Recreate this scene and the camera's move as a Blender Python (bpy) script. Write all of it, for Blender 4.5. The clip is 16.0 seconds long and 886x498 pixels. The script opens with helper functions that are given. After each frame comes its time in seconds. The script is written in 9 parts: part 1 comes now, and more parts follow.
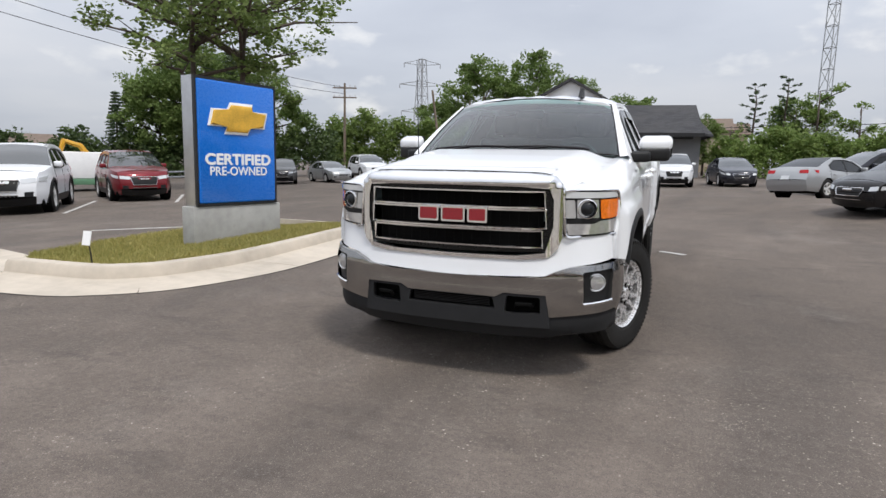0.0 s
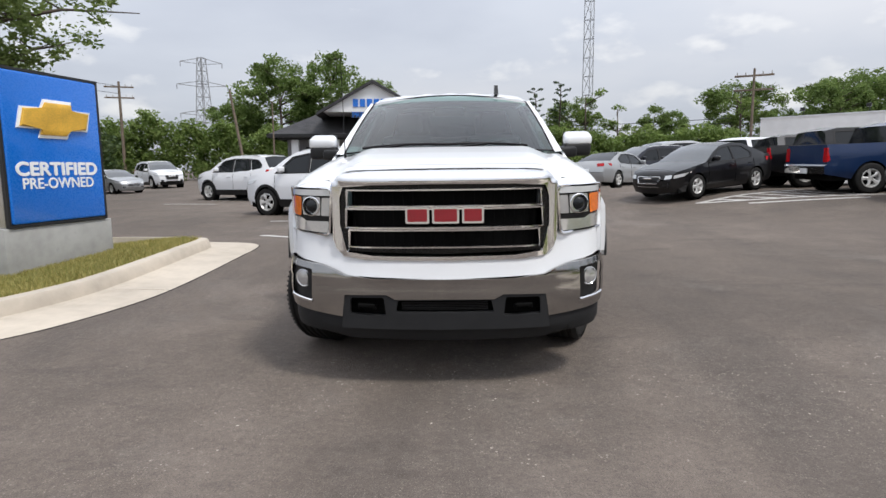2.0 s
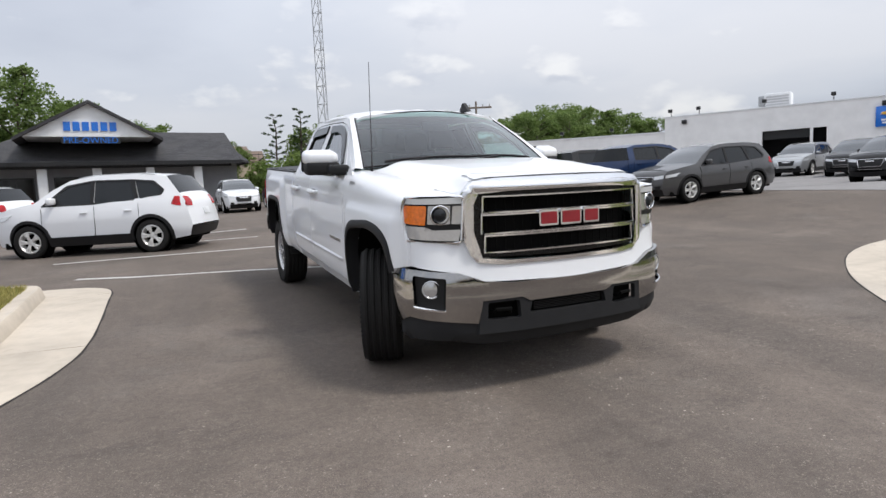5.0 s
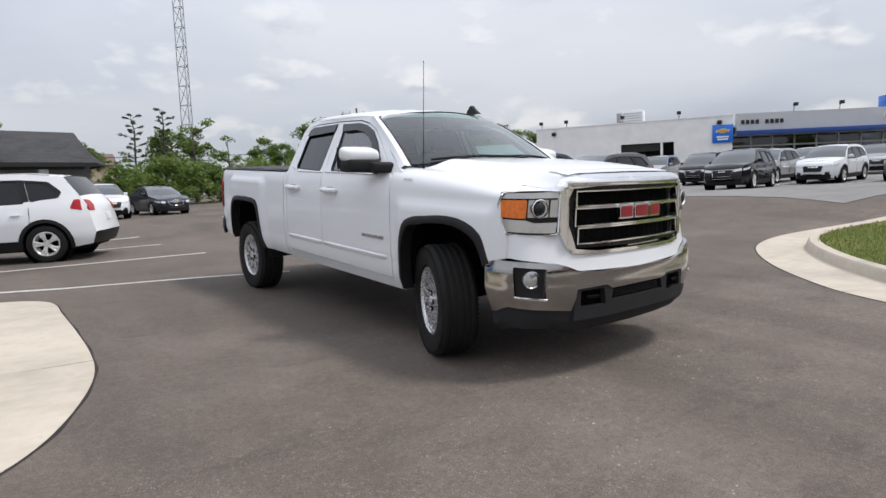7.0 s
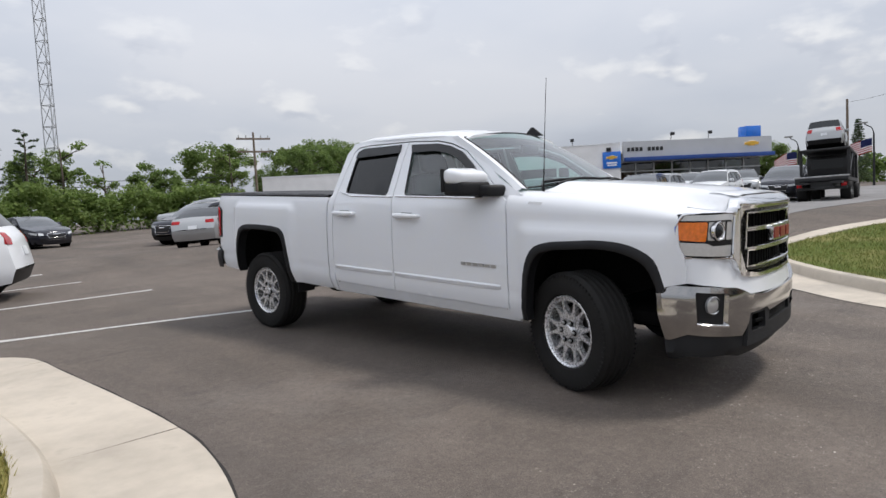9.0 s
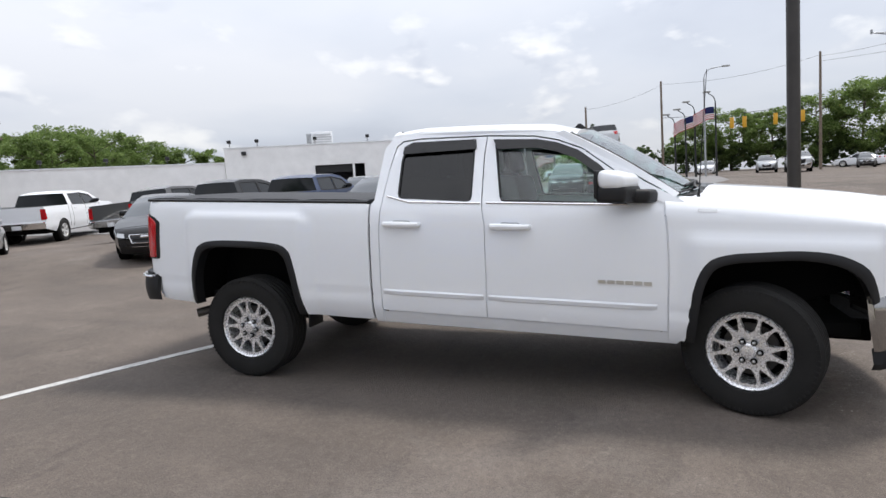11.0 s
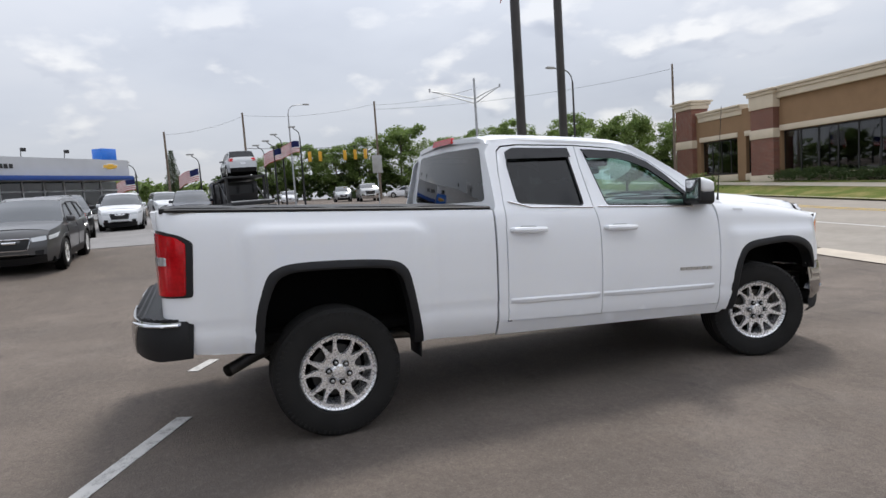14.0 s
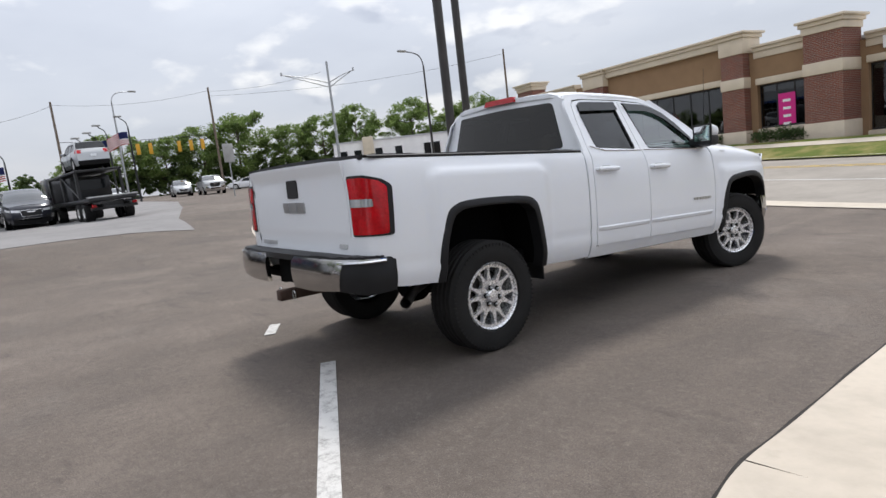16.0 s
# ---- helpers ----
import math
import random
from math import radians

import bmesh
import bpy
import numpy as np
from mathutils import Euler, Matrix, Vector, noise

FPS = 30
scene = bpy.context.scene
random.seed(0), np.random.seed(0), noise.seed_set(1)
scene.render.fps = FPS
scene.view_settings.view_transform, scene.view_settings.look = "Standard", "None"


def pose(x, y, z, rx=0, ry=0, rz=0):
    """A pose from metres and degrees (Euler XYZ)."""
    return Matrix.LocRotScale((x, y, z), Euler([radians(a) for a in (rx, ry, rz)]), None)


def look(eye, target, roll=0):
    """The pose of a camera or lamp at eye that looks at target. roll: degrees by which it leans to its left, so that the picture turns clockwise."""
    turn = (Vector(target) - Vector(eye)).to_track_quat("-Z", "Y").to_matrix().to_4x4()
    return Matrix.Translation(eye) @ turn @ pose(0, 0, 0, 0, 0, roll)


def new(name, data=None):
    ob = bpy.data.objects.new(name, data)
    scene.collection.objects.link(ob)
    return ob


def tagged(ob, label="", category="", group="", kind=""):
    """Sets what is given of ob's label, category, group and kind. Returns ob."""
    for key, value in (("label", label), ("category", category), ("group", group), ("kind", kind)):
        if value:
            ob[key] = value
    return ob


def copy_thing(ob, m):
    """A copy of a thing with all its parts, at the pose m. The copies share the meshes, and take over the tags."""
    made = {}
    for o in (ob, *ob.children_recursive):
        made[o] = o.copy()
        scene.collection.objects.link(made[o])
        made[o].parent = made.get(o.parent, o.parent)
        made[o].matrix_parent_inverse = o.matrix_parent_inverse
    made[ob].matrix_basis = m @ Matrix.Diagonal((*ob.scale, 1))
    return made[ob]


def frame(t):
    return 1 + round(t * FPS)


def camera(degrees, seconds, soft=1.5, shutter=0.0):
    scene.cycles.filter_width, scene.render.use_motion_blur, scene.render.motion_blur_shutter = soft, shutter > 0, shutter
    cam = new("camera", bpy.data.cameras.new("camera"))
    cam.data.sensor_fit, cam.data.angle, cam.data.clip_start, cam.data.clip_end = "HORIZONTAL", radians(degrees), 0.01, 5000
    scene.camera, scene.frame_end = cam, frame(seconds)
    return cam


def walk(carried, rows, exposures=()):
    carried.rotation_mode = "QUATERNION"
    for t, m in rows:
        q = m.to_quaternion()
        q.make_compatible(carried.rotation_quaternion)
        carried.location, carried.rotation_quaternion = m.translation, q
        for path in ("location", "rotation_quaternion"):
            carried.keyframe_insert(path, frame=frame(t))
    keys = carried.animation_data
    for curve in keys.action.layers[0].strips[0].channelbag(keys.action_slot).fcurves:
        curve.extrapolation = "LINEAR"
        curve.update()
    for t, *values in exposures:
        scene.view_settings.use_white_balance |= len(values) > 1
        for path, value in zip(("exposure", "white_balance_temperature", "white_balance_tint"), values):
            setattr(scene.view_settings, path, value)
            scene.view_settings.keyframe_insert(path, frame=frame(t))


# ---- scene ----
cam = camera(73.3, 16.0)
PATH = [
    (0.0, (1.254, -4.42, 1.291), (0.537, -2.574, 1.01), 1.3),
    (0.5, (0.746, -4.424, 1.257), (0.306, -2.495, 0.966), 0.5),
    (1.0, (0.318, -4.445, 1.248), (0.104, -2.476, 0.968), 0.6),
    (1.5, (0.122, -4.45, 1.263), (0.024, -2.47, 1.003), -0.8),
    (2.0, (0.104, -4.392, 1.261), (0.037, -2.411, 0.992), -0.5),
    (2.5, (0.1, -4.365, 1.244), (0.083, -2.385, 0.962), 1.6),
    (3.0, (-0.105, -4.353, 1.226), (-0.069, -2.375, 0.931), 1.5),
    (3.5, (-0.509, -4.401, 1.231), (-0.325, -2.432, 0.932), -0.7),
    (4.0, (-1.003, -4.257, 1.221), (-0.624, -2.309, 0.97), -1.7),
    (4.2, (-1.228, -4.226, 1.22), (-0.736, -2.302, 0.978), -2.2),
    (6.3, (-3.336, -3.559, 1.168), (-2.233, -1.899, 0.998), -1.9),
    (6.5, (-3.397, -3.493, 1.175), (-2.251, -1.864, 0.991), -2.2),
    (7.0, (-3.462, -3.413, 1.178), (-2.255, -1.831, 0.983), -2.2),
    (7.5, (-3.521, -3.305, 1.164), (-2.226, -1.793, 0.971), -1.5),
    (8.0, (-3.802, -3.033, 1.202), (-2.421, -1.6, 1.007), -2.2),
    (8.5, (-4.087, -2.545, 1.215), (-2.648, -1.164, 1.063), -3.1),
    (9.0, (-4.482, -1.978, 1.249), (-2.982, -0.662, 1.121), -3.0),
    (9.2, (-4.64, -1.737, 1.27), (-3.113, -0.451, 1.149), -2.6),
    (11.3, (-4.956, 1.023, 1.495), (-3.044, 1.555, 1.253), -3.9),
    (11.5, (-4.983, 1.305, 1.497), (-3.058, 1.769, 1.221), -3.9),
    (12.0, (-4.909, 1.933, 1.532), (-2.942, 2.16, 1.25), -3.7),
    (12.5, (-4.821, 2.548, 1.532), (-2.848, 2.518, 1.21), -4.2),
    (13.0, (-4.727, 3.171, 1.539), (-2.768, 2.894, 1.241), -4.7),
    (13.5, (-4.629, 3.79, 1.553), (-2.716, 3.256, 1.321), -5.3),
    (14.0, (-4.588, 4.364, 1.568), (-2.746, 3.608, 1.38), -3.9),
    (14.5, (-4.495, 4.918, 1.569), (-2.738, 4.003, 1.295), -2.0),
    (15.0, (-4.456, 5.459, 1.574), (-2.758, 4.446, 1.269), -2.1),
    (15.5, (-4.251, 5.955, 1.547), (-2.615, 4.844, 1.251), -4.5),
    (16.0, (-4.072, 6.434, 1.472), (-2.506, 5.222, 1.191), -6.8),
]
walk(cam, [(t, look(eye, target, roll)) for t, eye, target, roll in PATH], exposures=((0.0, 0.34), (3.5, 0.43), (6.5, 0.30), (8.0, 0.31), (8.5, 0.19), (9.0, 0.21), (11.5, 0.60), (12.0, 0.62), (13.0, 0.54), (14.0, 0.36), (14.5, 0.52), (15.0, 0.64), (15.5, 0.50), (16.0, 0.46)))

# ---------------------------------------------------------------- light
world = bpy.data.worlds.new("sky")
scene.world = world
world.use_nodes = True
wn, wl = world.node_tree.nodes, world.node_tree.links
wn.clear()
SUN_EL, SUN_AZ = 60.0, -42.0   # elevation and bearing (from +x towards +y) of the veiled sun
w_out = wn.new("ShaderNodeOutputWorld")
w_bg = wn.new("ShaderNodeBackground")
w_sky = wn.new("ShaderNodeTexSky")
w_sky.sky_type = "NISHITA"
w_sky.sun_disc = False
w_sky.sun_elevation = radians(SUN_EL)
w_sky.sun_rotation = radians(90 - SUN_AZ)
w_sky.air_density, w_sky.dust_density, w_sky.ozone_density = 1.0, 2.0, 1.0
w_tc = wn.new("ShaderNodeTexCoord")
# cloud layer: noise on a flat sheet far overhead
w_sep = wn.new("ShaderNodeSeparateXYZ")
wl.new(w_tc.outputs["Generated"], w_sep.inputs[0])


def wmath(op, a, b=None, c=None):
    n = wn.new("ShaderNodeMath")
    n.operation = op
    for i, v in enumerate((a, b, c)):
        if v is None:
            continue
        if isinstance(v, (int, float)):
            n.inputs[i].default_value = v
        else:
            wl.new(v, n.inputs[i])
    return n.outputs[0]


up = wmath("ADD", wmath("MAXIMUM", w_sep.outputs[2], 0.0), 0.16)
cx, cy = wmath("DIVIDE", w_sep.outputs[0], up), wmath("DIVIDE", w_sep.outputs[1], up)
w_comb = wn.new("ShaderNodeCombineXYZ")
wl.new(cx, w_comb.inputs[0]); wl.new(cy, w_comb.inputs[1])


def wnoise(scale, detail, rough, shift):
    mp = wn.new("ShaderNodeMapping")
    mp.inputs["Location"].default_value = shift
    mp.inputs["Scale"].default_value = (1.0, 1.0, 1.0)
    wl.new(w_comb.outputs[0], mp.inputs[0])
    n = wn.new("ShaderNodeTexNoise")
    n.inputs["Scale"].default_value, n.inputs["Detail"].default_value, n.inputs["Roughness"].default_value = scale, detail, rough
    wl.new(mp.outputs[0], n.inputs["Vector"])
    return n.outputs[0]


def wramp(value, stops):
    r = wn.new("ShaderNodeValToRGB")
    els = r.color_ramp.elements
    while len(els) < len(stops):
        els.new(0.5)
    for e, (p, c) in zip(els, stops):
        e.position, e.color = p, (*c, 1)
    wl.new(value, r.inputs[0])
    return r.outputs[0]


def wmix(fac, a, b):
    n = wn.new("ShaderNodeMix")
    n.data_type = "RGBA"
    wl.new(fac, n.inputs[0])
    for sock, v in ((n.inputs[6], a), (n.inputs[7], b)):
        if isinstance(v, tuple):
            sock.default_value = (*v, 1)
        else:
            wl.new(v, sock)
    return n.outputs[2]


def wfield(scale, detail, rough, shift, stretch):
    """Noise over the sky dome, by direction."""
    mp = wn.new("ShaderNodeMapping")
    mp.inputs["Location"].default_value = shift
    mp.inputs["Scale"].default_value = stretch
    wl.new(w_tc.outputs["Generated"], mp.inputs[0])
    n = wn.new("ShaderNodeTexNoise")
    n.inputs["Scale"].default_value, n.inputs["Detail"].default_value, n.inputs["Roughness"].default_value = scale, detail, rough
    wl.new(mp.outputs[0], n.inputs["Vector"])
    return n.outputs[0]


sheet = wramp(wnoise(0.42, 6.0, 0.5, (3.1, 1.7, 0.0)), [(0.32, (4.25, 4.55, 5.25)), (0.46, (5.1, 5.4, 6.05)), (0.62, (5.95, 6.1, 6.55))])
# small heaps of cloud, bright on top and grey beneath
DOME = (1.0, 1.0, 2.1)
heap = wfield(7.6, 6.0, 0.50, (0.31, 0.17, 0.0), DOME)
heap_up = wfield(7.6, 3.0, 0.5, (0.31, 0.17, 0.062), DOME)
patchy = wfield(1.7, 2.0, 0.5, (2.3, 5.1, 0.4), (1.0, 1.0, 1.6))
amount = wmath("ADD", heap, wmath("MULTIPLY", wmath("SUBTRACT", patchy, 0.5), 0.55))
puff_shape = wramp(amount, [(0.545, (0, 0, 0)), (0.61, (0.5, 0.5, 0.5)), (0.69, (1, 1, 1))])
lit = wmath("ADD", wmath("MULTIPLY", wmath("SUBTRACT", heap, heap_up), 3.2), 0.5)
puff_tone = wramp(lit, [(0.15, (3.7, 4.0, 4.75)), (0.42, (5.0, 5.25, 5.9)), (0.60, (6.4, 6.5, 6.8)), (0.76, (7.2, 7.25, 7.4))])
low = wmath("MINIMUM", wmath("MAXIMUM", wmath("DIVIDE", wmath("SUBTRACT", 0.36, w_sep.outputs[2]), 0.16), 0.15), 1.0)
layered = wmix(wmath("MULTIPLY", puff_shape, low), sheet, puff_tone)
# an overcast sky is brighter overhead than at the horizon
w_grad = wn.new("ShaderNodeMix")
w_grad.data_type, w_grad.blend_type = "RGBA", "MULTIPLY"
w_grad.inputs[0].default_value = 1.0
wl.new(layered, w_grad.inputs[6])
rise = wmath("ADD", wmath("MULTIPLY", wmath("MAXIMUM", w_sep.outputs[2], 0.0), 1.35), 0.76)
w_rise = wn.new("ShaderNodeCombineXYZ")
for i in range(3):
    wl.new(rise, w_rise.inputs[i])
wl.new(w_rise.outputs[0], w_grad.inputs[7])
cover = w_grad.outputs[2]
w_sky_s = wn.new("ShaderNodeMix")
w_sky_s.data_type = "RGBA"
w_sky_s.inputs[0].default_value = 0.93
wl.new(w_sky.outputs[0], w_sky_s.inputs[6]); wl.new(cover, w_sky_s.inputs[7])
wl.new(w_sky_s.outputs[2], w_bg.inputs[0])
w_bg.inputs[1].default_value = 0.10
wl.new(w_bg.outputs[0], w_out.inputs[0])

sun_data = bpy.data.lights.new("sun", "SUN")
sun_data.energy, sun_data.angle, sun_data.color = 1.85, radians(10), (1.0, 0.955, 0.89)
sun = new("sun", sun_data)
sun_way = Vector((math.cos(radians(SUN_AZ)) * math.cos(radians(SUN_EL)), math.sin(radians(SUN_AZ)) * math.cos(radians(SUN_EL)), math.sin(radians(SUN_EL))))
sun.matrix_world = look(tuple(sun_way * 60), (0, 0, 0))

# ---------------------------------------------------------------- helpers of this scene
from mathutils import geometry


def grade(x, y):
    """The long fall of the site, from the sales lot down to the road."""
    return 0.019 * min(95.0, max(-60.0, x)) + 0.017 * min(80.0, max(-70.0, y))


def G(x, y):
    """Height of the ground: the long fall, a cross fall round the drive, a rise to the sales lot and to the far side of the road."""
    r = math.hypot(x, y - 2)
    u = min(1.0, max(0.0, (r - 5) / 7))
    w = u * u * (3 - 2 * u)
    near = (-0.0138 * x + 0.012 * y) * (1 - 0.85 * min(1.0, max(0.0, (y - 4.3) / 1.6)))
    far = 0.014 * min(26.0, max(0.0, x - 9)) - 0.003 * min(32.0, max(0.0, y - 8)) * min(1.0, max(0.0, (x + 16) / 10))
    s = -(y + 0.26 * x)
    far += 0.022 * min(10.0, max(0.0, s - 7)) + 0.20 * min(3.2, max(0.0, s - 17.6))
    lot = 0.75 * x + 0.66 * y
    a, b, c = ((min(1.0, max(0.0, v))) for v in ((lot - 8) / 4, (lot - 15) / 9, (y - 14) / 6))
    far += 0.31 * (a * a * (3 - 2 * a) - b * b * (3 - 2 * b)) * (1 - c) if lot < 24 else 0.0
    return near * (1 - w) + far * w + grade(x, y)


def link(name, bm, material=None, parent=None, sharp=38):
    me = bpy.data.meshes.new(name)
    bm.to_mesh(me)
    bm.free()
    if material:
        me.materials.append(material)
    me.shade_smooth()
    me.set_sharp_from_angle(angle=radians(sharp))
    ob = new(name, me)
    ob.parent = parent
    return ob


def part(name, bm, material, parent, label="", sharp=38):
    ob = link(name, bm, material, parent, sharp)
    if label:
        ob["label"] = label
    return ob


def thing(name, label, category, group="", m=None):
    ob = tagged(new(name), label, category, group)
    ob.empty_display_size = 0.2
    if m is not None:
        ob.matrix_basis = m
    return ob


def again(ob, parent, m=None, name=None):
    """A second object on the same mesh."""
    o = new(name or ob.name.split(".")[0], ob.data)
    o.parent = parent
    o.matrix_basis = m if m is not None else ob.matrix_basis
    return o


def box(bm, x0, x1, y0, y1, z0, z1, bevel=0.0, seg=2, m=None):
    vs = [bm.verts.new(p) for p in ((x0, y0, z0), (x1, y0, z0), (x1, y1, z0), (x0, y1, z0), (x0, y0, z1), (x1, y0, z1), (x1, y1, z1), (x0, y1, z1))]
    fs = [bm.faces.new([vs[i] for i in f]) for f in ((0, 3, 2, 1), (4, 5, 6, 7), (0, 1, 5, 4), (1, 2, 6, 5), (2, 3, 7, 6), (3, 0, 4, 7))]
    out = vs
    if bevel > 0:
        edges = list({e for f in fs for e in f.edges})
        r = bmesh.ops.bevel(bm, geom=edges, offset=bevel, segments=seg, profile=0.5, affect="EDGES")
        out = list({v for v in r["verts"]} | {v for v in vs if v.is_valid})
    if m is not None:
        bmesh.ops.transform(bm, matrix=m, verts=out)
    return out


def tube(bm, pts, r, n=8, caps=True):
    """A round bar along points; r a number or one per point."""
    pts = [Vector(p) for p in pts]
    rs = r if isinstance(r, (list, tuple)) else [r] * len(pts)
    rings = []
    ref = Vector((0.123, 0.456, 0.88)).normalized()
    for i, p in enumerate(pts):
        d = (pts[min(i + 1, len(pts) - 1)] - pts[max(i - 1, 0)]).normalized()
        a = d.cross(ref if abs(d.dot(ref)) < 0.95 else Vector((1, 0, 0))).normalized()
        b = d.cross(a)
        rings.append([bm.verts.new(p + rs[i] * (math.cos(2 * math.pi * k / n) * a + math.sin(2 * math.pi * k / n) * b)) for k in range(n)])
    for a, b in zip(rings, rings[1:]):
        for k in range(n):
            bm.faces.new((a[k], a[(k + 1) % n], b[(k + 1) % n], b[k]))
    if caps:
        bm.faces.new(rings[0][::-1])
        bm.faces.new(rings[-1])
    return rings


def lathe(bm, profile, n=32, m=None, closed=False):
    """Revolves (radius, height) points about x."""
    rings = []
    for r, h in profile:
        rings.append([bm.verts.new((h, r * math.cos(2 * math.pi * k / n), r * math.sin(2 * math.pi * k / n))) for k in range(n)])
    pairs = list(zip(rings, rings[1:])) + ([(rings[-1], rings[0])] if closed else [])
    for a, b in pairs:
        for k in range(n):
            bm.faces.new((a[k], a[(k + 1) % n], b[(k + 1) % n], b[k]))
    if m is not None:
        bmesh.ops.transform(bm, matrix=m, verts=[v for ring in rings for v in ring])
    return rings


def dense(poly, step):
    out = []
    for (a, b), (c, d) in zip(poly, poly[1:] + poly[:1]):
        n = max(1, int(math.ceil(math.hypot(c - a, d - b) / step)))
        out += [(a + (c - a) * i / n, b + (d - b) * i / n) for i in range(n)]
    return out


def inside(p, poly):
    x, y = p
    hit = False
    j = len(poly) - 1
    for i in range(len(poly)):
        (xi, yi), (xj, yj) = poly[i], poly[j]
        if (yi > y) != (yj > y) and x < (xj - xi) * (y - yi) / (yj - yi) + xi:
            hit = not hit
        j = i
    return hit


def rounded(poly, r, n=3):
    """Corners of a polygon rounded off by r."""
    out = []
    k = len(poly)
    for i in range(k):
        p, a, b = Vector(poly[i]), Vector(poly[i - 1]), Vector(poly[(i + 1) % k])
        da, db = (a - p), (b - p)
        ra = min(r, da.length * 0.45)
        rb = min(r, db.length * 0.45)
        s, e = p + da.normalized() * ra, p + db.normalized() * rb
        for j in range(n + 1):
            t = j / n
            q = s * (1 - t) ** 2 + p * 2 * t * (1 - t) + e * t * t
            out.append((q.x, q.y))
    return out


def panel(bm, outline, fn, step=0.06, holes=(), back=None):
    """A sheet with this outline in (u, v), laid out by fn(u, v); back: a vector by which its rim turns in."""
    loops = [dense(list(o), step) for o in (outline, *holes)]
    pts, edges = [], []
    for lp in loops:
        n0 = len(pts)
        pts += lp
        edges += [(n0 + i, n0 + (i + 1) % len(lp)) for i in range(len(lp))]
    rim = np.array(pts)
    lo, hi = rim.min(0), rim.max(0)
    for i in range(int((hi[0] - lo[0]) / step) + 1):
        for j in range(int((hi[1] - lo[1]) / step) + 1):
            p = (lo[0] + (i + 0.5 * (j % 2)) * step, lo[1] + j * step)
            if inside(p, loops[0]) and not any(inside(p, h) for h in loops[1:]) and ((rim - p) ** 2).sum(1).min() > (0.45 * step) ** 2:
                pts.append(p)
    vs, _, fs, *_ = geometry.delaunay_2d_cdt([Vector(p) for p in pts], edges, [], 0, 1e-7)
    made = [bm.verts.new(fn(v.x, v.y)) for v in vs]
    faces = []
    for f in fs:
        c = (sum(vs[i].x for i in f) / len(f), sum(vs[i].y for i in f) / len(f))
        if inside(c, loops[0]) and not any(inside(c, h) for h in loops[1:]):
            try:
                faces.append(bm.faces.new([made[i] for i in f]))
            except ValueError:
                pass
    if back is not None:
        border = [e for f in faces for e in f.edges if len(e.link_faces) == 1]
        r = bmesh.ops.extrude_edge_only(bm, edges=list(set(border)))
        nv = [g for g in r["geom"] if isinstance(g, bmesh.types.BMVert)]
        for v in nv:
            v.co += Vector(back)
    loose = [v for v in made if v.is_valid and not v.link_faces]
    bmesh.ops.delete(bm, geom=loose, context="VERTS")
    return faces


def prism(bm, poly, z0, z1, m=None):
    """A polygon in (x, y) pulled up from z0 to z1."""
    a = [bm.verts.new((x, y, z0)) for x, y in poly]
    b = [bm.verts.new((x, y, z1)) for x, y in poly]
    n = len(poly)
    for i in range(n):
        bm.faces.new((a[i], a[(i + 1) % n], b[(i + 1) % n], b[i]))
    bm.faces.new(a[::-1])
    bm.faces.new(b)
    if m is not None:
        bmesh.ops.transform(bm, matrix=m, verts=a + b)
    return a + b


def smooth(t):
    t = min(1.0, max(0.0, t))
    return t * t * (3 - 2 * t)


def lerp_table(table, x):
    """Linear interpolation in rows of (x, value)."""
    if x <= table[0][0]:
        return table[0][1]
    for (a, va), (b, vb) in zip(table, table[1:]):
        if x <= b:
            return va + (vb - va) * (x - a) / (b - a)
    return table[-1][1]


def spline(points, n=6, closed=False):
    """Smooth curve through points (Catmull-Rom)."""
    pts = [Vector(p) for p in points]
    out = []
    k = len(pts)
    for i in range(k if closed else k - 1):
        if closed:
            p0, p1, p2, p3 = pts[i - 1], pts[i], pts[(i + 1) % k], pts[(i + 2) % k]
        else:
            p0, p1, p2, p3 = pts[max(i - 1, 0)], pts[i], pts[i + 1], pts[min(i + 2, k - 1)]
        for j in range(n):
            t = j / n
            out.append(0.5 * ((2 * p1) + (p2 - p0) * t + (2 * p0 - 5 * p1 + 4 * p2 - p3) * t * t + (3 * p1 - p0 - 3 * p2 + p3) * t ** 3))
    if not closed:
        out.append(pts[-1])
    return [tuple(p) for p in out]


def letters(name, text, size, material, parent, m, depth=0.004, align="CENTER"):
    cu = bpy.data.curves.new(name, "FONT")
    cu.body, cu.size, cu.extrude, cu.align_x, cu.align_y = text, size, depth, align, "CENTER"
    tmp = bpy.data.objects.new(name, cu)
    scene.collection.objects.link(tmp)
    dg = bpy.context.evaluated_depsgraph_get()
    me = bpy.data.meshes.new_from_object(tmp.evaluated_get(dg))
    bpy.data.objects.remove(tmp)
    bpy.data.curves.remove(cu)
    me.materials.clear()
    me.materials.append(material)
    ob = new(name, me)
    ob.parent = parent
    ob.matrix_basis = m
    return ob

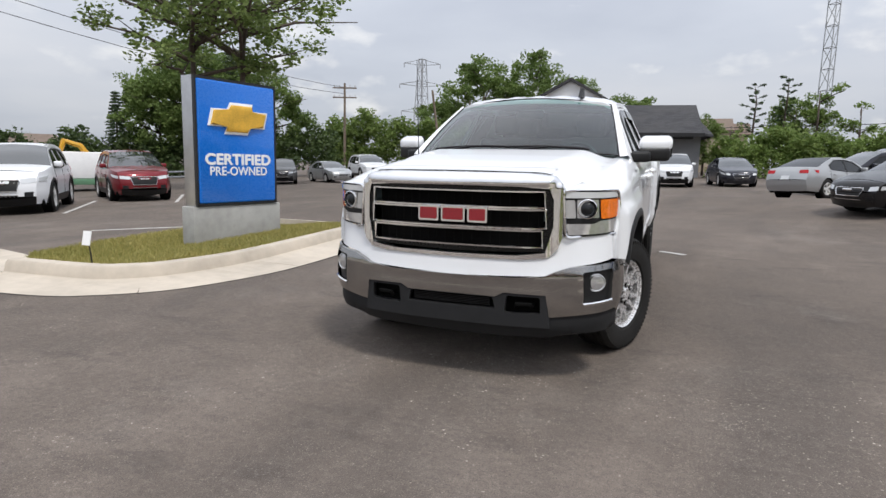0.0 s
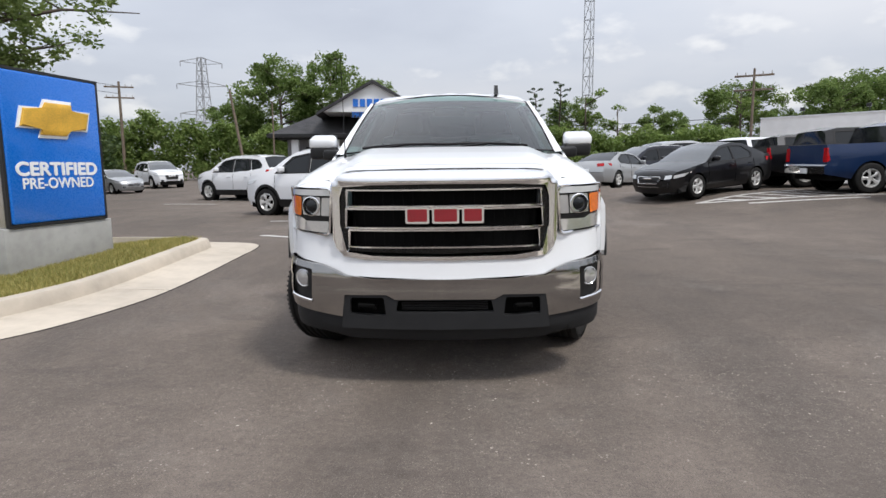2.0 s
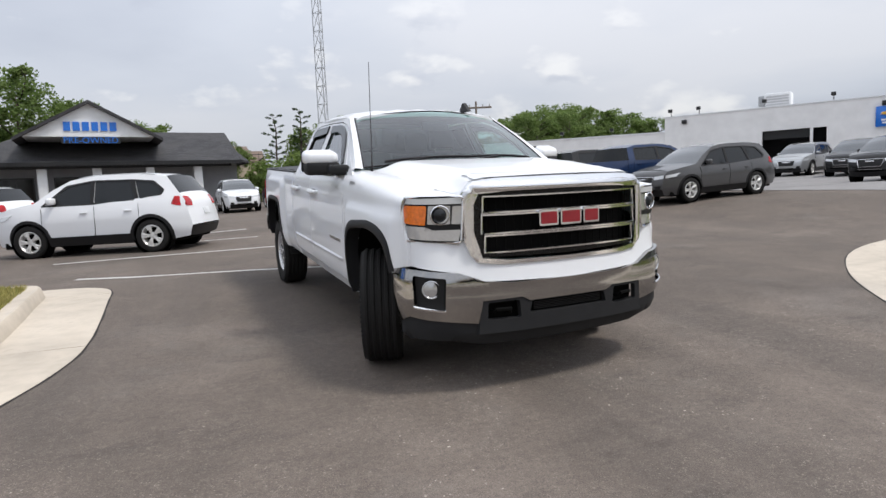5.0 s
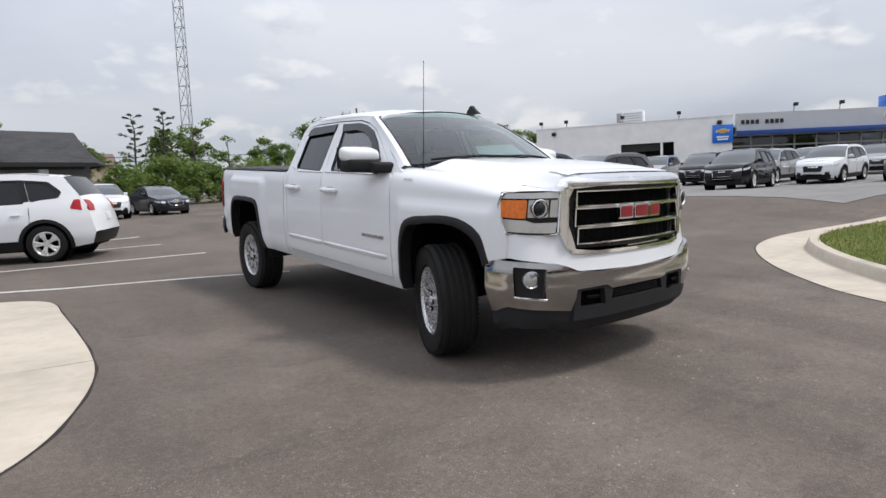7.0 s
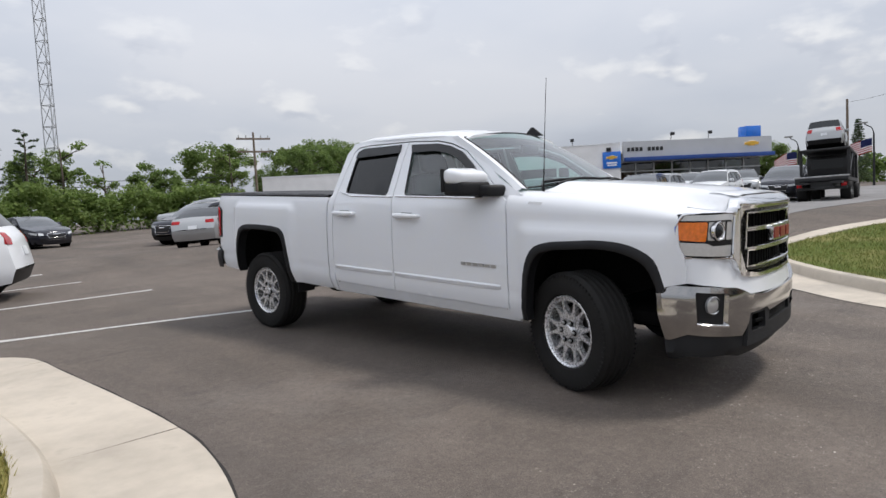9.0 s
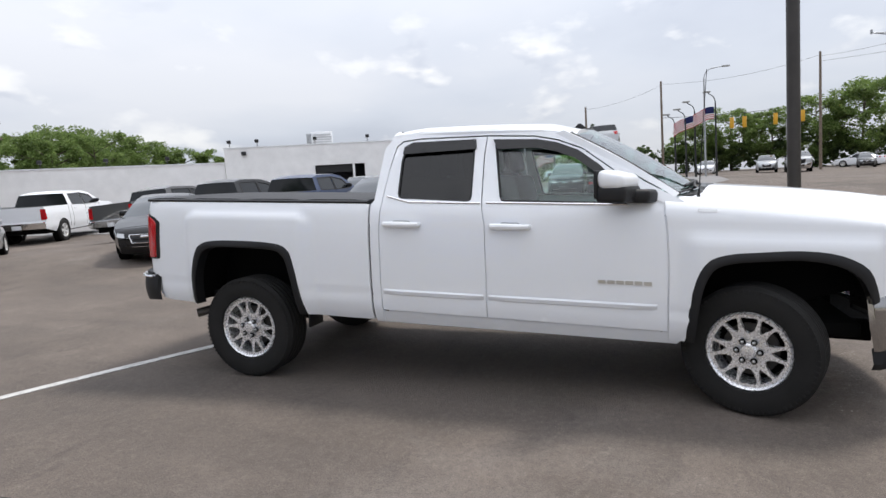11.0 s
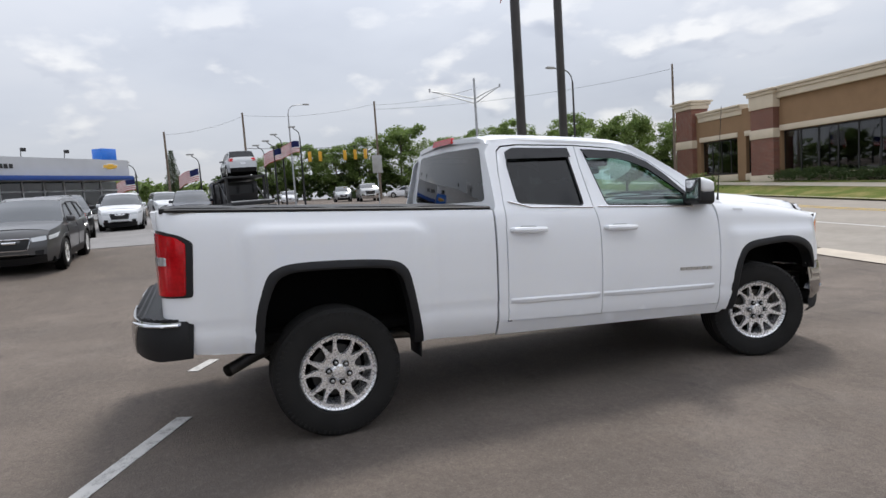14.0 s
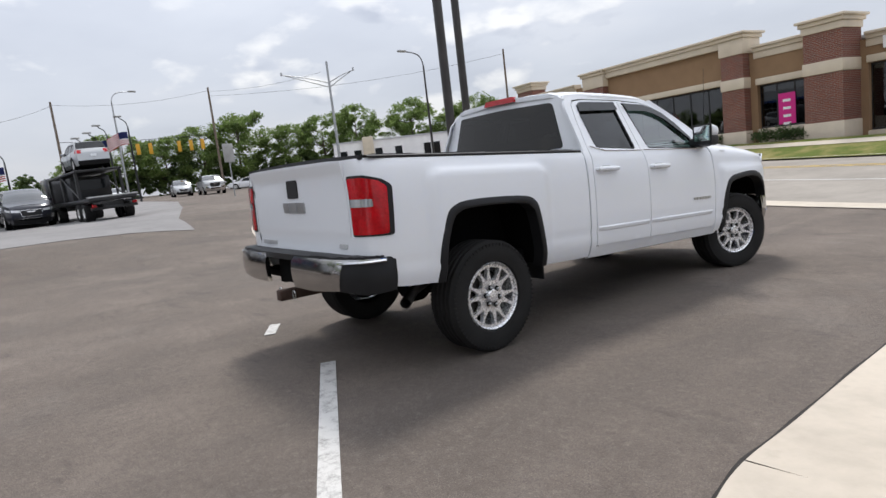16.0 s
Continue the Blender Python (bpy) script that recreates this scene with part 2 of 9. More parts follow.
# ---------------------------------------------------------------- materials
class Mat:
    """A node material in short: colours, noise and relief at real size."""

    def __init__(self, name):
        self.m = bpy.data.materials.new(name)
        self.m.use_nodes = True
        self.n, self.l = self.m.node_tree.nodes, self.m.node_tree.links
        self.b = self.n["Principled BSDF"]
        self.tc = self.n.new("ShaderNodeTexCoord")

    def put(self, socket, value):
        s = self.b.inputs[socket]
        if isinstance(value, tuple):
            s.default_value = (*value, 1) if len(value) == 3 else value
        elif isinstance(value, (int, float)):
            s.default_value = value
        else:
            self.l.new(value, s)
        return self

    def noise(self, scale, detail=4, rough=0.55, coord="Object", stretch=(1, 1, 1), kind="ShaderNodeTexNoise"):
        mp = self.n.new("ShaderNodeMapping")
        mp.inputs["Scale"].default_value = stretch
        self.l.new(self.tc.outputs[coord], mp.inputs[0])
        t = self.n.new(kind)
        t.inputs["Scale"].default_value = scale
        if kind == "ShaderNodeTexNoise":
            t.inputs["Detail"].default_value, t.inputs["Roughness"].default_value = detail, rough
        self.l.new(mp.outputs[0], t.inputs["Vector"])
        return t.outputs[0]

    def ramp(self, value, stops):
        r = self.n.new("ShaderNodeValToRGB")
        els = r.color_ramp.elements
        while len(els) < len(stops):
            els.new(0.5)
        for e, (p, c) in zip(els, stops):
            e.position = p
            e.color = (*c, 1) if isinstance(c, tuple) else (c, c, c, 1)
        self.l.new(value, r.inputs[0])
        return r.outputs[0]

    def mix(self, fac, a, b, mode="MIX"):
        x = self.n.new("ShaderNodeMix")
        x.data_type, x.blend_type = "RGBA", mode
        for s, v in ((x.inputs[0], fac), (x.inputs[6], a), (x.inputs[7], b)):
            if isinstance(v, (int, float)):
                s.default_value = v
            elif isinstance(v, tuple):
                s.default_value = (*v, 1)
            else:
                self.l.new(v, s)
        return x.outputs[2]

    def math(self, op, a, b=0.0):
        x = self.n.new("ShaderNodeMath")
        x.operation = op
        for s, v in ((x.inputs[0], a), (x.inputs[1], b)):
            if isinstance(v, (int, float)):
                s.default_value = v
            else:
                self.l.new(v, s)
        return x.outputs[0]

    def bump(self, height, strength=0.3, distance=0.01):
        x = self.n.new("ShaderNodeBump")
        x.inputs["Strength"].default_value, x.inputs["Distance"].default_value = strength, distance
        self.l.new(height, x.inputs["Height"])
        self.l.new(x.outputs[0], self.b.inputs["Normal"])
        return self

    def rand(self):
        x = self.n.new("ShaderNodeObjectInfo")
        return x.outputs["Random"]

    def island(self):
        x = self.n.new("ShaderNodeNewGeometry")
        return x.outputs["Random Per Island"]


def plain(name, c, rough=0.5, metal=0.0, coat=0.0, vary=0.12, scale=6.0, bump=0.0, spec=0.5, fine=60.0):
    k = Mat(name)
    lo = tuple(v * (1 - vary) for v in c)
    hi = tuple(min(1.0, v * (1 + vary)) for v in c)
    n1, n2 = k.noise(scale, 5), k.noise(fine, 3)
    both = k.math("ADD", k.math("MULTIPLY", n1, 0.65), k.math("MULTIPLY", n2, 0.35))
    k.put("Base Color", k.ramp(both, [(0.35, lo), (0.65, hi)]))
    k.put("Roughness", k.ramp(n2, [(0.3, max(0.0, rough - 0.06)), (0.7, min(1.0, rough + 0.06))]))
    k.put("Metallic", metal).put("Coat Weight", coat).put("Coat Roughness", 0.04).put("Specular IOR Level", spec)
    if bump:
        k.bump(n2, bump, 0.004)
    return k.m


def paint(name, c, metal=0.0, dirt=0.06):
    """Car paint under clear lacquer, with a little road dust."""
    k = Mat(name)
    n1, n2 = k.noise(1.7, 5), k.noise(45, 4)
    dust = k.ramp(k.math("ADD", k.math("MULTIPLY", n1, 0.6), k.math("MULTIPLY", n2, 0.4)), [(0.45, 0.0), (0.75, dirt)])
    k.put("Base Color", k.mix(dust, c, (0.33, 0.31, 0.28)))
    k.put("Roughness", k.ramp(n1, [(0.3, 0.30), (0.7, 0.38)])).put("Metallic", metal)
    k.put("Coat Weight", 0.7).put("Coat Roughness", 0.03).put("Specular IOR Level", 0.12)
    return k.m


def glassy(name, tint, power=2.7, least=0.07):
    """Thin pane: tinted see-through with a mirror sheen that grows at grazing angles."""
    k = Mat(name)
    tr = k.n.new("ShaderNodeBsdfTransparent")
    tr.inputs[0].default_value = (*tint, 1)
    gl = k.n.new("ShaderNodeBsdfGlossy")
    gl.inputs["Color"].default_value = (1, 1, 1, 1)
    gl.inputs["Roughness"].default_value = 0.02
    lw = k.n.new("ShaderNodeLayerWeight")
    lw.inputs[0].default_value = 0.5
    boost = k.math("ADD", k.math("MULTIPLY", k.math("POWER", lw.outputs["Facing"], power), 0.9), least)
    mx = k.n.new("ShaderNodeMixShader")
    k.l.new(boost, mx.inputs[0]); k.l.new(tr.outputs[0], mx.inputs[1]); k.l.new(gl.outputs[0], mx.inputs[2])
    k.l.new(mx.outputs[0], k.n["Material Output"].inputs[0])
    return k.m


def asphalt():
    k = Mat("asphalt")
    big, mid, patch = k.noise(0.16, 4, 0.55), k.noise(1.1, 6, 0.65), k.noise(0.45, 6, 0.72)
    grit = k.noise(150, 3, 0.7)
    stones = k.noise(85, 0, 0.5, kind="ShaderNodeTexVoronoi")
    small = k.noise(130, 0, 0.5, kind="ShaderNodeTexVoronoi")
    tracks = k.noise(0.5, 4, 0.6, stretch=(1.6, 0.35, 1))
    base = k.ramp(k.math("ADD", k.math("MULTIPLY", big, 0.5), k.math("MULTIPLY", mid, 0.5)), [(0.36, (0.098, 0.081, 0.069)), (0.52, (0.148, 0.122, 0.104)), (0.64, (0.200, 0.167, 0.144))])
    col = k.mix(k.math("MULTIPLY", k.ramp(patch, [(0.54, 0.0), (0.68, 1.0)]), 0.40), base, (0.215, 0.192, 0.175))
    col = k.mix(k.math("MULTIPLY", k.ramp(tracks, [(0.50, 0.0), (0.66, 1.0)]), 0.42), col, (0.076, 0.066, 0.060))
    smear = k.noise(2.6, 5, 0.7, stretch=(0.5, 1.3, 1))
    col = k.mix(k.math("MULTIPLY", k.ramp(smear, [(0.56, 0.0), (0.70, 1.0)]), 0.50), col, (0.066, 0.057, 0.052))
    pick = k.ramp(k.math("ADD", k.math("MULTIPLY", k.noise(0.8, 4, 0.6), 0.6), k.math("MULTIPLY", k.noise(7, 4, 0.7), 0.4)), [(0.42, 0.10), (0.60, 1.0)])
    loose = k.ramp(k.noise(34, 3, 0.7), [(0.50, 0.0), (0.60, 1.0)])
    # gravel spilled over the drive before the nose of the truck
    sep = k.n.new("ShaderNodeSeparateXYZ")
    k.l.new(k.tc.outputs["Object"], sep.inputs[0])
    spill = k.ramp(k.math("ADD", k.math("MULTIPLY", sep.outputs[1], -0.45), k.math("MULTIPLY", patch, 0.5)), [(0.05, 0.12), (0.60, 1.0)])
    chips = k.math("MULTIPLY", k.math("MULTIPLY", k.ramp(stones, [(0.22, 1.0), (0.42, 0.0)]), k.math("MULTIPLY", pick, spill)), loose)
    col = k.mix(k.math("MULTIPLY", chips, 0.7), col, (0.44, 0.39, 0.34))
    col = k.mix(k.math("MULTIPLY", k.ramp(small, [(0.12, 1.0), (0.30, 0.0)]), 0.42), col, (0.36, 0.32, 0.285))
    col = k.mix(k.ramp(grit, [(0.32, 0.62), (0.52, 0.0)]), col, (0.050, 0.045, 0.042))
    mott = k.noise(24, 5, 0.78)
    col = k.mix(k.ramp(mott, [(0.36, 0.28), (0.49, 0.0)]), col, (0.060, 0.052, 0.047))
    col = k.mix(k.ramp(mott, [(0.54, 0.0), (0.68, 0.20)]), col, (0.30, 0.265, 0.235))
    # loose pale gravel lying in drifts
    pebble = k.noise(30, 0, 0.5, kind="ShaderNodeTexVoronoi")
    drift = k.ramp(k.math("ADD", k.math("MULTIPLY", k.noise(0.55, 4, 0.65), 0.65), k.math("MULTIPLY", k.noise(4.5, 4, 0.7), 0.35)), [(0.50, 0.0), (0.60, 1.0)])
    few = k.ramp(k.noise(17, 2, 0.6), [(0.50, 0.0), (0.58, 1.0)])
    drift = k.math("MULTIPLY", drift, spill)
    gravel = k.math("MULTIPLY", k.math("MULTIPLY", k.ramp(pebble, [(0.13, 1.0), (0.22, 0.0)]), drift), few)
    col = k.mix(gravel, col, (0.52, 0.47, 0.41))
    k.put("Base Color", col).put("Roughness", k.ramp(mid, [(0.3, 0.76), (0.7, 0.92)])).put("Specular IOR Level", 0.2)
    k.bump(k.math("ADD", k.math("MULTIPLY", grit, 0.8), k.math("MULTIPLY", stones, 0.7)), 0.7, 0.008)
    return k.m


def concrete(name, c, scale=1.0):
    k = Mat(name)
    a, b, d = k.noise(0.9 * scale, 5, 0.6), k.noise(7 * scale, 5, 0.6), k.noise(120, 3)
    lo, hi = tuple(v * 0.80 for v in c), tuple(min(1, v * 1.12) for v in c)
    col = k.ramp(k.math("ADD", k.math("MULTIPLY", a, 0.6), k.math("MULTIPLY", b, 0.4)), [(0.34, lo), (0.62, hi)])
    col = k.mix(k.ramp(b, [(0.62, 0.0), (0.75, 0.4)]), col, tuple(v * 0.62 for v in c))
    k.put("Base Color", col).put("Roughness", 0.85).put("Specular IOR Level", 0.3)
    k.bump(d, 0.25, 0.004)
    return k.m


def leaf(name, dark, light, trans=0.25):
    k = Mat(name)
    col = k.ramp(k.island(), [(0.0, dark), (0.55, tuple((a + b) / 2 for a, b in zip(dark, light))), (1.0, light)])
    col = k.mix(k.ramp(k.noise(0.35, 3), [(0.35, 0.0), (0.65, 0.45)]), col, dark)
    k.put("Base Color", col).put("Roughness", 0.55).put("Specular IOR Level", 0.3).put("Subsurface Weight", 0.0)
    td = k.n.new("ShaderNodeBsdfTranslucent")
    k.l.new(col, td.inputs[0])
    mx = k.n.new("ShaderNodeMixShader")
    mx.inputs[0].default_value = trans
    k.l.new(k.b.outputs[0], mx.inputs[1]); k.l.new(td.outputs[0], mx.inputs[2])
    k.l.new(mx.outputs[0], k.n["Material Output"].inputs[0])
    return k.m


def turf(name, a, b, dry):
    k = Mat(name)
    n1, n2 = k.noise(0.9, 5, 0.6), k.noise(28, 4)
    col = k.ramp(n2, [(0.3, a), (0.7, b)])
    col = k.mix(k.ramp(n1, [(0.45, 0.0), (0.66, 0.85)]), col, dry)
    k.put("Base Color", col).put("Roughness", 0.95).put("Specular IOR Level", 0.1)
    k.bump(n2, 0.8, 0.03)
    return k.m


def road_paint():
    k = Mat("road_marking")
    n1, n2 = k.noise(14, 6, 0.7), k.noise(160, 3)
    wear = k.ramp(k.math("ADD", k.math("MULTIPLY", n1, 0.7), k.math("MULTIPLY", n2, 0.3)), [(0.48, 0.0), (0.66, 0.8)])
    k.put("Base Color", k.mix(wear, (0.52, 0.51, 0.49), (0.13, 0.12, 0.115))).put("Roughness", 0.75)
    k.bump(n2, 0.4, 0.004)
    return k.m


M_ASPHALT = asphalt()
M_LOT = concrete("worn_lot_asphalt", (0.205, 0.198, 0.196), 0.5)
M_ROAD = concrete("road_concrete", (0.27, 0.245, 0.215), 0.5)
M_CONC = concrete("pale_concrete", (0.48, 0.425, 0.355), 0.8)
M_KERB = concrete("kerb_concrete", (0.47, 0.435, 0.38))
M_PLINTH = concrete("plinth_concrete", (0.36, 0.36, 0.35))
M_GRASS = turf("dry_turf", (0.13, 0.14, 0.035), (0.24, 0.22, 0.07), (0.42, 0.33, 0.15))
M_GRASS2 = turf("green_turf", (0.07, 0.10, 0.022), (0.13, 0.155, 0.04), (0.25, 0.215, 0.09))
M_BLADE = leaf("grass_blades", (0.20, 0.205, 0.05), (0.54, 0.45, 0.18))
M_BLADE2 = leaf("green_blades", (0.10, 0.14, 0.03), (0.30, 0.29, 0.095))
M_LINE = road_paint()
M_YELLOW = plain("yellow_marking", (0.45, 0.30, 0.05), 0.75, vary=0.3)
M_WHITE = paint("white_paint", (0.76, 0.775, 0.80), dirt=0.03)
M_SILVER = paint("silver_paint", (0.42, 0.43, 0.44), 0.55)
M_BLACK = paint("black_paint", (0.005, 0.005, 0.006), dirt=0.03)
M_GREY = paint("grey_paint", (0.085, 0.085, 0.088), 0.35)
M_BLUE = paint("blue_paint", (0.010, 0.028, 0.085), 0.25)
M_RED = paint("red_paint", (0.16, 0.008, 0.014), 0.2)
M_PLUM = paint("midnight_paint", (0.022, 0.024, 0.034), 0.2)
M_TRIM = plain("black_plastic", (0.014, 0.014, 0.015), 0.5, bump=0.12, fine=220, spec=0.25)
M_BLACKPLASTIC = plain("matt_black_plastic", (0.024, 0.0245, 0.026), 0.6, bump=0.12, fine=220, spec=0.15)
M_GLOSSBLACK = plain("gloss_black_plastic", (0.006, 0.006, 0.0065), 0.25, vary=0.1, spec=0.3)
# near-black that puts deep shade into openings and hollows; black parts share it
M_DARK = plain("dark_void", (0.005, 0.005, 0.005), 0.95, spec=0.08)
M_RUBBER = plain("tyre_rubber", (0.012, 0.0115, 0.011), 0.8, vary=0.25, bump=0.25, fine=110, spec=0.3)
M_CHROME = plain("chrome", (0.78, 0.78, 0.79), 0.13, 1.0, vary=0.04)
M_BUMPER = plain("bumper_chrome", (0.40, 0.395, 0.39), 0.13, 1.0, vary=0.05)
M_IRON = plain("cast_iron", (0.06, 0.055, 0.05), 0.7, 0.5, vary=0.3)
M_ALLOY = plain("alloy", (0.72, 0.72, 0.73), 0.28, 0.65, vary=0.06)
M_RIM = plain("polished_rim", (0.66, 0.655, 0.64), 0.32, 0.4, vary=0.02, scale=3, fine=9)
M_STEEL = plain("brushed_steel", (0.50, 0.50, 0.50), 0.35, 1.0, vary=0.1)
M_GLASS = glassy("window_glass", (0.76, 0.93, 0.88))
M_WIND = glassy("windshield_glass", (0.46, 0.68, 0.64), 3.4, 0.05)
M_TINT = glassy("tinted_glass", (0.022, 0.025, 0.028), 3.8, 0.04)
M_DARKGLASS = plain("dark_glass", (0.012, 0.014, 0.016), 0.05, 0.0, vary=0.1, spec=0.35)
M_SCREEN = plain("windscreen_glass", (0.020, 0.024, 0.026), 0.04, 0.0, coat=1.0, vary=0.1, spec=0.8)
M_LAMP = plain("lamp_lens", (0.55, 0.56, 0.57), 0.10, 0.6, coat=1.0)
M_TAIL = plain("red_lens", (0.40, 0.004, 0.008), 0.16, coat=0.3, vary=0.35, scale=7, spec=0.3)
M_CLEAR = plain("clear_lens", (0.64, 0.66, 0.68), 0.14, 0.15, coat=1.0, vary=0.03, scale=30)
M_AMBER = plain("amber_lens", (0.78, 0.17, 0.010), 0.15, coat=1.0, vary=0.15, scale=30)
M_PLATE = plain("number_plate", (0.70, 0.72, 0.74), 0.4)

# ---------------------------------------------------------------- parked vehicles
WHEELS = {}


def wheel_parts(radius, width, rim, kind, spokes=5):
    """Tyre and rim meshes of one size, shared by all the wheels of that size. The axle is x, the outer face at -x."""
    key = (radius, width, rim, kind)
    if key in WHEELS:
        return WHEELS[key]
    h = width / 2
    bm = bmesh.new()
    lathe(bm, [(rim, -h * 0.80), (rim + 0.015, -h * 0.94), (radius * 0.90, -h), (radius * 0.965, -h * 0.90), (radius, -h * 0.66), (radius, h * 0.66), (radius * 0.965, h * 0.90), (radius * 0.90, h), (rim, h * 0.8)], 40)
    tyre = bpy.data.meshes.new("tyre")
    bm.to_mesh(tyre); bm.free()
    tyre.materials.append(M_RUBBER); tyre.shade_smooth(); tyre.set_sharp_from_angle(angle=radians(40))
    bm = bmesh.new()
    lathe(bm, [(rim + 0.004, -h * 0.86), (rim - 0.012, -h * 0.90), (rim - 0.03, -h * 0.70), (rim - 0.05, -h * 0.1), (rim - 0.05, h * 0.6)], 40)
    lathe(bm, [(0.001, -h * 0.74), (0.05, -h * 0.72), (0.07, -h * 0.60), (0.07, -h * 0.2)], 18)
    for i in range(spokes):
        for off in ((-0.16, 0.16) if kind == "split" else (0.0,)):
            a0, a1 = 2 * math.pi * i / spokes + off * 0.5, 2 * math.pi * i / spokes + off
            p0 = Vector((-h * 0.64, 0.05 * math.cos(a0), 0.05 * math.sin(a0)))
            p1 = Vector((-h * 0.72, (rim - 0.02) * math.cos(a1), (rim - 0.02) * math.sin(a1)))
            mid = (p0 + p1) / 2 + Vector((-0.012, 0, 0))
            wd = 0.028 if kind == "split" else 0.045
            side = Vector((0, -math.sin((a0 + a1) / 2), math.cos((a0 + a1) / 2)))
            rows = []
            for p, wk in ((p0, wd * 0.8), (mid, wd * 0.8), (p1, wd * 1.3)):
                rows.append([bm.verts.new(p + side * wk), bm.verts.new(p + side * wk * 0.5 + Vector((-0.014, 0, 0))), bm.verts.new(p - side * wk * 0.5 + Vector((-0.014, 0, 0))), bm.verts.new(p - side * wk), bm.verts.new(p + Vector((0.03, 0, 0)))])
            for a, b in zip(rows, rows[1:]):
                for k in range(5):
                    bm.faces.new((a[k], a[(k + 1) % 5], b[(k + 1) % 5], b[k]))
    rimm = bpy.data.meshes.new("rim")
    bm.to_mesh(rimm); bm.free()
    rimm.materials.append(M_RIM); rimm.shade_smooth(); rimm.set_sharp_from_angle(angle=radians(30))
    # near-black disc: the shade behind the spokes is in its colour
    bm = bmesh.new()
    lathe(bm, [(rim - 0.055, -h * 0.05), (0.001, -h * 0.05)], 24)
    disc = bpy.data.meshes.new("brake_disc")
    bm.to_mesh(disc); bm.free()
    disc.materials.append(M_DARK)
    WHEELS[key] = (tyre, rimm, disc)
    return WHEELS[key]


def add_wheel(parent, x, y, z, radius, width, rim, kind="plain", spokes=5, steer=0.0):
    hub = new("wheel")
    hub.parent = parent
    hub.empty_display_size = 0.1
    hub.matrix_basis = pose(x, y, z, 0, 0, steer + (180 if x > 0 else 0))
    for nm, me in zip(("tyre", "rim", "brake_disc"), wheel_parts(radius, width, rim, kind, spokes)):
        o = new(nm, me)
        o.parent = hub
    return hub


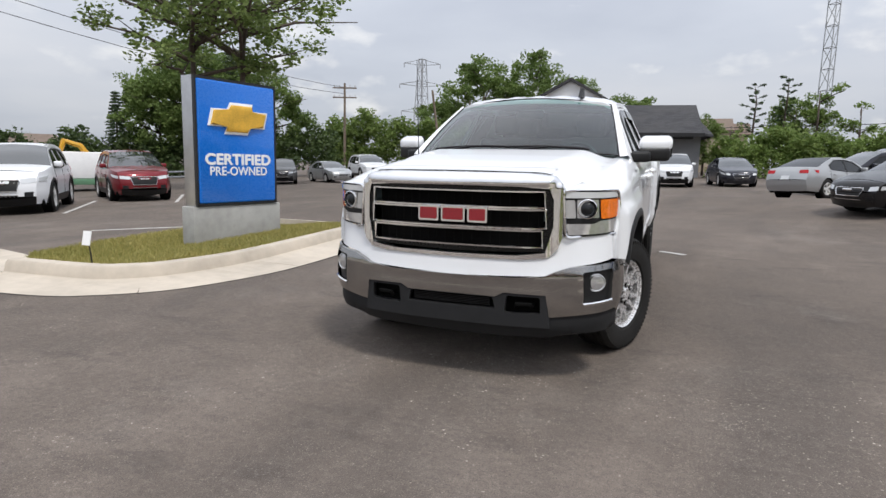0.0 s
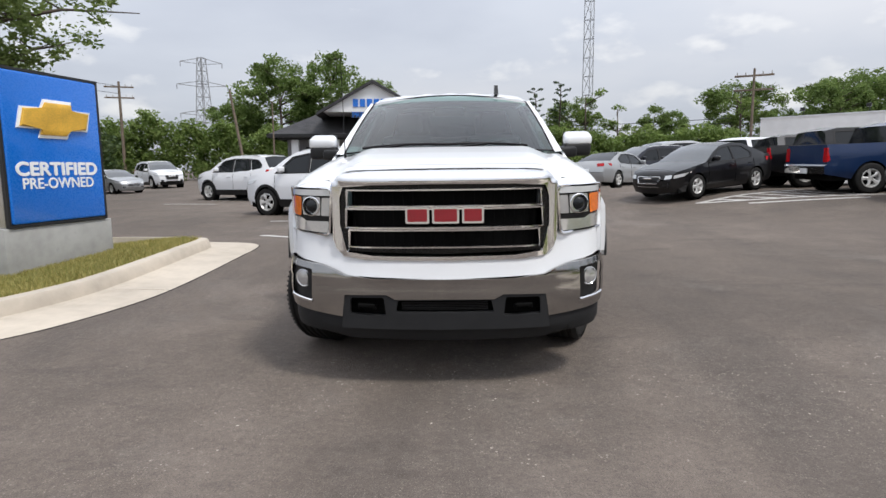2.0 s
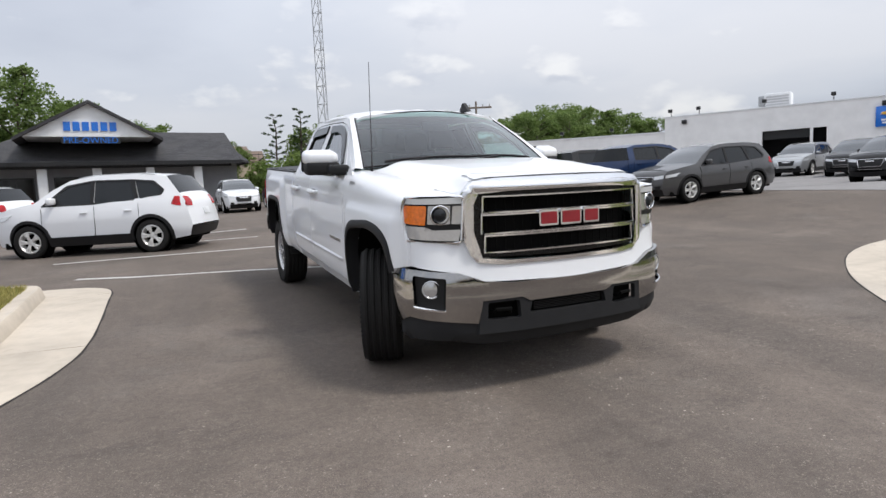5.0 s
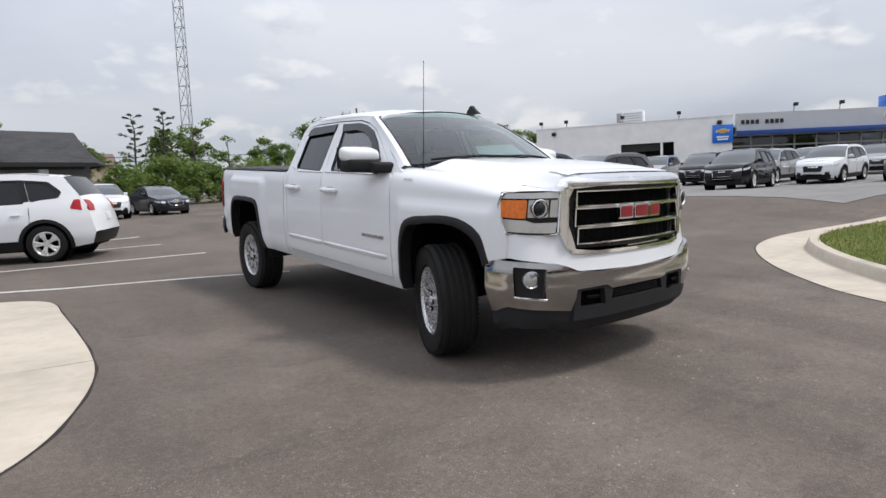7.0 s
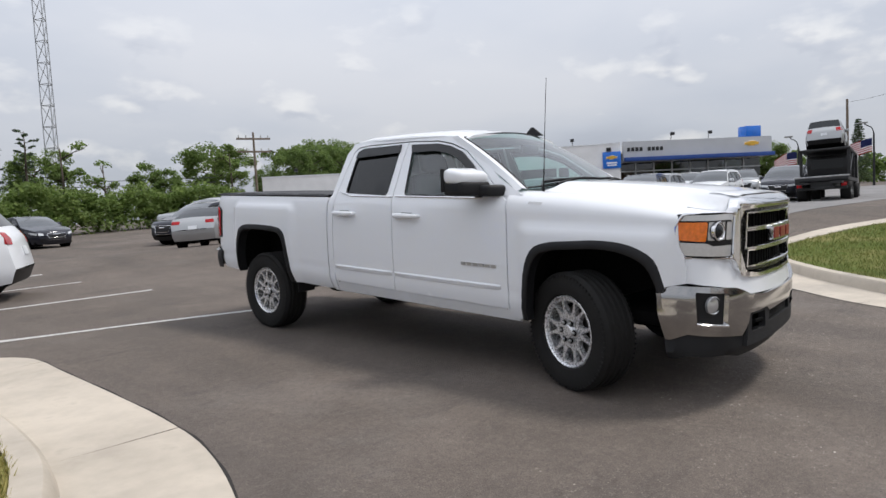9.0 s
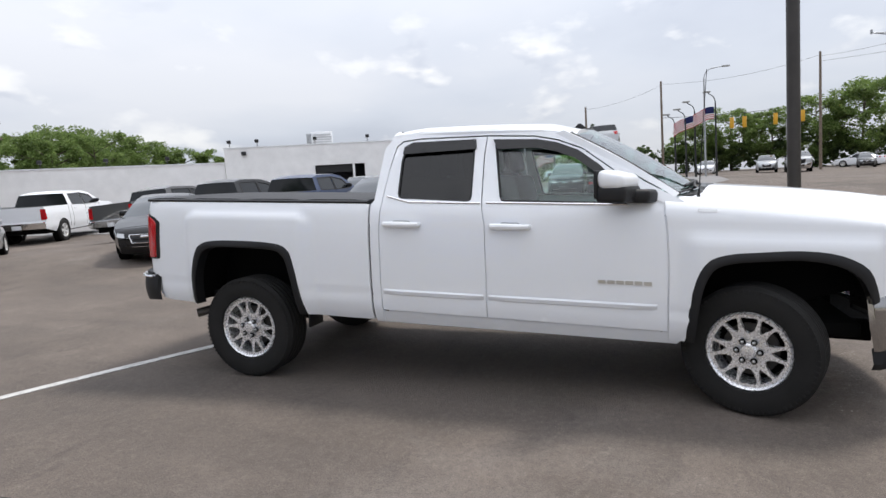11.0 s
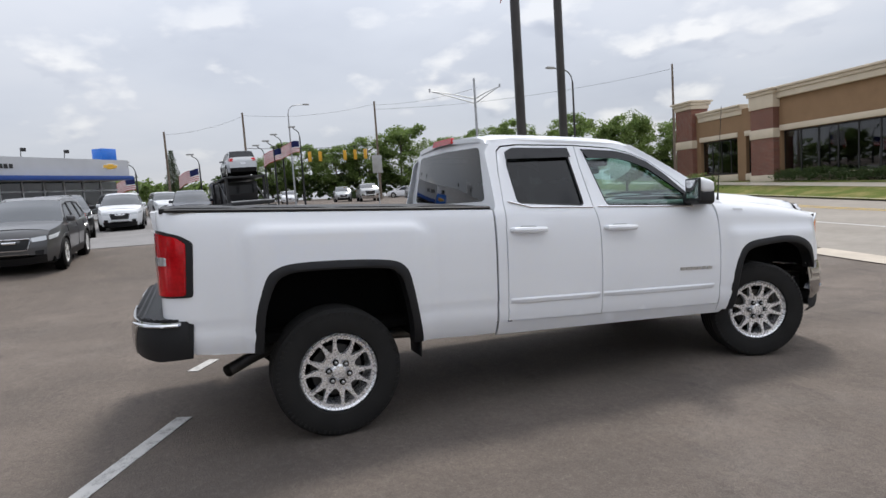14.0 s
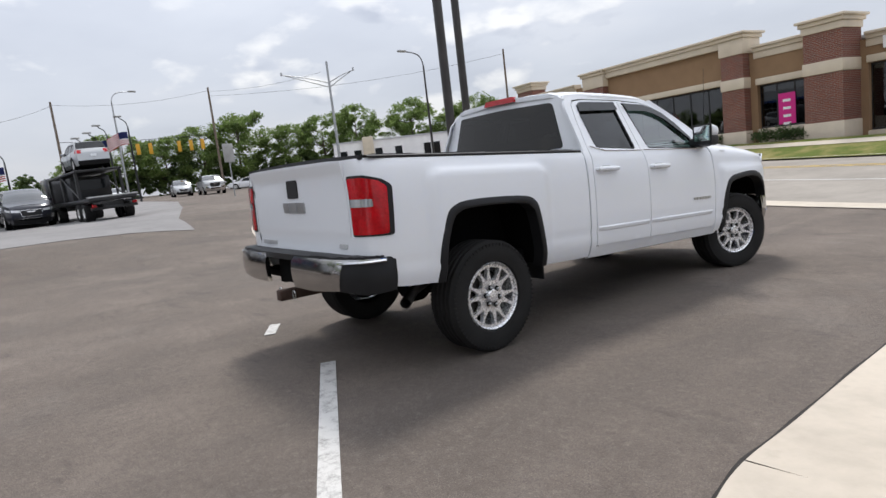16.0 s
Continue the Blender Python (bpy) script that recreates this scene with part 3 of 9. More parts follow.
SPECS = {
    # y from the nose, z up; the third number is how far the middle of the panel bulges past its edge
    "suv": dict(L=4.65, W=1.84, wb=2.725, front=0.92, r=0.355, rim=0.235, rocker=0.24, belt=0.98, lean=0.36, taper=(0.25, 0.14),
                sil=[(0.10, 0.24, 0.10, "front_bumper"), (0.02, 0.42, 0.14, "nose"), (0.03, 0.62, 0.15, "nose"), (0.09, 0.84, 0.13, "nose"), (0.20, 0.95, 0.06, "hood"), (0.70, 1.04, 0.045, "hood"), (1.18, 1.10, 0.04, "windshield"),
                     (1.60, 1.38, 0.06, "windshield"), (1.98, 1.57, 0.05, "roof"), (2.6, 1.645, 0.035, "roof"), (3.4, 1.635, 0.035, "roof"), (4.05, 1.56, 0.03, "rear_window"), (4.38, 1.17, 0.05, "tailgate"), (4.50, 0.98, 0.06, "tailgate"), (4.55, 0.72, 0.07, "tailgate"), (4.60, 0.52, 0.06, "rear_bumper"), (4.52, 0.28, 0.04, "end")],
                wins=[[(1.42, 1.06), (1.92, 1.44), (2.42, 1.52), (2.42, 1.05)], [(2.50, 1.05), (2.50, 1.52), (3.22, 1.51), (3.36, 1.07)], [(3.44, 1.09), (3.32, 1.50), (3.78, 1.46), (4.02, 1.22), (3.98, 1.15)]],
                band=[(1.34, 1.03), (1.90, 1.475), (2.46, 1.55), (3.3, 1.535), (3.82, 1.485), (4.10, 1.22), (4.02, 1.12), (2.46, 1.025)], seams=(1.28, 2.46, 3.40), rails=(2.1, 3.8, 1.63), clad=0.40),
    "small": dict(L=4.26, W=1.78, wb=2.555, front=0.86, r=0.345, rim=0.225, rocker=0.25, belt=1.00, lean=0.34, taper=(0.25, 0.14),
                  sil=[(0.10, 0.26, 0.10, "front_bumper"), (0.02, 0.45, 0.14, "nose"), (0.02, 0.64, 0.15, "nose"), (0.08, 0.88, 0.13, "nose"), (0.18, 0.99, 0.06, "hood"), (0.60, 1.08, 0.045, "hood"), (1.00, 1.14, 0.04, "windshield"),
                       (1.38, 1.40, 0.06, "windshield"), (1.75, 1.58, 0.05, "roof"), (2.3, 1.655, 0.035, "roof"), (3.1, 1.645, 0.035, "roof"), (3.75, 1.57, 0.03, "rear_window"), (4.02, 1.20, 0.05, "tailgate"), (4.14, 1.02, 0.06, "tailgate"), (4.20, 0.72, 0.07, "tailgate"), (4.24, 0.52, 0.06, "rear_bumper"), (4.16, 0.30, 0.04, "end")],
                  wins=[[(1.22, 1.09), (1.70, 1.45), (2.18, 1.53), (2.18, 1.08)], [(2.26, 1.08), (2.26, 1.53), (2.98, 1.51), (3.12, 1.10)], [(3.20, 1.12), (3.10, 1.50), (3.46, 1.46), (3.66, 1.28), (3.62, 1.20)]],
                  band=[(1.14, 1.06), (1.66, 1.48), (2.22, 1.56), (3.05, 1.54), (3.50, 1.49), (3.73, 1.29), (3.67, 1.18), (2.22, 1.055)], seams=(1.12, 2.22, 3.14), rails=(1.9, 3.5, 1.64), clad=0.42),
    "sedan": dict(L=4.66, W=1.79, wb=2.70, front=0.93, r=0.33, rim=0.215, rocker=0.21, belt=0.93, lean=0.46, taper=(0.25, 0.16),
                  sil=[(0.10, 0.20, 0.10, "front_bumper"), (0.02, 0.38, 0.14, "front_bumper"), (0.03, 0.54, 0.15, "nose"), (0.10, 0.70, 0.13, "nose"), (0.22, 0.78, 0.06, "hood"), (0.75, 0.89, 0.045, "hood"), (1.30, 0.97, 0.04, "windshield"),
                       (1.78, 1.24, 0.06, "windshield"), (2.15, 1.39, 0.05, "roof"), (2.7, 1.455, 0.03, "roof"), (3.2, 1.42, 0.03, "rear_window"), (3.7, 1.24, 0.03, "rear_window"), (4.12, 1.06, 0.03, "trunk"), (4.48, 1.03, 0.05, "trunk"), (4.56, 0.80, 0.07, "trunk"), (4.62, 0.62, 0.06, "rear_bumper"), (4.60, 0.46, 0.06, "rear_bumper"), (4.52, 0.24, 0.04, "end")],
                  wins=[[(1.50, 0.98), (2.08, 1.30), (2.55, 1.36), (2.55, 0.97)], [(2.62, 0.97), (2.62, 1.36), (3.12, 1.33), (3.45, 1.14), (3.40, 1.00)]],
                  band=[(1.42, 0.955), (2.06, 1.33), (2.58, 1.385), (3.14, 1.355), (3.54, 1.14), (3.46, 0.985), (2.58, 0.945)], seams=(1.36, 2.58, 3.46), rails=None, clad=0.0),
    "pickup": dict(L=5.84, W=2.02, wb=3.645, front=0.98, r=0.40, rim=0.245, rocker=0.40, belt=1.27, lean=0.40, taper=(0.12, 0.02),
                   sil=[(0.12, 0.32, 0.06, "front_bumper"), (0.02, 0.55, 0.08, "front_bumper"), (0.03, 0.80, 0.08, "nose"), (0.04, 1.15, 0.07, "nose"), (0.14, 1.24, 0.05, "hood"), (0.70, 1.30, 0.05, "hood"), (1.32, 1.34, 0.04, "windshield"),
                        (1.72, 1.58, 0.06, "windshield"), (2.02, 1.74, 0.05, "roof"), (2.5, 1.82, 0.04, "roof"), (3.6, 1.82, 0.04, "roof"), (3.98, 1.74, 0.02, "rear_window"), (4.04, 1.32, 0.0, "bed_cover"), (5.76, 1.32, 0.0, "tailgate"), (5.78, 0.80, 0.0, "rear_bumper"), (5.84, 0.76, 0.0, "rear_bumper"), (5.82, 0.55, 0.0, "end")],
                   wins=[[(1.66, 1.32), (2.06, 1.62), (2.68, 1.72), (2.68, 1.31)], [(2.78, 1.31), (2.78, 1.72), (3.70, 1.70), (3.72, 1.33)]],
                   band=[(1.58, 1.295), (2.03, 1.645), (2.7, 1.75), (3.73, 1.73), (3.77, 1.31), (2.7, 1.285)], seams=(1.50, 2.73, 3.80, 4.06), rails=None, clad=0.0),
}


def vehicle(kind, body, label, m, category="car", group="parked cars", name=None, tag=None, steer=0.0, spokes=5):
    s = SPECS[kind]
    L, hw, zr, belt = s["L"], s["W"] / 2, s["rocker"], s["belt"]
    y0 = -s["front"] - s["wb"] / 2          # nose, with the middle of the wheelbase at the origin
    ax = (s["front"], s["front"] + s["wb"])
    ra = s["r"] + 0.055
    root = thing(name or {"pickup": "pickup_truck", "sedan": "sedan"}.get(kind, "suv"), label, category, group, m)
    tf, tr = s["taper"]

    def sx(y, z):
        x = hw
        x -= 0.07 * smooth((zr + 0.22 - z) / 0.24)
        x -= 0.035 * smooth((z - belt * 0.78) / (belt * 0.22))
        if z > belt:
            x -= (z - belt) * s["lean"]
        x -= tf * max(0.0, (0.95 - y) / 0.95) ** 2.2
        x -= tr * max(0.0, (y - (L - 0.75)) / 0.75) ** 2.2
        x += 0.018 * math.exp(-((z - 0.52) / 0.10) ** 2) * smooth((y - 0.8) / 0.3) * smooth((L - 0.9 - y) / 0.3) * -1
        return x

    sil = [(a, b) for a, b, *_ in s["sil"]]
    bottom = []
    for c in (ax[1], ax[0]):
        z = s["r"]
        a_end = math.asin(max(-1, min(1, (zr - z) / ra)))
        for i in range(13):
            a = a_end + (math.pi - 2 * a_end) * i / 12
            bottom.append((c + ra * math.cos(a), z + ra * math.sin(a)))
    outline = sil + bottom

    def side(sgn, off=0.0):
        return lambda u, v: (sgn * (sx(u, v) + off), y0 + u, v)

    for sgn in (-1, 1):
        bm = bmesh.new()
        panel(bm, outline, side(sgn), 0.11, holes=[rounded(w, 0.05) for w in s["wins"]], back=(-sgn * 0.02, 0, 0))
        part("side_panel", bm, body, root)
        for w in s["wins"]:
            bm = bmesh.new()
            panel(bm, rounded(w, 0.05), side(sgn, -0.012), 0.16)
            part("side_window", bm, M_DARKGLASS, root)
        bm = bmesh.new()
        panel(bm, rounded(s["band"], 0.04), side(sgn, 0.004), 0.14, holes=[rounded(w, 0.05) for w in s["wins"]])
        part("window_surround", bm, M_TRIM, root)
        for y in s["seams"]:
            bm = bmesh.new()
            zt = min(belt + 0.02, max(zz for yy, zz in sil))
            pts = [(y + 0.05 * math.sin(2.2 * t), zr + 0.06 + (zt - zr - 0.06) * t) for t in (0, 0.2, 0.4, 0.6, 0.8, 1.0)]
            tube(bm, [side(sgn, 0.001)(u, v) for u, v in pts], 0.006, 4)
            part("door_seam", bm, M_DARK, root)
        for y in s["seams"][1:3]:
            bm = bmesh.new()
            p = side(sgn, 0.02)(y - 0.16, belt - 0.10)
            box(bm, p[0] - 0.015, p[0] + 0.015, p[1] - 0.09, p[1] + 0.07, p[2] - 0.014, p[2] + 0.014, 0.008)
            part("door_handle", bm, body, root)
        if s["clad"]:
            for c in ax:
                bm = bmesh.new()
                rows = []
                for i in range(17):
                    a = -0.25 + (math.pi + 0.5) * i / 16
                    row = []
                    for rr, off in ((ra - 0.01, -0.03), (ra - 0.005, 0.012), (ra + 0.055, 0.010), (ra + 0.065, -0.01)):
                        row.append(bm.verts.new(side(sgn, off)(c + rr * math.cos(a), s["r"] + rr * math.sin(a))))
                    rows.append(row)
                for a, b in zip(rows, rows[1:]):
                    for k in range(3):
                        bm.faces.new((a[k], a[k + 1], b[k + 1], b[k]))
                part("arch_trim", bm, M_TRIM, root)
            bm = bmesh.new()
            panel(bm, [(ax[0] + ra, zr - 0.02), (ax[1] - ra, zr - 0.02), (ax[1] - ra - 0.03, s["clad"]), (ax[0] + ra + 0.03, s["clad"])], side(sgn, 0.012), 0.15, back=(-sgn * 0.03, 0, 0))
            part("sill_trim", bm, M_TRIM, root)
        # mirror
        w = s["wins"][0]
        p = side(sgn, 0.10)(w[0][0] + 0.20, w[0][1] + 0.07)
        bm = bmesh.new()
        box(bm, p[0] - 0.10, p[0] + 0.10, p[1] - 0.06, p[1] + 0.06, p[2] - 0.06, p[2] + 0.08, 0.04, 3)
        part("wing_mirror", bm, body if kind != "pickup" else M_TRIM, root)
        if s["rails"]:
            a, b, zz = s["rails"]
            bm = bmesh.new()
            pts = []
            for i in range(9):
                t = i / 8
                y = a + (b - a) * t
                pts.append((sgn * (sx(y, zz - 0.06) - 0.06), y0 + y, zz + 0.045 * math.sin(math.pi * min(1, max(0, t))) ** 0.4 - 0.03))
            tube(bm, pts, 0.018, 6)
            part("roof_rail", bm, M_STEEL, root)
        # wheel housings, near-black so that the shade in them is painted
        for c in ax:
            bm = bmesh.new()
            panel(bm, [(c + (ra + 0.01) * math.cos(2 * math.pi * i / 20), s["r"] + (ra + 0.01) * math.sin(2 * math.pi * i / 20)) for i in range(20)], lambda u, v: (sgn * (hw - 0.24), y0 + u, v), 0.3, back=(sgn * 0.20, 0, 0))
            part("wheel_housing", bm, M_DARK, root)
    # panels that wrap over the car from nose to tail
    rows = s["sil"]
    groups = []
    for (a, b) in zip(rows, rows[1:]):
        if not groups or groups[-1][0] != a[3]:
            groups.append((a[3], []))
        groups[-1][1].append((a, b))
    N = 12
    colour = {"windshield": M_SCREEN, "rear_window": M_DARKGLASS, "bed_cover": M_TRIM, "front_bumper": M_TRIM if s["clad"] else body, "rear_bumper": M_TRIM if s["clad"] else body}
    if kind == "pickup":
        colour["front_bumper"] = colour["rear_bumper"] = M_CHROME
    for nm, segs in groups:
        bm = bmesh.new()
        prev = None
        for a, b in segs:
            n = Vector((-(b[1] - a[1]), b[0] - a[0])).normalized()
            steps = 3
            for i in range(steps + 1):
                if prev is not None and i == 0:
                    continue
                t = i / steps
                y, z, c = a[0] + (b[0] - a[0]) * t, a[1] + (b[1] - a[1]) * t, a[2] + (b[2] - a[2]) * t
                w = sx(y, z)
                row = []
                for k in range(N + 1):
                    q = -1 + 2 * k / N
                    q = math.copysign(abs(q) ** 0.8, q)
                    bulge = c * (1 - abs(q) ** 2.4)
                    row.append(bm.verts.new((w * q, y0 + y + n.x * bulge, z + n.y * bulge)))
                if prev:
                    for k in range(N):
                        bm.faces.new((prev[k], prev[k + 1], row[k + 1], row[k]))
                prev = row
        part(nm, bm, colour.get(nm, body), root)

    def face(x, z, front=True):
        """y of the nose or tail skin at (x, z)."""
        pts = rows[:5] if front else rows[-6:]
        for a, b in zip(pts, pts[1:]):
            if min(a[1], b[1]) <= z <= max(a[1], b[1]) and a[1] != b[1]:
                t = (z - a[1]) / (b[1] - a[1])
                y, c = a[0] + (b[0] - a[0]) * t, a[2] + (b[2] - a[2]) * t
                n = Vector((-(b[1] - a[1]), b[0] - a[0])).normalized()
                w = sx(y, z)
                return y0 + y + n.x * c * (1 - min(1, abs(x) / w) ** 2.4)
        return y0 + (pts[0][0] if front else pts[-1][0])

    def stick(nm, poly, mat_, front=True, off=0.012, label_=""):
        bm = bmesh.new()
        sg = -1 if front else 1
        panel(bm, poly, lambda u, v: (u, face(u, v, front) + sg * off, v), 0.09, back=(0, -sg * (off + 0.02), 0))
        part(nm, bm, mat_, root, label_)

    zn = rows[3][1]
    zb = rows[2][1]
    we = sx(rows[3][0], zn)
    stick("grille", rounded([(-we * 0.55, zn - 0.04), (we * 0.55, zn - 0.04), (we * 0.46, zb - 0.08), (-we * 0.46, zb - 0.08)], 0.04), M_TRIM)
    # flat near-black patch: the shade inside the intake is in its colour
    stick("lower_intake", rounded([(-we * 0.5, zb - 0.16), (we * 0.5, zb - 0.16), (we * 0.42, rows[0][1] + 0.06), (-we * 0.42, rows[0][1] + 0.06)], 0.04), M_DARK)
    bm = bmesh.new()
    ring = [(x, zn - 0.05) for x in (-we * 0.54, -we * 0.25, 0, we * 0.25, we * 0.54)] + [(we * 0.56, zn - 0.09)] + [(x, zb - 0.08) for x in (we * 0.46, we * 0.2, 0, -we * 0.2, -we * 0.46)] + [(-we * 0.56, zn - 0.09), (-we * 0.54, zn - 0.05)]
    tube(bm, [(x, face(x, z) - 0.02, z) for x, z in ring], 0.014, 6, False)
    tube(bm, [(x, face(x, zb - 0.17) - 0.016, zb - 0.17) for x in (-we * 0.5, -we * 0.25, 0, we * 0.25, we * 0.5)], 0.009, 6)
    tube(bm, [(x, face(x, (zn + zb) / 2 - 0.02) - 0.025, (zn + zb) / 2 - 0.02) for x in (-0.13, 0, 0.13)], 0.03, 6)
    part("grille_trim", bm, M_CHROME, root)
    for sgn in (-1, 1):
        stick("headlight", rounded([(sgn * we * 0.60, zn - 0.13), (sgn * we * 0.57, zn - 0.035), (sgn * we * 0.97, zn - 0.0), (sgn * we * 0.98, zn - 0.10)], 0.02), M_CLEAR)
        bm = bmesh.new()
        y_l = rows[3][0]
        panel(bm, rounded([(y_l + 0.01, zn - 0.10), (y_l + 0.03, zn - 0.01), (y_l + 0.46, zn + 0.045), (y_l + 0.30, zn - 0.055)], 0.02), side(sgn, 0.010), 0.08, back=(-sgn * 0.02, 0, 0))
        part("headlight_wing", bm, M_CLEAR, root)
        stick("fog_lamp", rounded([(sgn * we * 0.66, zb - 0.22), (sgn * we * 0.66, zb - 0.10), (sgn * we * 0.9, zb - 0.09), (sgn * we * 0.88, zb - 0.2)], 0.02), M_TRIM)
        if kind == "pickup":
            tail = [(sgn * hw * 0.82, 0.86), (sgn * hw * 0.82, 1.24), (sgn * hw * 0.985, 1.24), (sgn * hw * 0.985, 0.86)]
        elif kind == "sedan":
            tail = [(sgn * hw * 0.52, 0.84), (sgn * hw * 0.50, 0.96), (sgn * (sx(L - 0.15, 0.95) - 0.012), 0.97), (sgn * (sx(L - 0.15, 0.85) - 0.012), 0.84)]
        else:
            tail = [(sgn * hw * 0.64, 0.92), (sgn * hw * 0.58, 1.12), (sgn * (sx(L - 0.15, 1.1) - 0.008), 1.14), (sgn * (sx(L - 0.15, 0.9) - 0.008), 0.93)]
        stick("tail_light", rounded(tail, 0.03), M_TAIL, False)
        bm = bmesh.new()
        yt = L - (0.14 if kind == "pickup" else 0.40)
        zt0, zt1 = (0.86, 1.24) if kind == "pickup" else ((0.84, 0.96) if kind == "sedan" else (0.93, 1.14))
        ye = [q for q in s["sil"] if q[3] in ("tailgate", "trunk")][0][0]
        panel(bm, rounded([(yt, zt0 + 0.05), (yt + 0.06, zt1), (ye + (0.0 if kind != "pickup" else 0.0), zt1), (ye + 0.03, zt0)], 0.02), side(sgn, 0.008), 0.1, back=(-sgn * 0.02, 0, 0))
        part("tail_light", bm, M_TAIL, root)
    zp = 0.62 if kind == "pickup" else (0.70 if kind == "sedan" else 0.80)
    stick("number_plate", [(-0.15, zp - 0.07), (0.15, zp - 0.07), (0.15, zp + 0.07), (-0.15, zp + 0.07)], M_PLATE, False, 0.02)
    bm = bmesh.new()
    box(bm, -hw + 0.14, hw - 0.14, y0 + 0.25, y0 + L - 0.25, zr - 0.04, zr + 0.10, 0.02)
    part("floor_pan", bm, M_DARK, root)
    if tag:
        bm = bmesh.new()
        a, b = s["sil"][7], s["sil"][6]
        box(bm, -0.35, 0.35, y0 + a[0] - 0.09, y0 + a[0] - 0.08, a[1] - 0.05, a[1] + 0.05, m=None)
        part("windscreen_sticker", bm, tag, root)
    for c in ax:
        for sgn in (-1, 1):
            add_wheel(root, sgn * (hw - 0.115), y0 + c, s["r"], s["r"], 0.225 if kind != "pickup" else 0.265, s["rim"], "split" if kind in ("suv", "small") else "plain", spokes, steer if c == ax[0] else 0.0)
    return root


def put(x, y, heading, tilt=True):
    """A pose on the ground whose nose points along this bearing (degrees from +x)."""
    e = 1.2
    a = radians(heading)
    f, l = Vector((math.cos(a), math.sin(a), 0)), Vector((-math.sin(a), math.cos(a), 0))
    z = G(x, y)
    fv = Vector((f.x * 2 * e, f.y * 2 * e, G(x + f.x * e, y + f.y * e) - G(x - f.x * e, y - f.y * e))).normalized()
    lv = Vector((l.x * 2 * e, l.y * 2 * e, G(x + l.x * e, y + l.y * e) - G(x - l.x * e, y - l.y * e))).normalized()
    # local -y is forward, +x is to the left of the car
    yv = -fv
    zv = fv.cross(lv).normalized()
    xv = yv.cross(zv)
    return Matrix.Translation((x, y, z)) @ Matrix((xv, yv, zv)).transposed().to_4x4()


FLEET = {}


def park(kind, body, label, x, y, heading, size=1.0, **kw):
    """Parks a vehicle; alike ones are copies of the first."""
    key = (kind, body.name, kw.get("tag"))
    if key in FLEET:
        c = copy_thing(FLEET[key], put(x, y, heading) @ Matrix.Scale(size, 4))
        c["label"] = label
        return c
    FLEET[key] = vehicle(kind, body, label, put(x, y, heading) @ Matrix.Scale(size, 4), **kw)
    return FLEET[key]


park("small", M_WHITE, "white compact SUV with black sill trim parked in a bay", -3.42, 11.1, 156)
park("small", M_WHITE, "white compact SUV nose to the pre-owned office lot", -8.1, 18.4, 152)
park("suv", M_WHITE, "white SUV parked facing the drive beside the office", 1.01, 29.27, -88)
park("sedan", M_PLUM, "dark blue sedan facing the drive by the shrubs", 3.86, 30.77, -82)
park("sedan", M_SILVER, "silver sedan seen from behind in the far row", 5.6, 17.2, 46, size=0.84)
park("sedan", M_BLACK, "glossy black compact sedan with chrome grille trim", 6.25, 11.2, 212, size=0.84)
park("pickup", M_BLACK, "black crew cab pickup with tail toward the drive", 10.6, 12.45, 0, size=0.83)
park("pickup", M_BLUE, "dark blue crew cab pickup with chrome bumper", 10.55, 9.85, 0, size=0.83)
park("pickup", M_GREY, "dark grey crew cab pickup in the row of trucks", 10.7, 15.0, 0, size=0.83)
park("suv", M_GREY, "dark grey SUV facing the drive in the sales lot", 10.6, 7.55, 179, size=0.83)
park("suv", M_BLACK, "black SUV with chrome grille in the sales row", 27.71, 13.8, 196)
park("suv", M_WHITE, "white SUV in the sales row", 27.4, 7.5, 182)
park("suv", M_SILVER, "silver SUV in the sales row", 27.6, 10.4, 184)
park("suv", M_SILVER, "silver SUV in the sales row", 28.65, 17.19, 196)
park("suv", M_WHITE, "white three-row SUV facing the sign island", -15.6, 6.75, -44, size=1.08)
park("suv", M_RED, "dark red SUV facing the sign island", -16.65, 11.25, -32)
park("suv", M_GREY, "dark grey SUV in the far row", -19.57, 23.96, -55)
park("sedan", M_SILVER, "silver sedan in the far row", -18.25, 26.7, -35)
park("suv", M_WHITE, "white SUV in the far row", -19.09, 32.95, -45)
park("pickup", M_SILVER, "silver pickup at the back of the lot", 9.74, 24.13, 195)
park("suv", M_PLUM, "dark SUV at the back of the lot", 8.19, 22.69, 200)
park("pickup", M_WHITE, "white pickup in the far row of trucks", 12.85, 22.72, 25)

# ---------------------------------------------------------------- the white pickup in the drive
RAKE = 0.034      # the body sits nose down
HERO = thing("pickup_truck", "white double cab pickup with chrome grille and turned front wheels", "pickup truck", "",
             pose(0, 0, 0, math.degrees(math.atan(0.029)), math.degrees(math.atan(-0.0052)), 0))


NOSE_IN, TAIL_IN = 0.085, 0.097     # how far nose and tail are drawn in behind the arches


def B(x, y, z):
    y += NOSE_IN * smooth((-0.55 - y) / 0.35) - TAIL_IN * smooth((y - 4.12) / 0.42)
    return (x, y, z + RAKE * y)


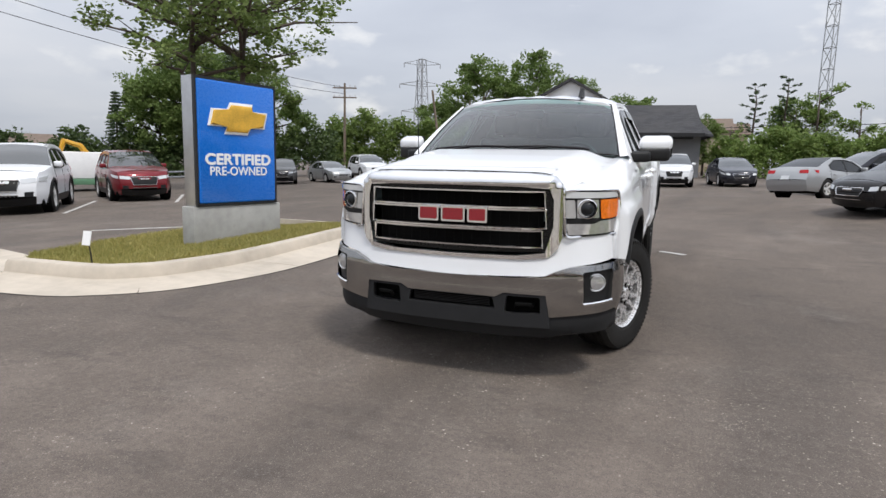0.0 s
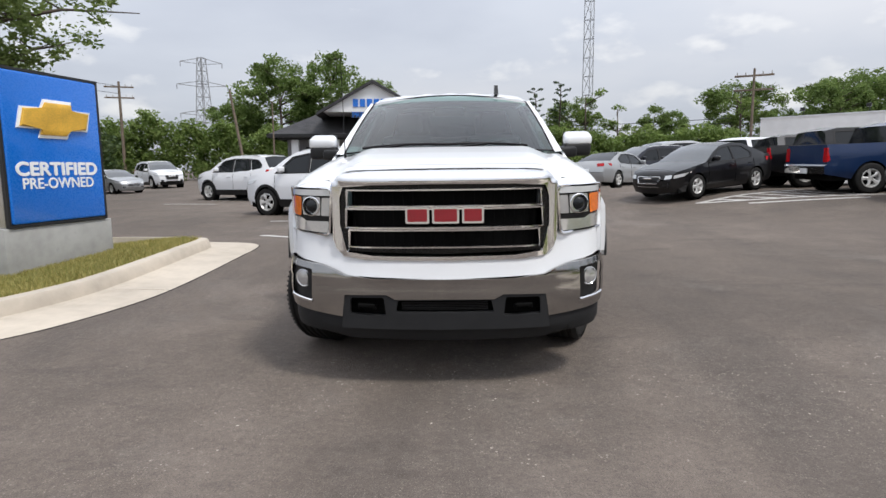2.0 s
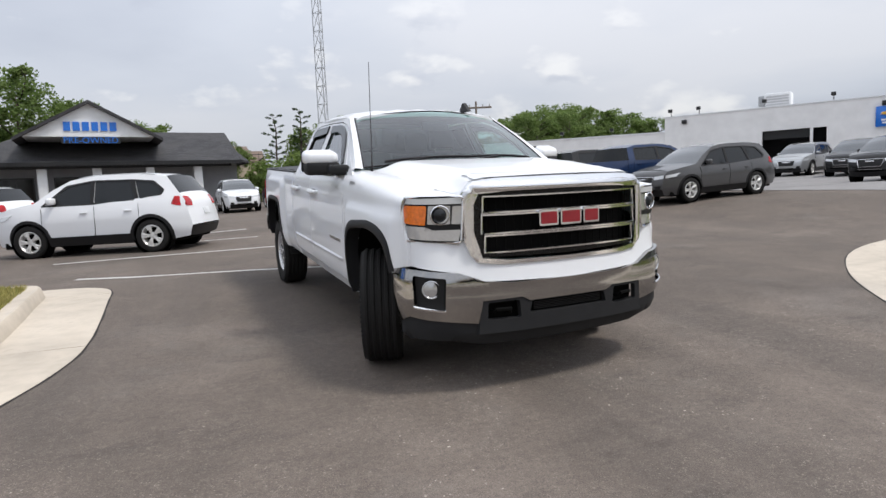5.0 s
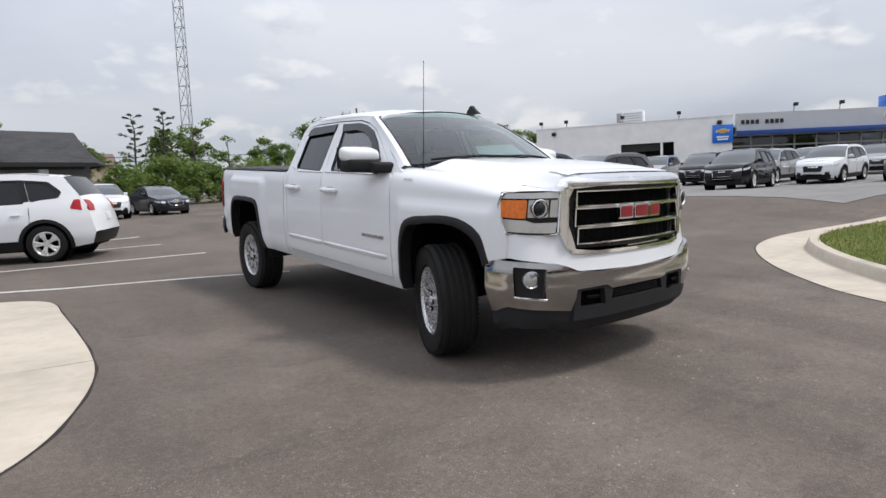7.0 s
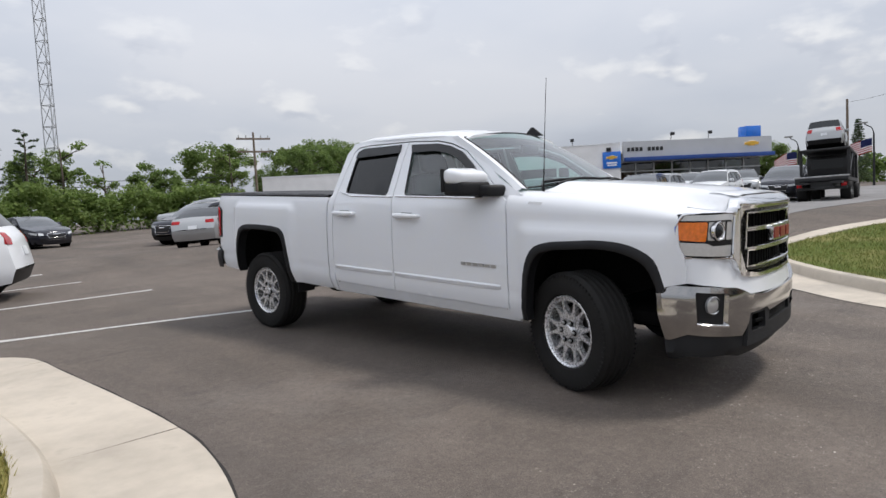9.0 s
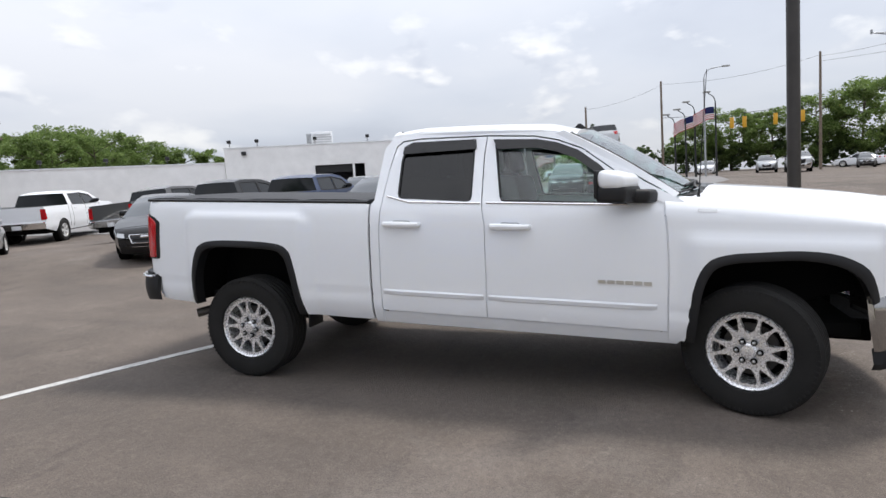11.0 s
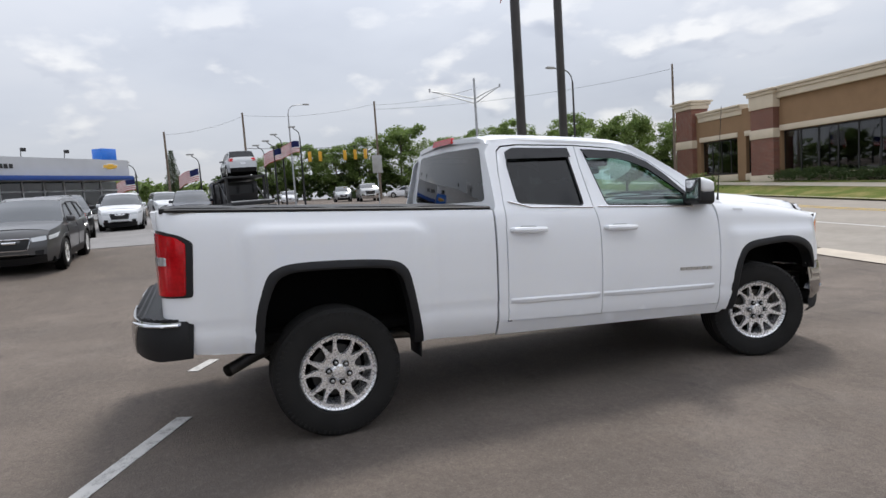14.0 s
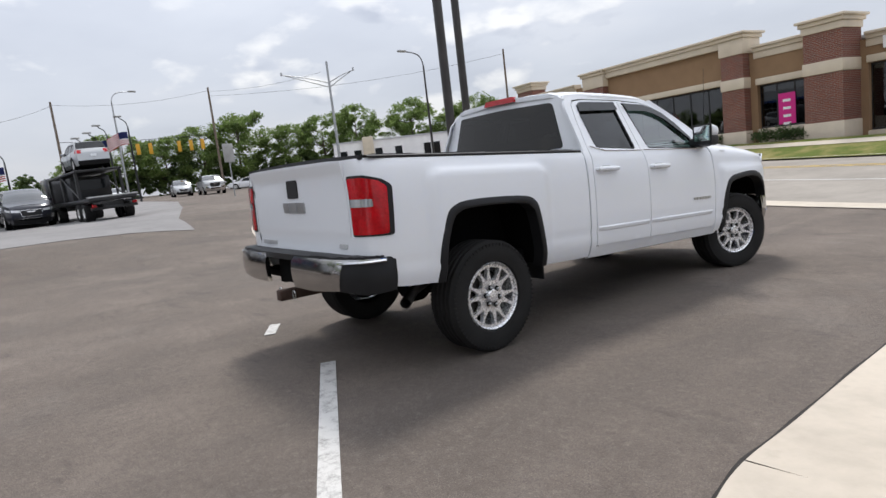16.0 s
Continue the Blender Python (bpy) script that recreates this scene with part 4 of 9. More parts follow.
def arc_plan(points):
    """A plan curve as a function of the length along it, from its first point."""
    pts = [Vector(p) for p in spline([(a, b, 0) for a, b in points], 5)]
    run = [0.0]
    for a, b in zip(pts, pts[1:]):
        run.append(run[-1] + (b - a).length)

    def at(s):
        if s <= 0:
            d = (pts[1] - pts[0]).normalized()
            p = pts[0] + d * s
        elif s >= run[-1]:
            d = (pts[-1] - pts[-2]).normalized()
            p = pts[-1] + d * (s - run[-1])
        else:
            k = next(i for i in range(len(run) - 1) if run[i + 1] >= s)
            p = pts[k].lerp(pts[k + 1], (s - run[k]) / max(1e-6, run[k + 1] - run[k]))
            d = (pts[k + 1] - pts[k]).normalized()
        return p.x, p.y, Vector((d.y, -d.x))      # place and the way out
    return at, run[-1]


SIDE = [(0.38, 0.925), (0.44, 0.962), (0.52, 0.988), (0.585, 0.997), (0.615, 0.990), (0.66, 1.000), (0.80, 1.003), (0.95, 1.002), (1.08, 0.996), (1.18, 0.986), (1.25, 0.970), (1.29, 0.944)]


def ramp_in(t, a, b):
    return smooth((t - a) / (b - a))


def side_x(y, z):
    if z > 1.29:
        x = 0.944 - (z - 1.29) * 0.50
    else:
        x = lerp_table(SIDE, z)
    m = ramp_in(y, -0.72, -0.60) * (1 - ramp_in(y, 0.30, 0.44)) * (1 - ramp_in(z, 1.05, 1.14))
    x += 0.032 * m
    top = 1.205 - 0.05 * ramp_in(abs(y - 3.6), 0.45, 0.60)
    m = ramp_in(y, 2.98, 3.12) * (1 - ramp_in(y, 4.08, 4.20)) * (1 - ramp_in(z, top - 0.036, top + 0.018))
    x += 0.036 * m
    t = max(0.0, (-0.25 - y) / 0.70)
    x -= 0.015 * t + 0.075 * t * t
    return x


def skin(sgn, off=0.0):
    return lambda y, z: B(sgn * (side_x(y, z) + off), y, z)


R_ARCH_OUT = [(4.14, 0.45), (4.12, 0.677), (4.06, 0.876), (3.998, 0.945), (3.873, 0.977), (3.592, 0.984), (3.31, 0.972), (3.208, 0.932), (3.162, 0.844), (3.112, 0.583), (3.08, 0.424)]
R_ARCH_IN = [(4.088, 0.45), (4.068, 0.676), (4.008, 0.850), (3.945, 0.905), (3.85, 0.925), (3.597, 0.930), (3.33, 0.920), (3.262, 0.890), (3.217, 0.826), (3.166, 0.584), (3.148, 0.424)]
F_ARCH_OUT = [(0.397, 0.43), (0.358, 0.751), (0.289, 0.930), (0.174, 0.993), (0.0, 1.015), (-0.24, 1.032), (-0.426, 1.010), (-0.565, 0.935), (-0.628, 0.80), (-0.64, 0.755)]
F_ARCH_IN = [(0.342, 0.43), (0.306, 0.735), (0.245, 0.890), (0.15, 0.940), (0.0, 0.960), (-0.22, 0.976), (-0.39, 0.955), (-0.515, 0.890), (-0.575, 0.78), (-0.588, 0.735)]
R_MID = [((a + c) / 2, (b + d) / 2) for (a, b), (c, d) in zip(R_ARCH_OUT, R_ARCH_IN)]
F_MID = [((a + c) / 2, (b + d) / 2) for (a, b), (c, d) in zip(F_ARCH_OUT, F_ARCH_IN)]

# plan of the bed's rear corner, by length from y = 4.40 on the side
corner_at, corner_len = arc_plan([(-0.985, 4.40), (-0.983, 4.52), (-0.968, 4.62), (-0.93, 4.682), (-0.86, 4.708), (-0.765, 4.716)])


def bed_skin(sgn, off=0.0):
    def fn(u, z):
        if u <= 4.40:
            return B(sgn * (side_x(u, z) + off), u, z)
        x, y, way = corner_at(u - 4.40)
        tuck = side_x(4.40, z) - 0.985
        return B(sgn * (-(x) + tuck + abs(way.x) * off), y + abs(way.y) * off, z)
    return fn


U_END = 4.40 + corner_len

HOOD_X = [(-1.05, 0.60), (-0.95, 0.655), (-0.72, 0.715), (-0.3, 0.778), (0.3, 0.805), (0.6, 0.82)]
FEND_Z = [(-0.95, 1.215), (-0.72, 1.238), (-0.4, 1.283), (0.0, 1.318), (0.5, 1.345)]
HOOD_Z = [(-1.06, 1.288), (-0.95, 1.312), (-0.7, 1.342), (-0.3, 1.374), (0.15, 1.398), (0.4, 1.405)]


def fender_skin(sgn, off=0.0):
    def fn(y, v):
        if v <= 1.15:
            return B(sgn * (side_x(y, v) + off), y, v)
        s = min(1.0, (v - 1.15) / 0.25)
        zt = lerp_table(FEND_Z, y)
        hx = lerp_table(HOOD_X, y) + 0.006
        x0 = side_x(y, 1.15)
        z = 1.15 + (zt - 1.15) * math.sin(s * math.pi / 2)
        x = x0 + (hx - x0) * (1 - math.cos(s * math.pi / 2)) ** 1.25
        return B(sgn * (x + off * (1 - s)), y, z + off * s)
    return fn


def hood_z(x, y):
    hx = lerp_table(HOOD_X, y)
    ez, cz = lerp_table(FEND_Z, y), lerp_table(HOOD_Z, y)
    t = (hx - abs(x)) / (0.24 - 0.145 * smooth((-y - 0.60) / 0.35))
    z = ez + (cz - ez) * smooth(t) + 0.012 * (1 - (x / hx) ** 2)
    return z


nose_at, nose_len = arc_plan([(0.0, -1.072), (0.3, -1.062), (0.5, -1.035), (0.62, -0.995), (0.75, -0.953), (0.85, -0.897), (0.908, -0.815), (0.930, -0.71), (0.938, -0.58)])
bump_at, bump_len = arc_plan([(0.0, -1.112), (0.3, -1.103), (0.55, -1.072), (0.70, -1.034), (0.82, -0.982), (0.913, -0.900), (0.960, -0.785), (0.978, -0.60)])


def wrap(at, off=0.0, lean=0.0, z0=0.0):
    """Signed length along a front plan curve, and height."""
    def fn(s, z):
        x, y, way = at(abs(s))
        k = off
        return B(math.copysign(x + max(0.0, way.x) * k, s) if s else 0.0, y - abs(way.y) * k + lean * (z - z0), z)
    return fn


def ny(x):
    """y of the nose at x."""
    lo, hi = 0.0, nose_len
    for _ in range(22):
        mid = (lo + hi) / 2
        if nose_at(mid)[0] < abs(x):
            lo = mid
        else:
            hi = mid
    return nose_at(lo)[1]


def mirror_poly(half):
    """Closes a polygon given by its right half, from the top middle down."""
    return half + [(-a, b) for a, b in reversed(half)]


def sheet(name, outline, fn, material, step=0.05, holes=(), back=None, label="", parent=None, sharp=38):
    bm = bmesh.new()
    panel(bm, outline, fn, step, holes, back)
    return part(name, bm, material, parent or HERO, label, sharp)


for sg in (-1, 1):
    IN = (-sg * 0.022, 0, 0)
    # fender: from the door seam over the arch to the headlight, rolled over to the hood
    sheet("front_fender", [(0.492, 0.43), (0.487, 0.95), (0.497, 1.15), (0.51, 1.22), (0.515, 1.40), (0.3, 1.40), (-0.1, 1.40), (-0.5, 1.40), (-0.70, 1.40), (-0.722, 1.215), (-0.738, 1.02), (-0.785, 0.948), (-0.80, 0.90), (-0.80, 0.80), (-0.64, 0.775)] + F_MID[::-1],
          fender_skin(sg), M_WHITE, 0.03, back=IN)
    # doors with their window frames
    fdoor = [(0.502, 0.492), (0.500, 0.60), (0.499, 0.80), (0.500, 1.0), (0.510, 1.17), (0.53, 1.27), (0.62, 1.335), (0.80, 1.485), (1.03, 1.650), (1.20, 1.712), (1.36, 1.742), (1.692, 1.752), (1.700, 1.60), (1.690, 1.30), (1.662, 1.13), (1.658, 0.80), (1.659, 0.62), (1.660, 0.500)]
    fwin = rounded([(1.632, 1.712), (1.562, 1.302), (0.735, 1.292), (0.80, 1.40), (0.93, 1.520), (1.068, 1.622), (1.20, 1.672), (1.326, 1.698)], 0.025)
    rdoor = [(1.668, 0.500), (1.667, 0.62), (1.666, 0.80), (1.670, 1.13), (1.698, 1.30), (1.708, 1.60), (1.700, 1.752), (2.20, 1.742), (2.33, 1.725), (2.375, 1.69), (2.405, 1.55), (2.43, 1.33), (2.445, 1.10), (2.447, 0.80), (2.447, 0.62), (2.446, 0.505)]
    rwin = rounded([(1.782, 1.712), (2.292, 1.690), (2.325, 1.60), (2.318, 1.318), (1.772, 1.298)], 0.03)
    for nm, out, win, glass in (("front_door", fdoor, fwin, M_GLASS), ("rear_door", rdoor, rwin, M_TINT)):
        d = sheet(nm, out, skin(sg), M_WHITE, 0.05, [win], back=IN)
        sheet("door_window", win, skin(sg, -0.014), glass, 0.12, parent=d, label="clear greenish door glass" if glass is M_GLASS else "dark privacy glass")
        # black seal round the glass
        bm = bmesh.new()
        pts = [skin(sg, -0.006)(a, b) for a, b in win]
        tube(bm, pts + pts[:1], 0.009, 5, False)
        part("window_seal", bm, M_TRIM, d)
        # rain visor
        if nm == "rear_door":
            vis = [(1.765, 1.665), (1.775, 1.735), (2.25, 1.722), (2.315, 1.690), (2.322, 1.635)]
        else:
            vis = [(1.612, 1.660), (1.645, 1.730), (1.34, 1.725), (1.20, 1.700), (1.055, 1.645), (0.92, 1.548), (0.765, 1.400), (0.775, 1.372), (0.94, 1.495), (1.075, 1.590), (1.21, 1.640), (1.345, 1.664)]
        sheet("rain_visor", vis, skin(sg, 0.016), M_BLACK, 0.06, back=(-sg * 0.024, 0, 0), parent=d, label="smoked black rain visor")
        # handle: scoop and grip
        hy = 1.49 if nm == "front_door" else 2.275
        sheet("handle_scoop", rounded([(hy - 0.06, 1.112), (hy + 0.06, 1.112), (hy + 0.07, 1.162), (hy - 0.07, 1.162)], 0.02), skin(sg, 0.003), M_SILVER, 0.05, parent=d)
        bm = bmesh.new()
        pts = [(hy - 0.135, -0.008), (hy - 0.125, 0.026), (hy - 0.05, 0.040), (hy + 0.05, 0.040), (hy + 0.125, 0.026), (hy + 0.135, -0.008)]
        tube(bm, [skin(sg, o)(y, 1.135) for y, o in pts], [0.015, 0.019, 0.021, 0.021, 0.019, 0.015], 8)
        part("door_handle", bm, M_WHITE, d)
        a, b = (0.56, 1.650) if nm == "front_door" else (1.685, 2.43)
        bm = bmesh.new()
        rows = []
        for i in range(15):
            y = a + (b - a) * i / 14
            taper = min(1, (i + 0.3) / 1.5, (14.3 - i) / 1.5)
            rows.append([bm.verts.new(skin(sg, o * taper)(y, z)) for z, o in ((0.618, 0.0), (0.628, 0.013), (0.652, 0.014), (0.664, 0.0))])
        for p, q in zip(rows, rows[1:]):
            for k in range(3):
                bm.faces.new((p[k], p[k + 1], q[k + 1], q[k]))
        part("door_moulding", bm, M_WHITE, d)
        bm = bmesh.new()
        a, b = (0.74, 1.66) if nm == "front_door" else (1.70, 2.40)
        tube(bm, [skin(sg, 0.006)(a + (b - a) * i / 8, 1.288 + 0.004 * i / 8 + (0.02 * max(0, i - 6) if nm == "rear_door" else 0)) for i in range(9)], 0.007, 6)
        part("belt_trim", bm, M_CHROME, d, "chrome belt strip")
    # cab corner behind the rear door, and the sill under the doors
    sheet("cab_corner", [(2.455, 0.42), (2.455, 1.10), (2.438, 1.33), (2.413, 1.55), (2.383, 1.695), (2.340, 1.734), (2.20, 1.752), (2.42, 1.752), (2.475, 1.68), (2.50, 1.30), (2.522, 1.27), (2.522, 0.42)], skin(sg), M_WHITE, 0.05, back=IN)
    sheet("sill", [(0.42, 0.43), (0.49, 0.483), (2.522, 0.497), (2.522, 0.405), (0.44, 0.405)], skin(sg, -0.006), M_WHITE, 0.08, back=(-sg * 0.03, 0, -0.01))
    sheet("roof_rail", [(0.50, 1.29), (0.62, 1.345), (0.80, 1.495), (1.03, 1.660), (1.20, 1.722), (1.36, 1.752), (1.70, 1.762), (2.20, 1.752), (2.33, 1.745), (2.44, 1.742), (2.42, 1.775), (2.2, 1.800), (1.70, 1.806), (1.30, 1.790), (1.10, 1.745), (0.90, 1.635), (0.64, 1.435), (0.40, 1.31)], skin(sg, -0.004), M_WHITE, 0.05, back=(-sg * 0.02, 0, 0))
    # bed side, rolled round the rear corner
    sheet("bed_side", [(2.538, 0.42), (2.538, 1.272), (2.60, 1.282), (4.30, 1.284), (4.60, 1.284), (U_END, 1.280), (U_END, 0.66), (4.66, 0.655), (4.60, 0.60), (4.56, 0.475), (4.44, 0.462), (4.14, 0.452)] + R_MID[1:-1] + [(3.09, 0.425), (2.75, 0.418)],
          bed_skin(sg), M_WHITE, 0.03, back=IN)
    # jambs behind the shut lines
    for a, b, z0, z1 in ((0.455, 0.530, 0.47, 1.22), (0.470, 0.60, 1.222, 1.318), (1.625, 1.705, 0.51, 1.26), (2.415, 2.485, 0.51, 1.28), (0.535, 2.41, 0.455, 0.507)):
        sheet("door_jamb", [(a, z0), (b, z0), (b, z1), (a, z1)], skin(sg, -0.013), M_WHITE, 0.08)
    # arch flares
    for nm, outl, inl in (("front_flare", F_ARCH_OUT, F_ARCH_IN), ("rear_flare", R_ARCH_OUT, R_ARCH_IN)):
        bm = bmesh.new()
        o2 = spline([(a, b, 0) for a, b in outl], 3)
        i2 = spline([(a, b, 0) for a, b in inl], 3)
        rows = []
        for (a, b, _), (c, d, _) in zip(o2, i2):
            m1, m2 = (a * 0.75 + c * 0.25, b * 0.75 + d * 0.25), (a * 0.2 + c * 0.8, b * 0.2 + d * 0.8)
            rows.append([bm.verts.new(skin(sg, 0.0)(a, b)), bm.verts.new(skin(sg, 0.008)(*m1)), bm.verts.new(skin(sg, 0.012)(*m2)), bm.verts.new(skin(sg, 0.006)(c, d)), bm.verts.new(skin(sg, -0.09)(c, d))])
        for p, q in zip(rows, rows[1:]):
            for k in range(4):
                bm.faces.new((p[k], p[k + 1], q[k + 1], q[k]))
        part(nm, bm, M_TRIM, HERO, "black plastic wheel arch flare")
    # inner housings: lining over the wheels, its shade put into a near-black colour
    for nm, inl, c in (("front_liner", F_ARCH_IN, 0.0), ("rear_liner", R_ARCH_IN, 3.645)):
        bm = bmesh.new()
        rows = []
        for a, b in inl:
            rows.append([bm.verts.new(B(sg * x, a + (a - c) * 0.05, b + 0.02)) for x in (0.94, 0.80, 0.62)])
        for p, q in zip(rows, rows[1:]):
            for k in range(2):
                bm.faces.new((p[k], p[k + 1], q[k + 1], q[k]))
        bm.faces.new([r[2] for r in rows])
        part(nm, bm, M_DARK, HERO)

# hood with its raised middle, cut for the cowl behind
hood_out = [(0.0, 0.150), (0.3, 0.165), (0.55, 0.215), (0.72, 0.285), (0.802, 0.36), (0.775, -0.3), (0.71, -0.72), (0.648, -0.95), (0.585, -1.015), (0.45, -1.040), (0.2, -1.058), (0.0, -1.062)]
sheet("hood", mirror_poly(hood_out), lambda x, y: B(x, y, hood_z(x, y)), M_WHITE, 0.03, back=(0, 0, -0.03), label="white hood with a raised middle")
sheet("cowl", mirror_poly([(0.0, 0.16), (0.55, 0.225), (0.80, 0.365), (0.82, 0.47), (0.55, 0.34), (0.0, 0.27)]), lambda x, y: B(x, y, 1.345 + 0.03 * (1 - (x / 0.8) ** 2)), M_TRIM, 0.08, label="black cowl grille under the windshield")

# windshield: lower edge bowed forward, upper edge at the roof
def shield(x, t):
    """Across x and up t from 0 (cowl) to 1 (header)."""
    hw = 0.845 + (0.690 - 0.845) * t
    q = x / 0.845
    y = 0.235 + 0.19 * q * q + (1.015 - 0.235 + (0.10 - 0.19) * q * q) * t
    z = 1.385 - 0.035 * q * q + (1.828 - 1.385 - 0.03 * q * q) * t + 0.022 * math.sin(math.pi * t)
    return B(hw * q, y, z)


sheet("windshield", [(-0.83, 0.0), (0.83, 0.0), (0.83, 1.0), (-0.83, 1.0)], shield, M_WIND, 0.12, label="clear windshield reflecting clouds")
bm = bmesh.new()
for pts in ([shield(0.83, t / 10) for t in range(11)], [shield(-0.83, t / 10) for t in range(11)], [shield(x / 10 * 0.83, 1.0) for x in range(-10, 11)], [shield(x / 10 * 0.83, 0.02) for x in range(-10, 11)]):
    tube(bm, pts, 0.0065, 5)
part("windshield_seal", bm, M_TRIM, HERO)
for sg in (-1, 1):
    # A pillar between glass and door frame
    bm = bmesh.new()
    rows = []
    for i in range(13):
        t = i / 12
        a = Vector(shield(sg * 0.835, t))
        yy = 0.455 + (1.225 - 0.455) * t
        zz = 1.335 + (1.765 - 1.335) * t ** 0.93
        b = Vector(B(sg * (side_x(yy, zz) - 0.005), yy, zz))
        mid = (a + b) / 2 + Vector((sg * 0.018, -0.012, 0.016))
        rows.append([bm.verts.new(p) for p in (a, mid, b)])
    for p, q in zip(rows, rows[1:]):
        for k in range(2):
            bm.faces.new((p[k], p[k + 1], q[k + 1], q[k]))
    part("windshield_pillar", bm, M_WHITE, HERO)


def roof_z(x, y):
    q = abs(x) / 0.70
    crown = 1.868 - 0.034 * ramp_in(1.30 - y, 0.0, 0.30) - 0.02 * ((y - 1.75) / 0.75) ** 2 - 0.022 * ramp_in(y, 2.25, 2.48)
    return crown - 0.045 * q ** 2.2 - 0.030 * ramp_in(q, 0.86, 1.0) + (0.006 * math.cos(x * 30) if abs(x) < 0.5 and 1.2 < y < 2.3 else 0)


sheet("roof", mirror_poly([(0.0, 2.485), (0.60, 2.455), (0.690, 2.38), (0.700, 1.9), (0.695, 1.3), (0.672, 1.075), (0.45, 1.025), (0.0, 1.005)]), lambda x, y: B(x, y, roof_z(x, y)), M_WHITE, 0.06, back=(0, 0, -0.03), label="white ribbed roof")
# back of the cab with its dark window
back_fn = lambda x, z: B(x, 2.500 - (z - 1.28) * 0.085 - 0.05 * (abs(x) / 0.9) ** 3, z)
rear_glass = rounded(mirror_poly([(0.0, 1.742), (0.600, 1.730), (0.715, 1.335), (0.0, 1.318)]), 0.04)
sheet("cab_back", mirror_poly([(0.0, 1.835), (0.55, 1.815), (0.66, 1.775), (0.725, 1.72), (0.93, 1.29), (0.95, 0.5), (0.0, 0.5)]), back_fn, M_WHITE, 0.08, [rear_glass], back=(0, -0.03, 0))
sheet("rear_window", rear_glass, lambda x, z: B(x, back_fn(x, z)[1] + 0.004, z), M_TINT, 0.12, label="dark tinted rear window")
bm = bmesh.new()
panel(bm, rounded([(-0.20, 1.792), (0.20, 1.792), (0.185, 1.842), (-0.185, 1.842)], 0.012), lambda x, z: B(x, 2.497 - (z - 1.79) * 0.2, z), 0.06, back=(0, -0.03, 0))
part("brake_light", bm, M_TAIL, HERO, "red high brake light")

# nose: white lower fascia, chrome frame, bars, badge blocks
sheet("front_fascia", mirror_poly([(0.0, 0.815), (0.45, 0.812), (0.54, 0.828), (0.60, 0.885), (0.640, 0.935), (0.69, 0.942), (0.92, 0.948), (nose_len - 0.10, 0.948), (nose_len - 0.02, 0.90), (nose_len - 0.02, 0.765), (1.0, 0.80), (0.72, 0.765), (0.585, 0.712), (0.0, 0.694)]), wrap(nose_at, 0.012, 0.20, 0.83), M_WHITE, 0.05, back=(0, 0.03, 0))
frame_out = mirror_poly([(0.0, 1.318), (0.45, 1.312), (0.585, 1.296), (0.640, 1.245), (0.668, 1.19), (0.674, 1.14), (0.670, 0.985), (0.625, 0.868), (0.585, 0.822), (0.45, 0.806), (0.0, 0.802)])
frame_in = mirror_poly([(0.0, 1.238), (0.40, 1.234), (0.574, 1.222), (0.598, 1.16), (0.600, 1.00), (0.560, 0.848), (0.40, 0.828), (0.0, 0.824)])


def frame_fn(s, z):
    u = min(1.0, max(0.0, (abs(s) - 0.596) / 0.076, (z - 1.236) / 0.082))
    p = wrap(nose_at, 0.028 + 0.024 * math.sin(math.pi * u))(s, z)
    return (p[0], p[1] + max(0.0, z - 1.24) * 0.75 + max(0.0, abs(s) - 0.57) * 0.35, p[2])


sheet("grille_frame", frame_out, frame_fn, M_CHROME, 0.014, [frame_in], back=(0, 0.05, 0), label="bright chrome grille surround")
bm = bmesh.new()
lip = []
for i in range(25):
    q = -0.57 + 1.14 * i / 24
    lo = Vector(frame_fn(q, 1.316 if abs(q) < 0.5 else 1.316 - 0.16 * (abs(q) - 0.5)))
    row = []
    for k in range(5):
        w = k / 4
        yy = lo.y + 0.006 + 0.20 * w
        hz = B(lo.x, yy - NOSE_IN, hood_z(lo.x, max(yy - NOSE_IN, -0.99)))[2]
        row.append(bm.verts.new((lo.x, yy, hz - 0.012 if k == 4 else max(hz + 0.006, lo.z + 0.002 - (lo.z - hz + 0.004) * w ** 1.6))))
    lip.append(row)
for p_, q_ in zip(lip, lip[1:]):
    for k in range(4):
        bm.faces.new((p_[k], q_[k], q_[k + 1], p_[k + 1]))
part("hood_lip", bm, M_WHITE, HERO)
sheet("grille_inner", mirror_poly([(0.0, 1.245), (0.580, 1.228), (0.608, 1.16), (0.608, 1.00), (0.555, 0.852), (0.0, 0.838)]), wrap(nose_at, 0.012), M_GLOSSBLACK, 0.07, [mirror_poly([(0.0, zt), (hw_, zt), (hw_, zb_), (0.0, zb_)]) for zt, zb_, hw_ in ((1.203, 1.114, 0.549), (1.096, 0.992, 0.556), (0.974, 0.880, 0.540))])
# near-black sheet behind the slots: the grille's inner shade as colour
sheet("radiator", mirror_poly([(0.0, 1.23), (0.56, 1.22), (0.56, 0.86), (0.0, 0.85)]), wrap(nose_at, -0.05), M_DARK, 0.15)
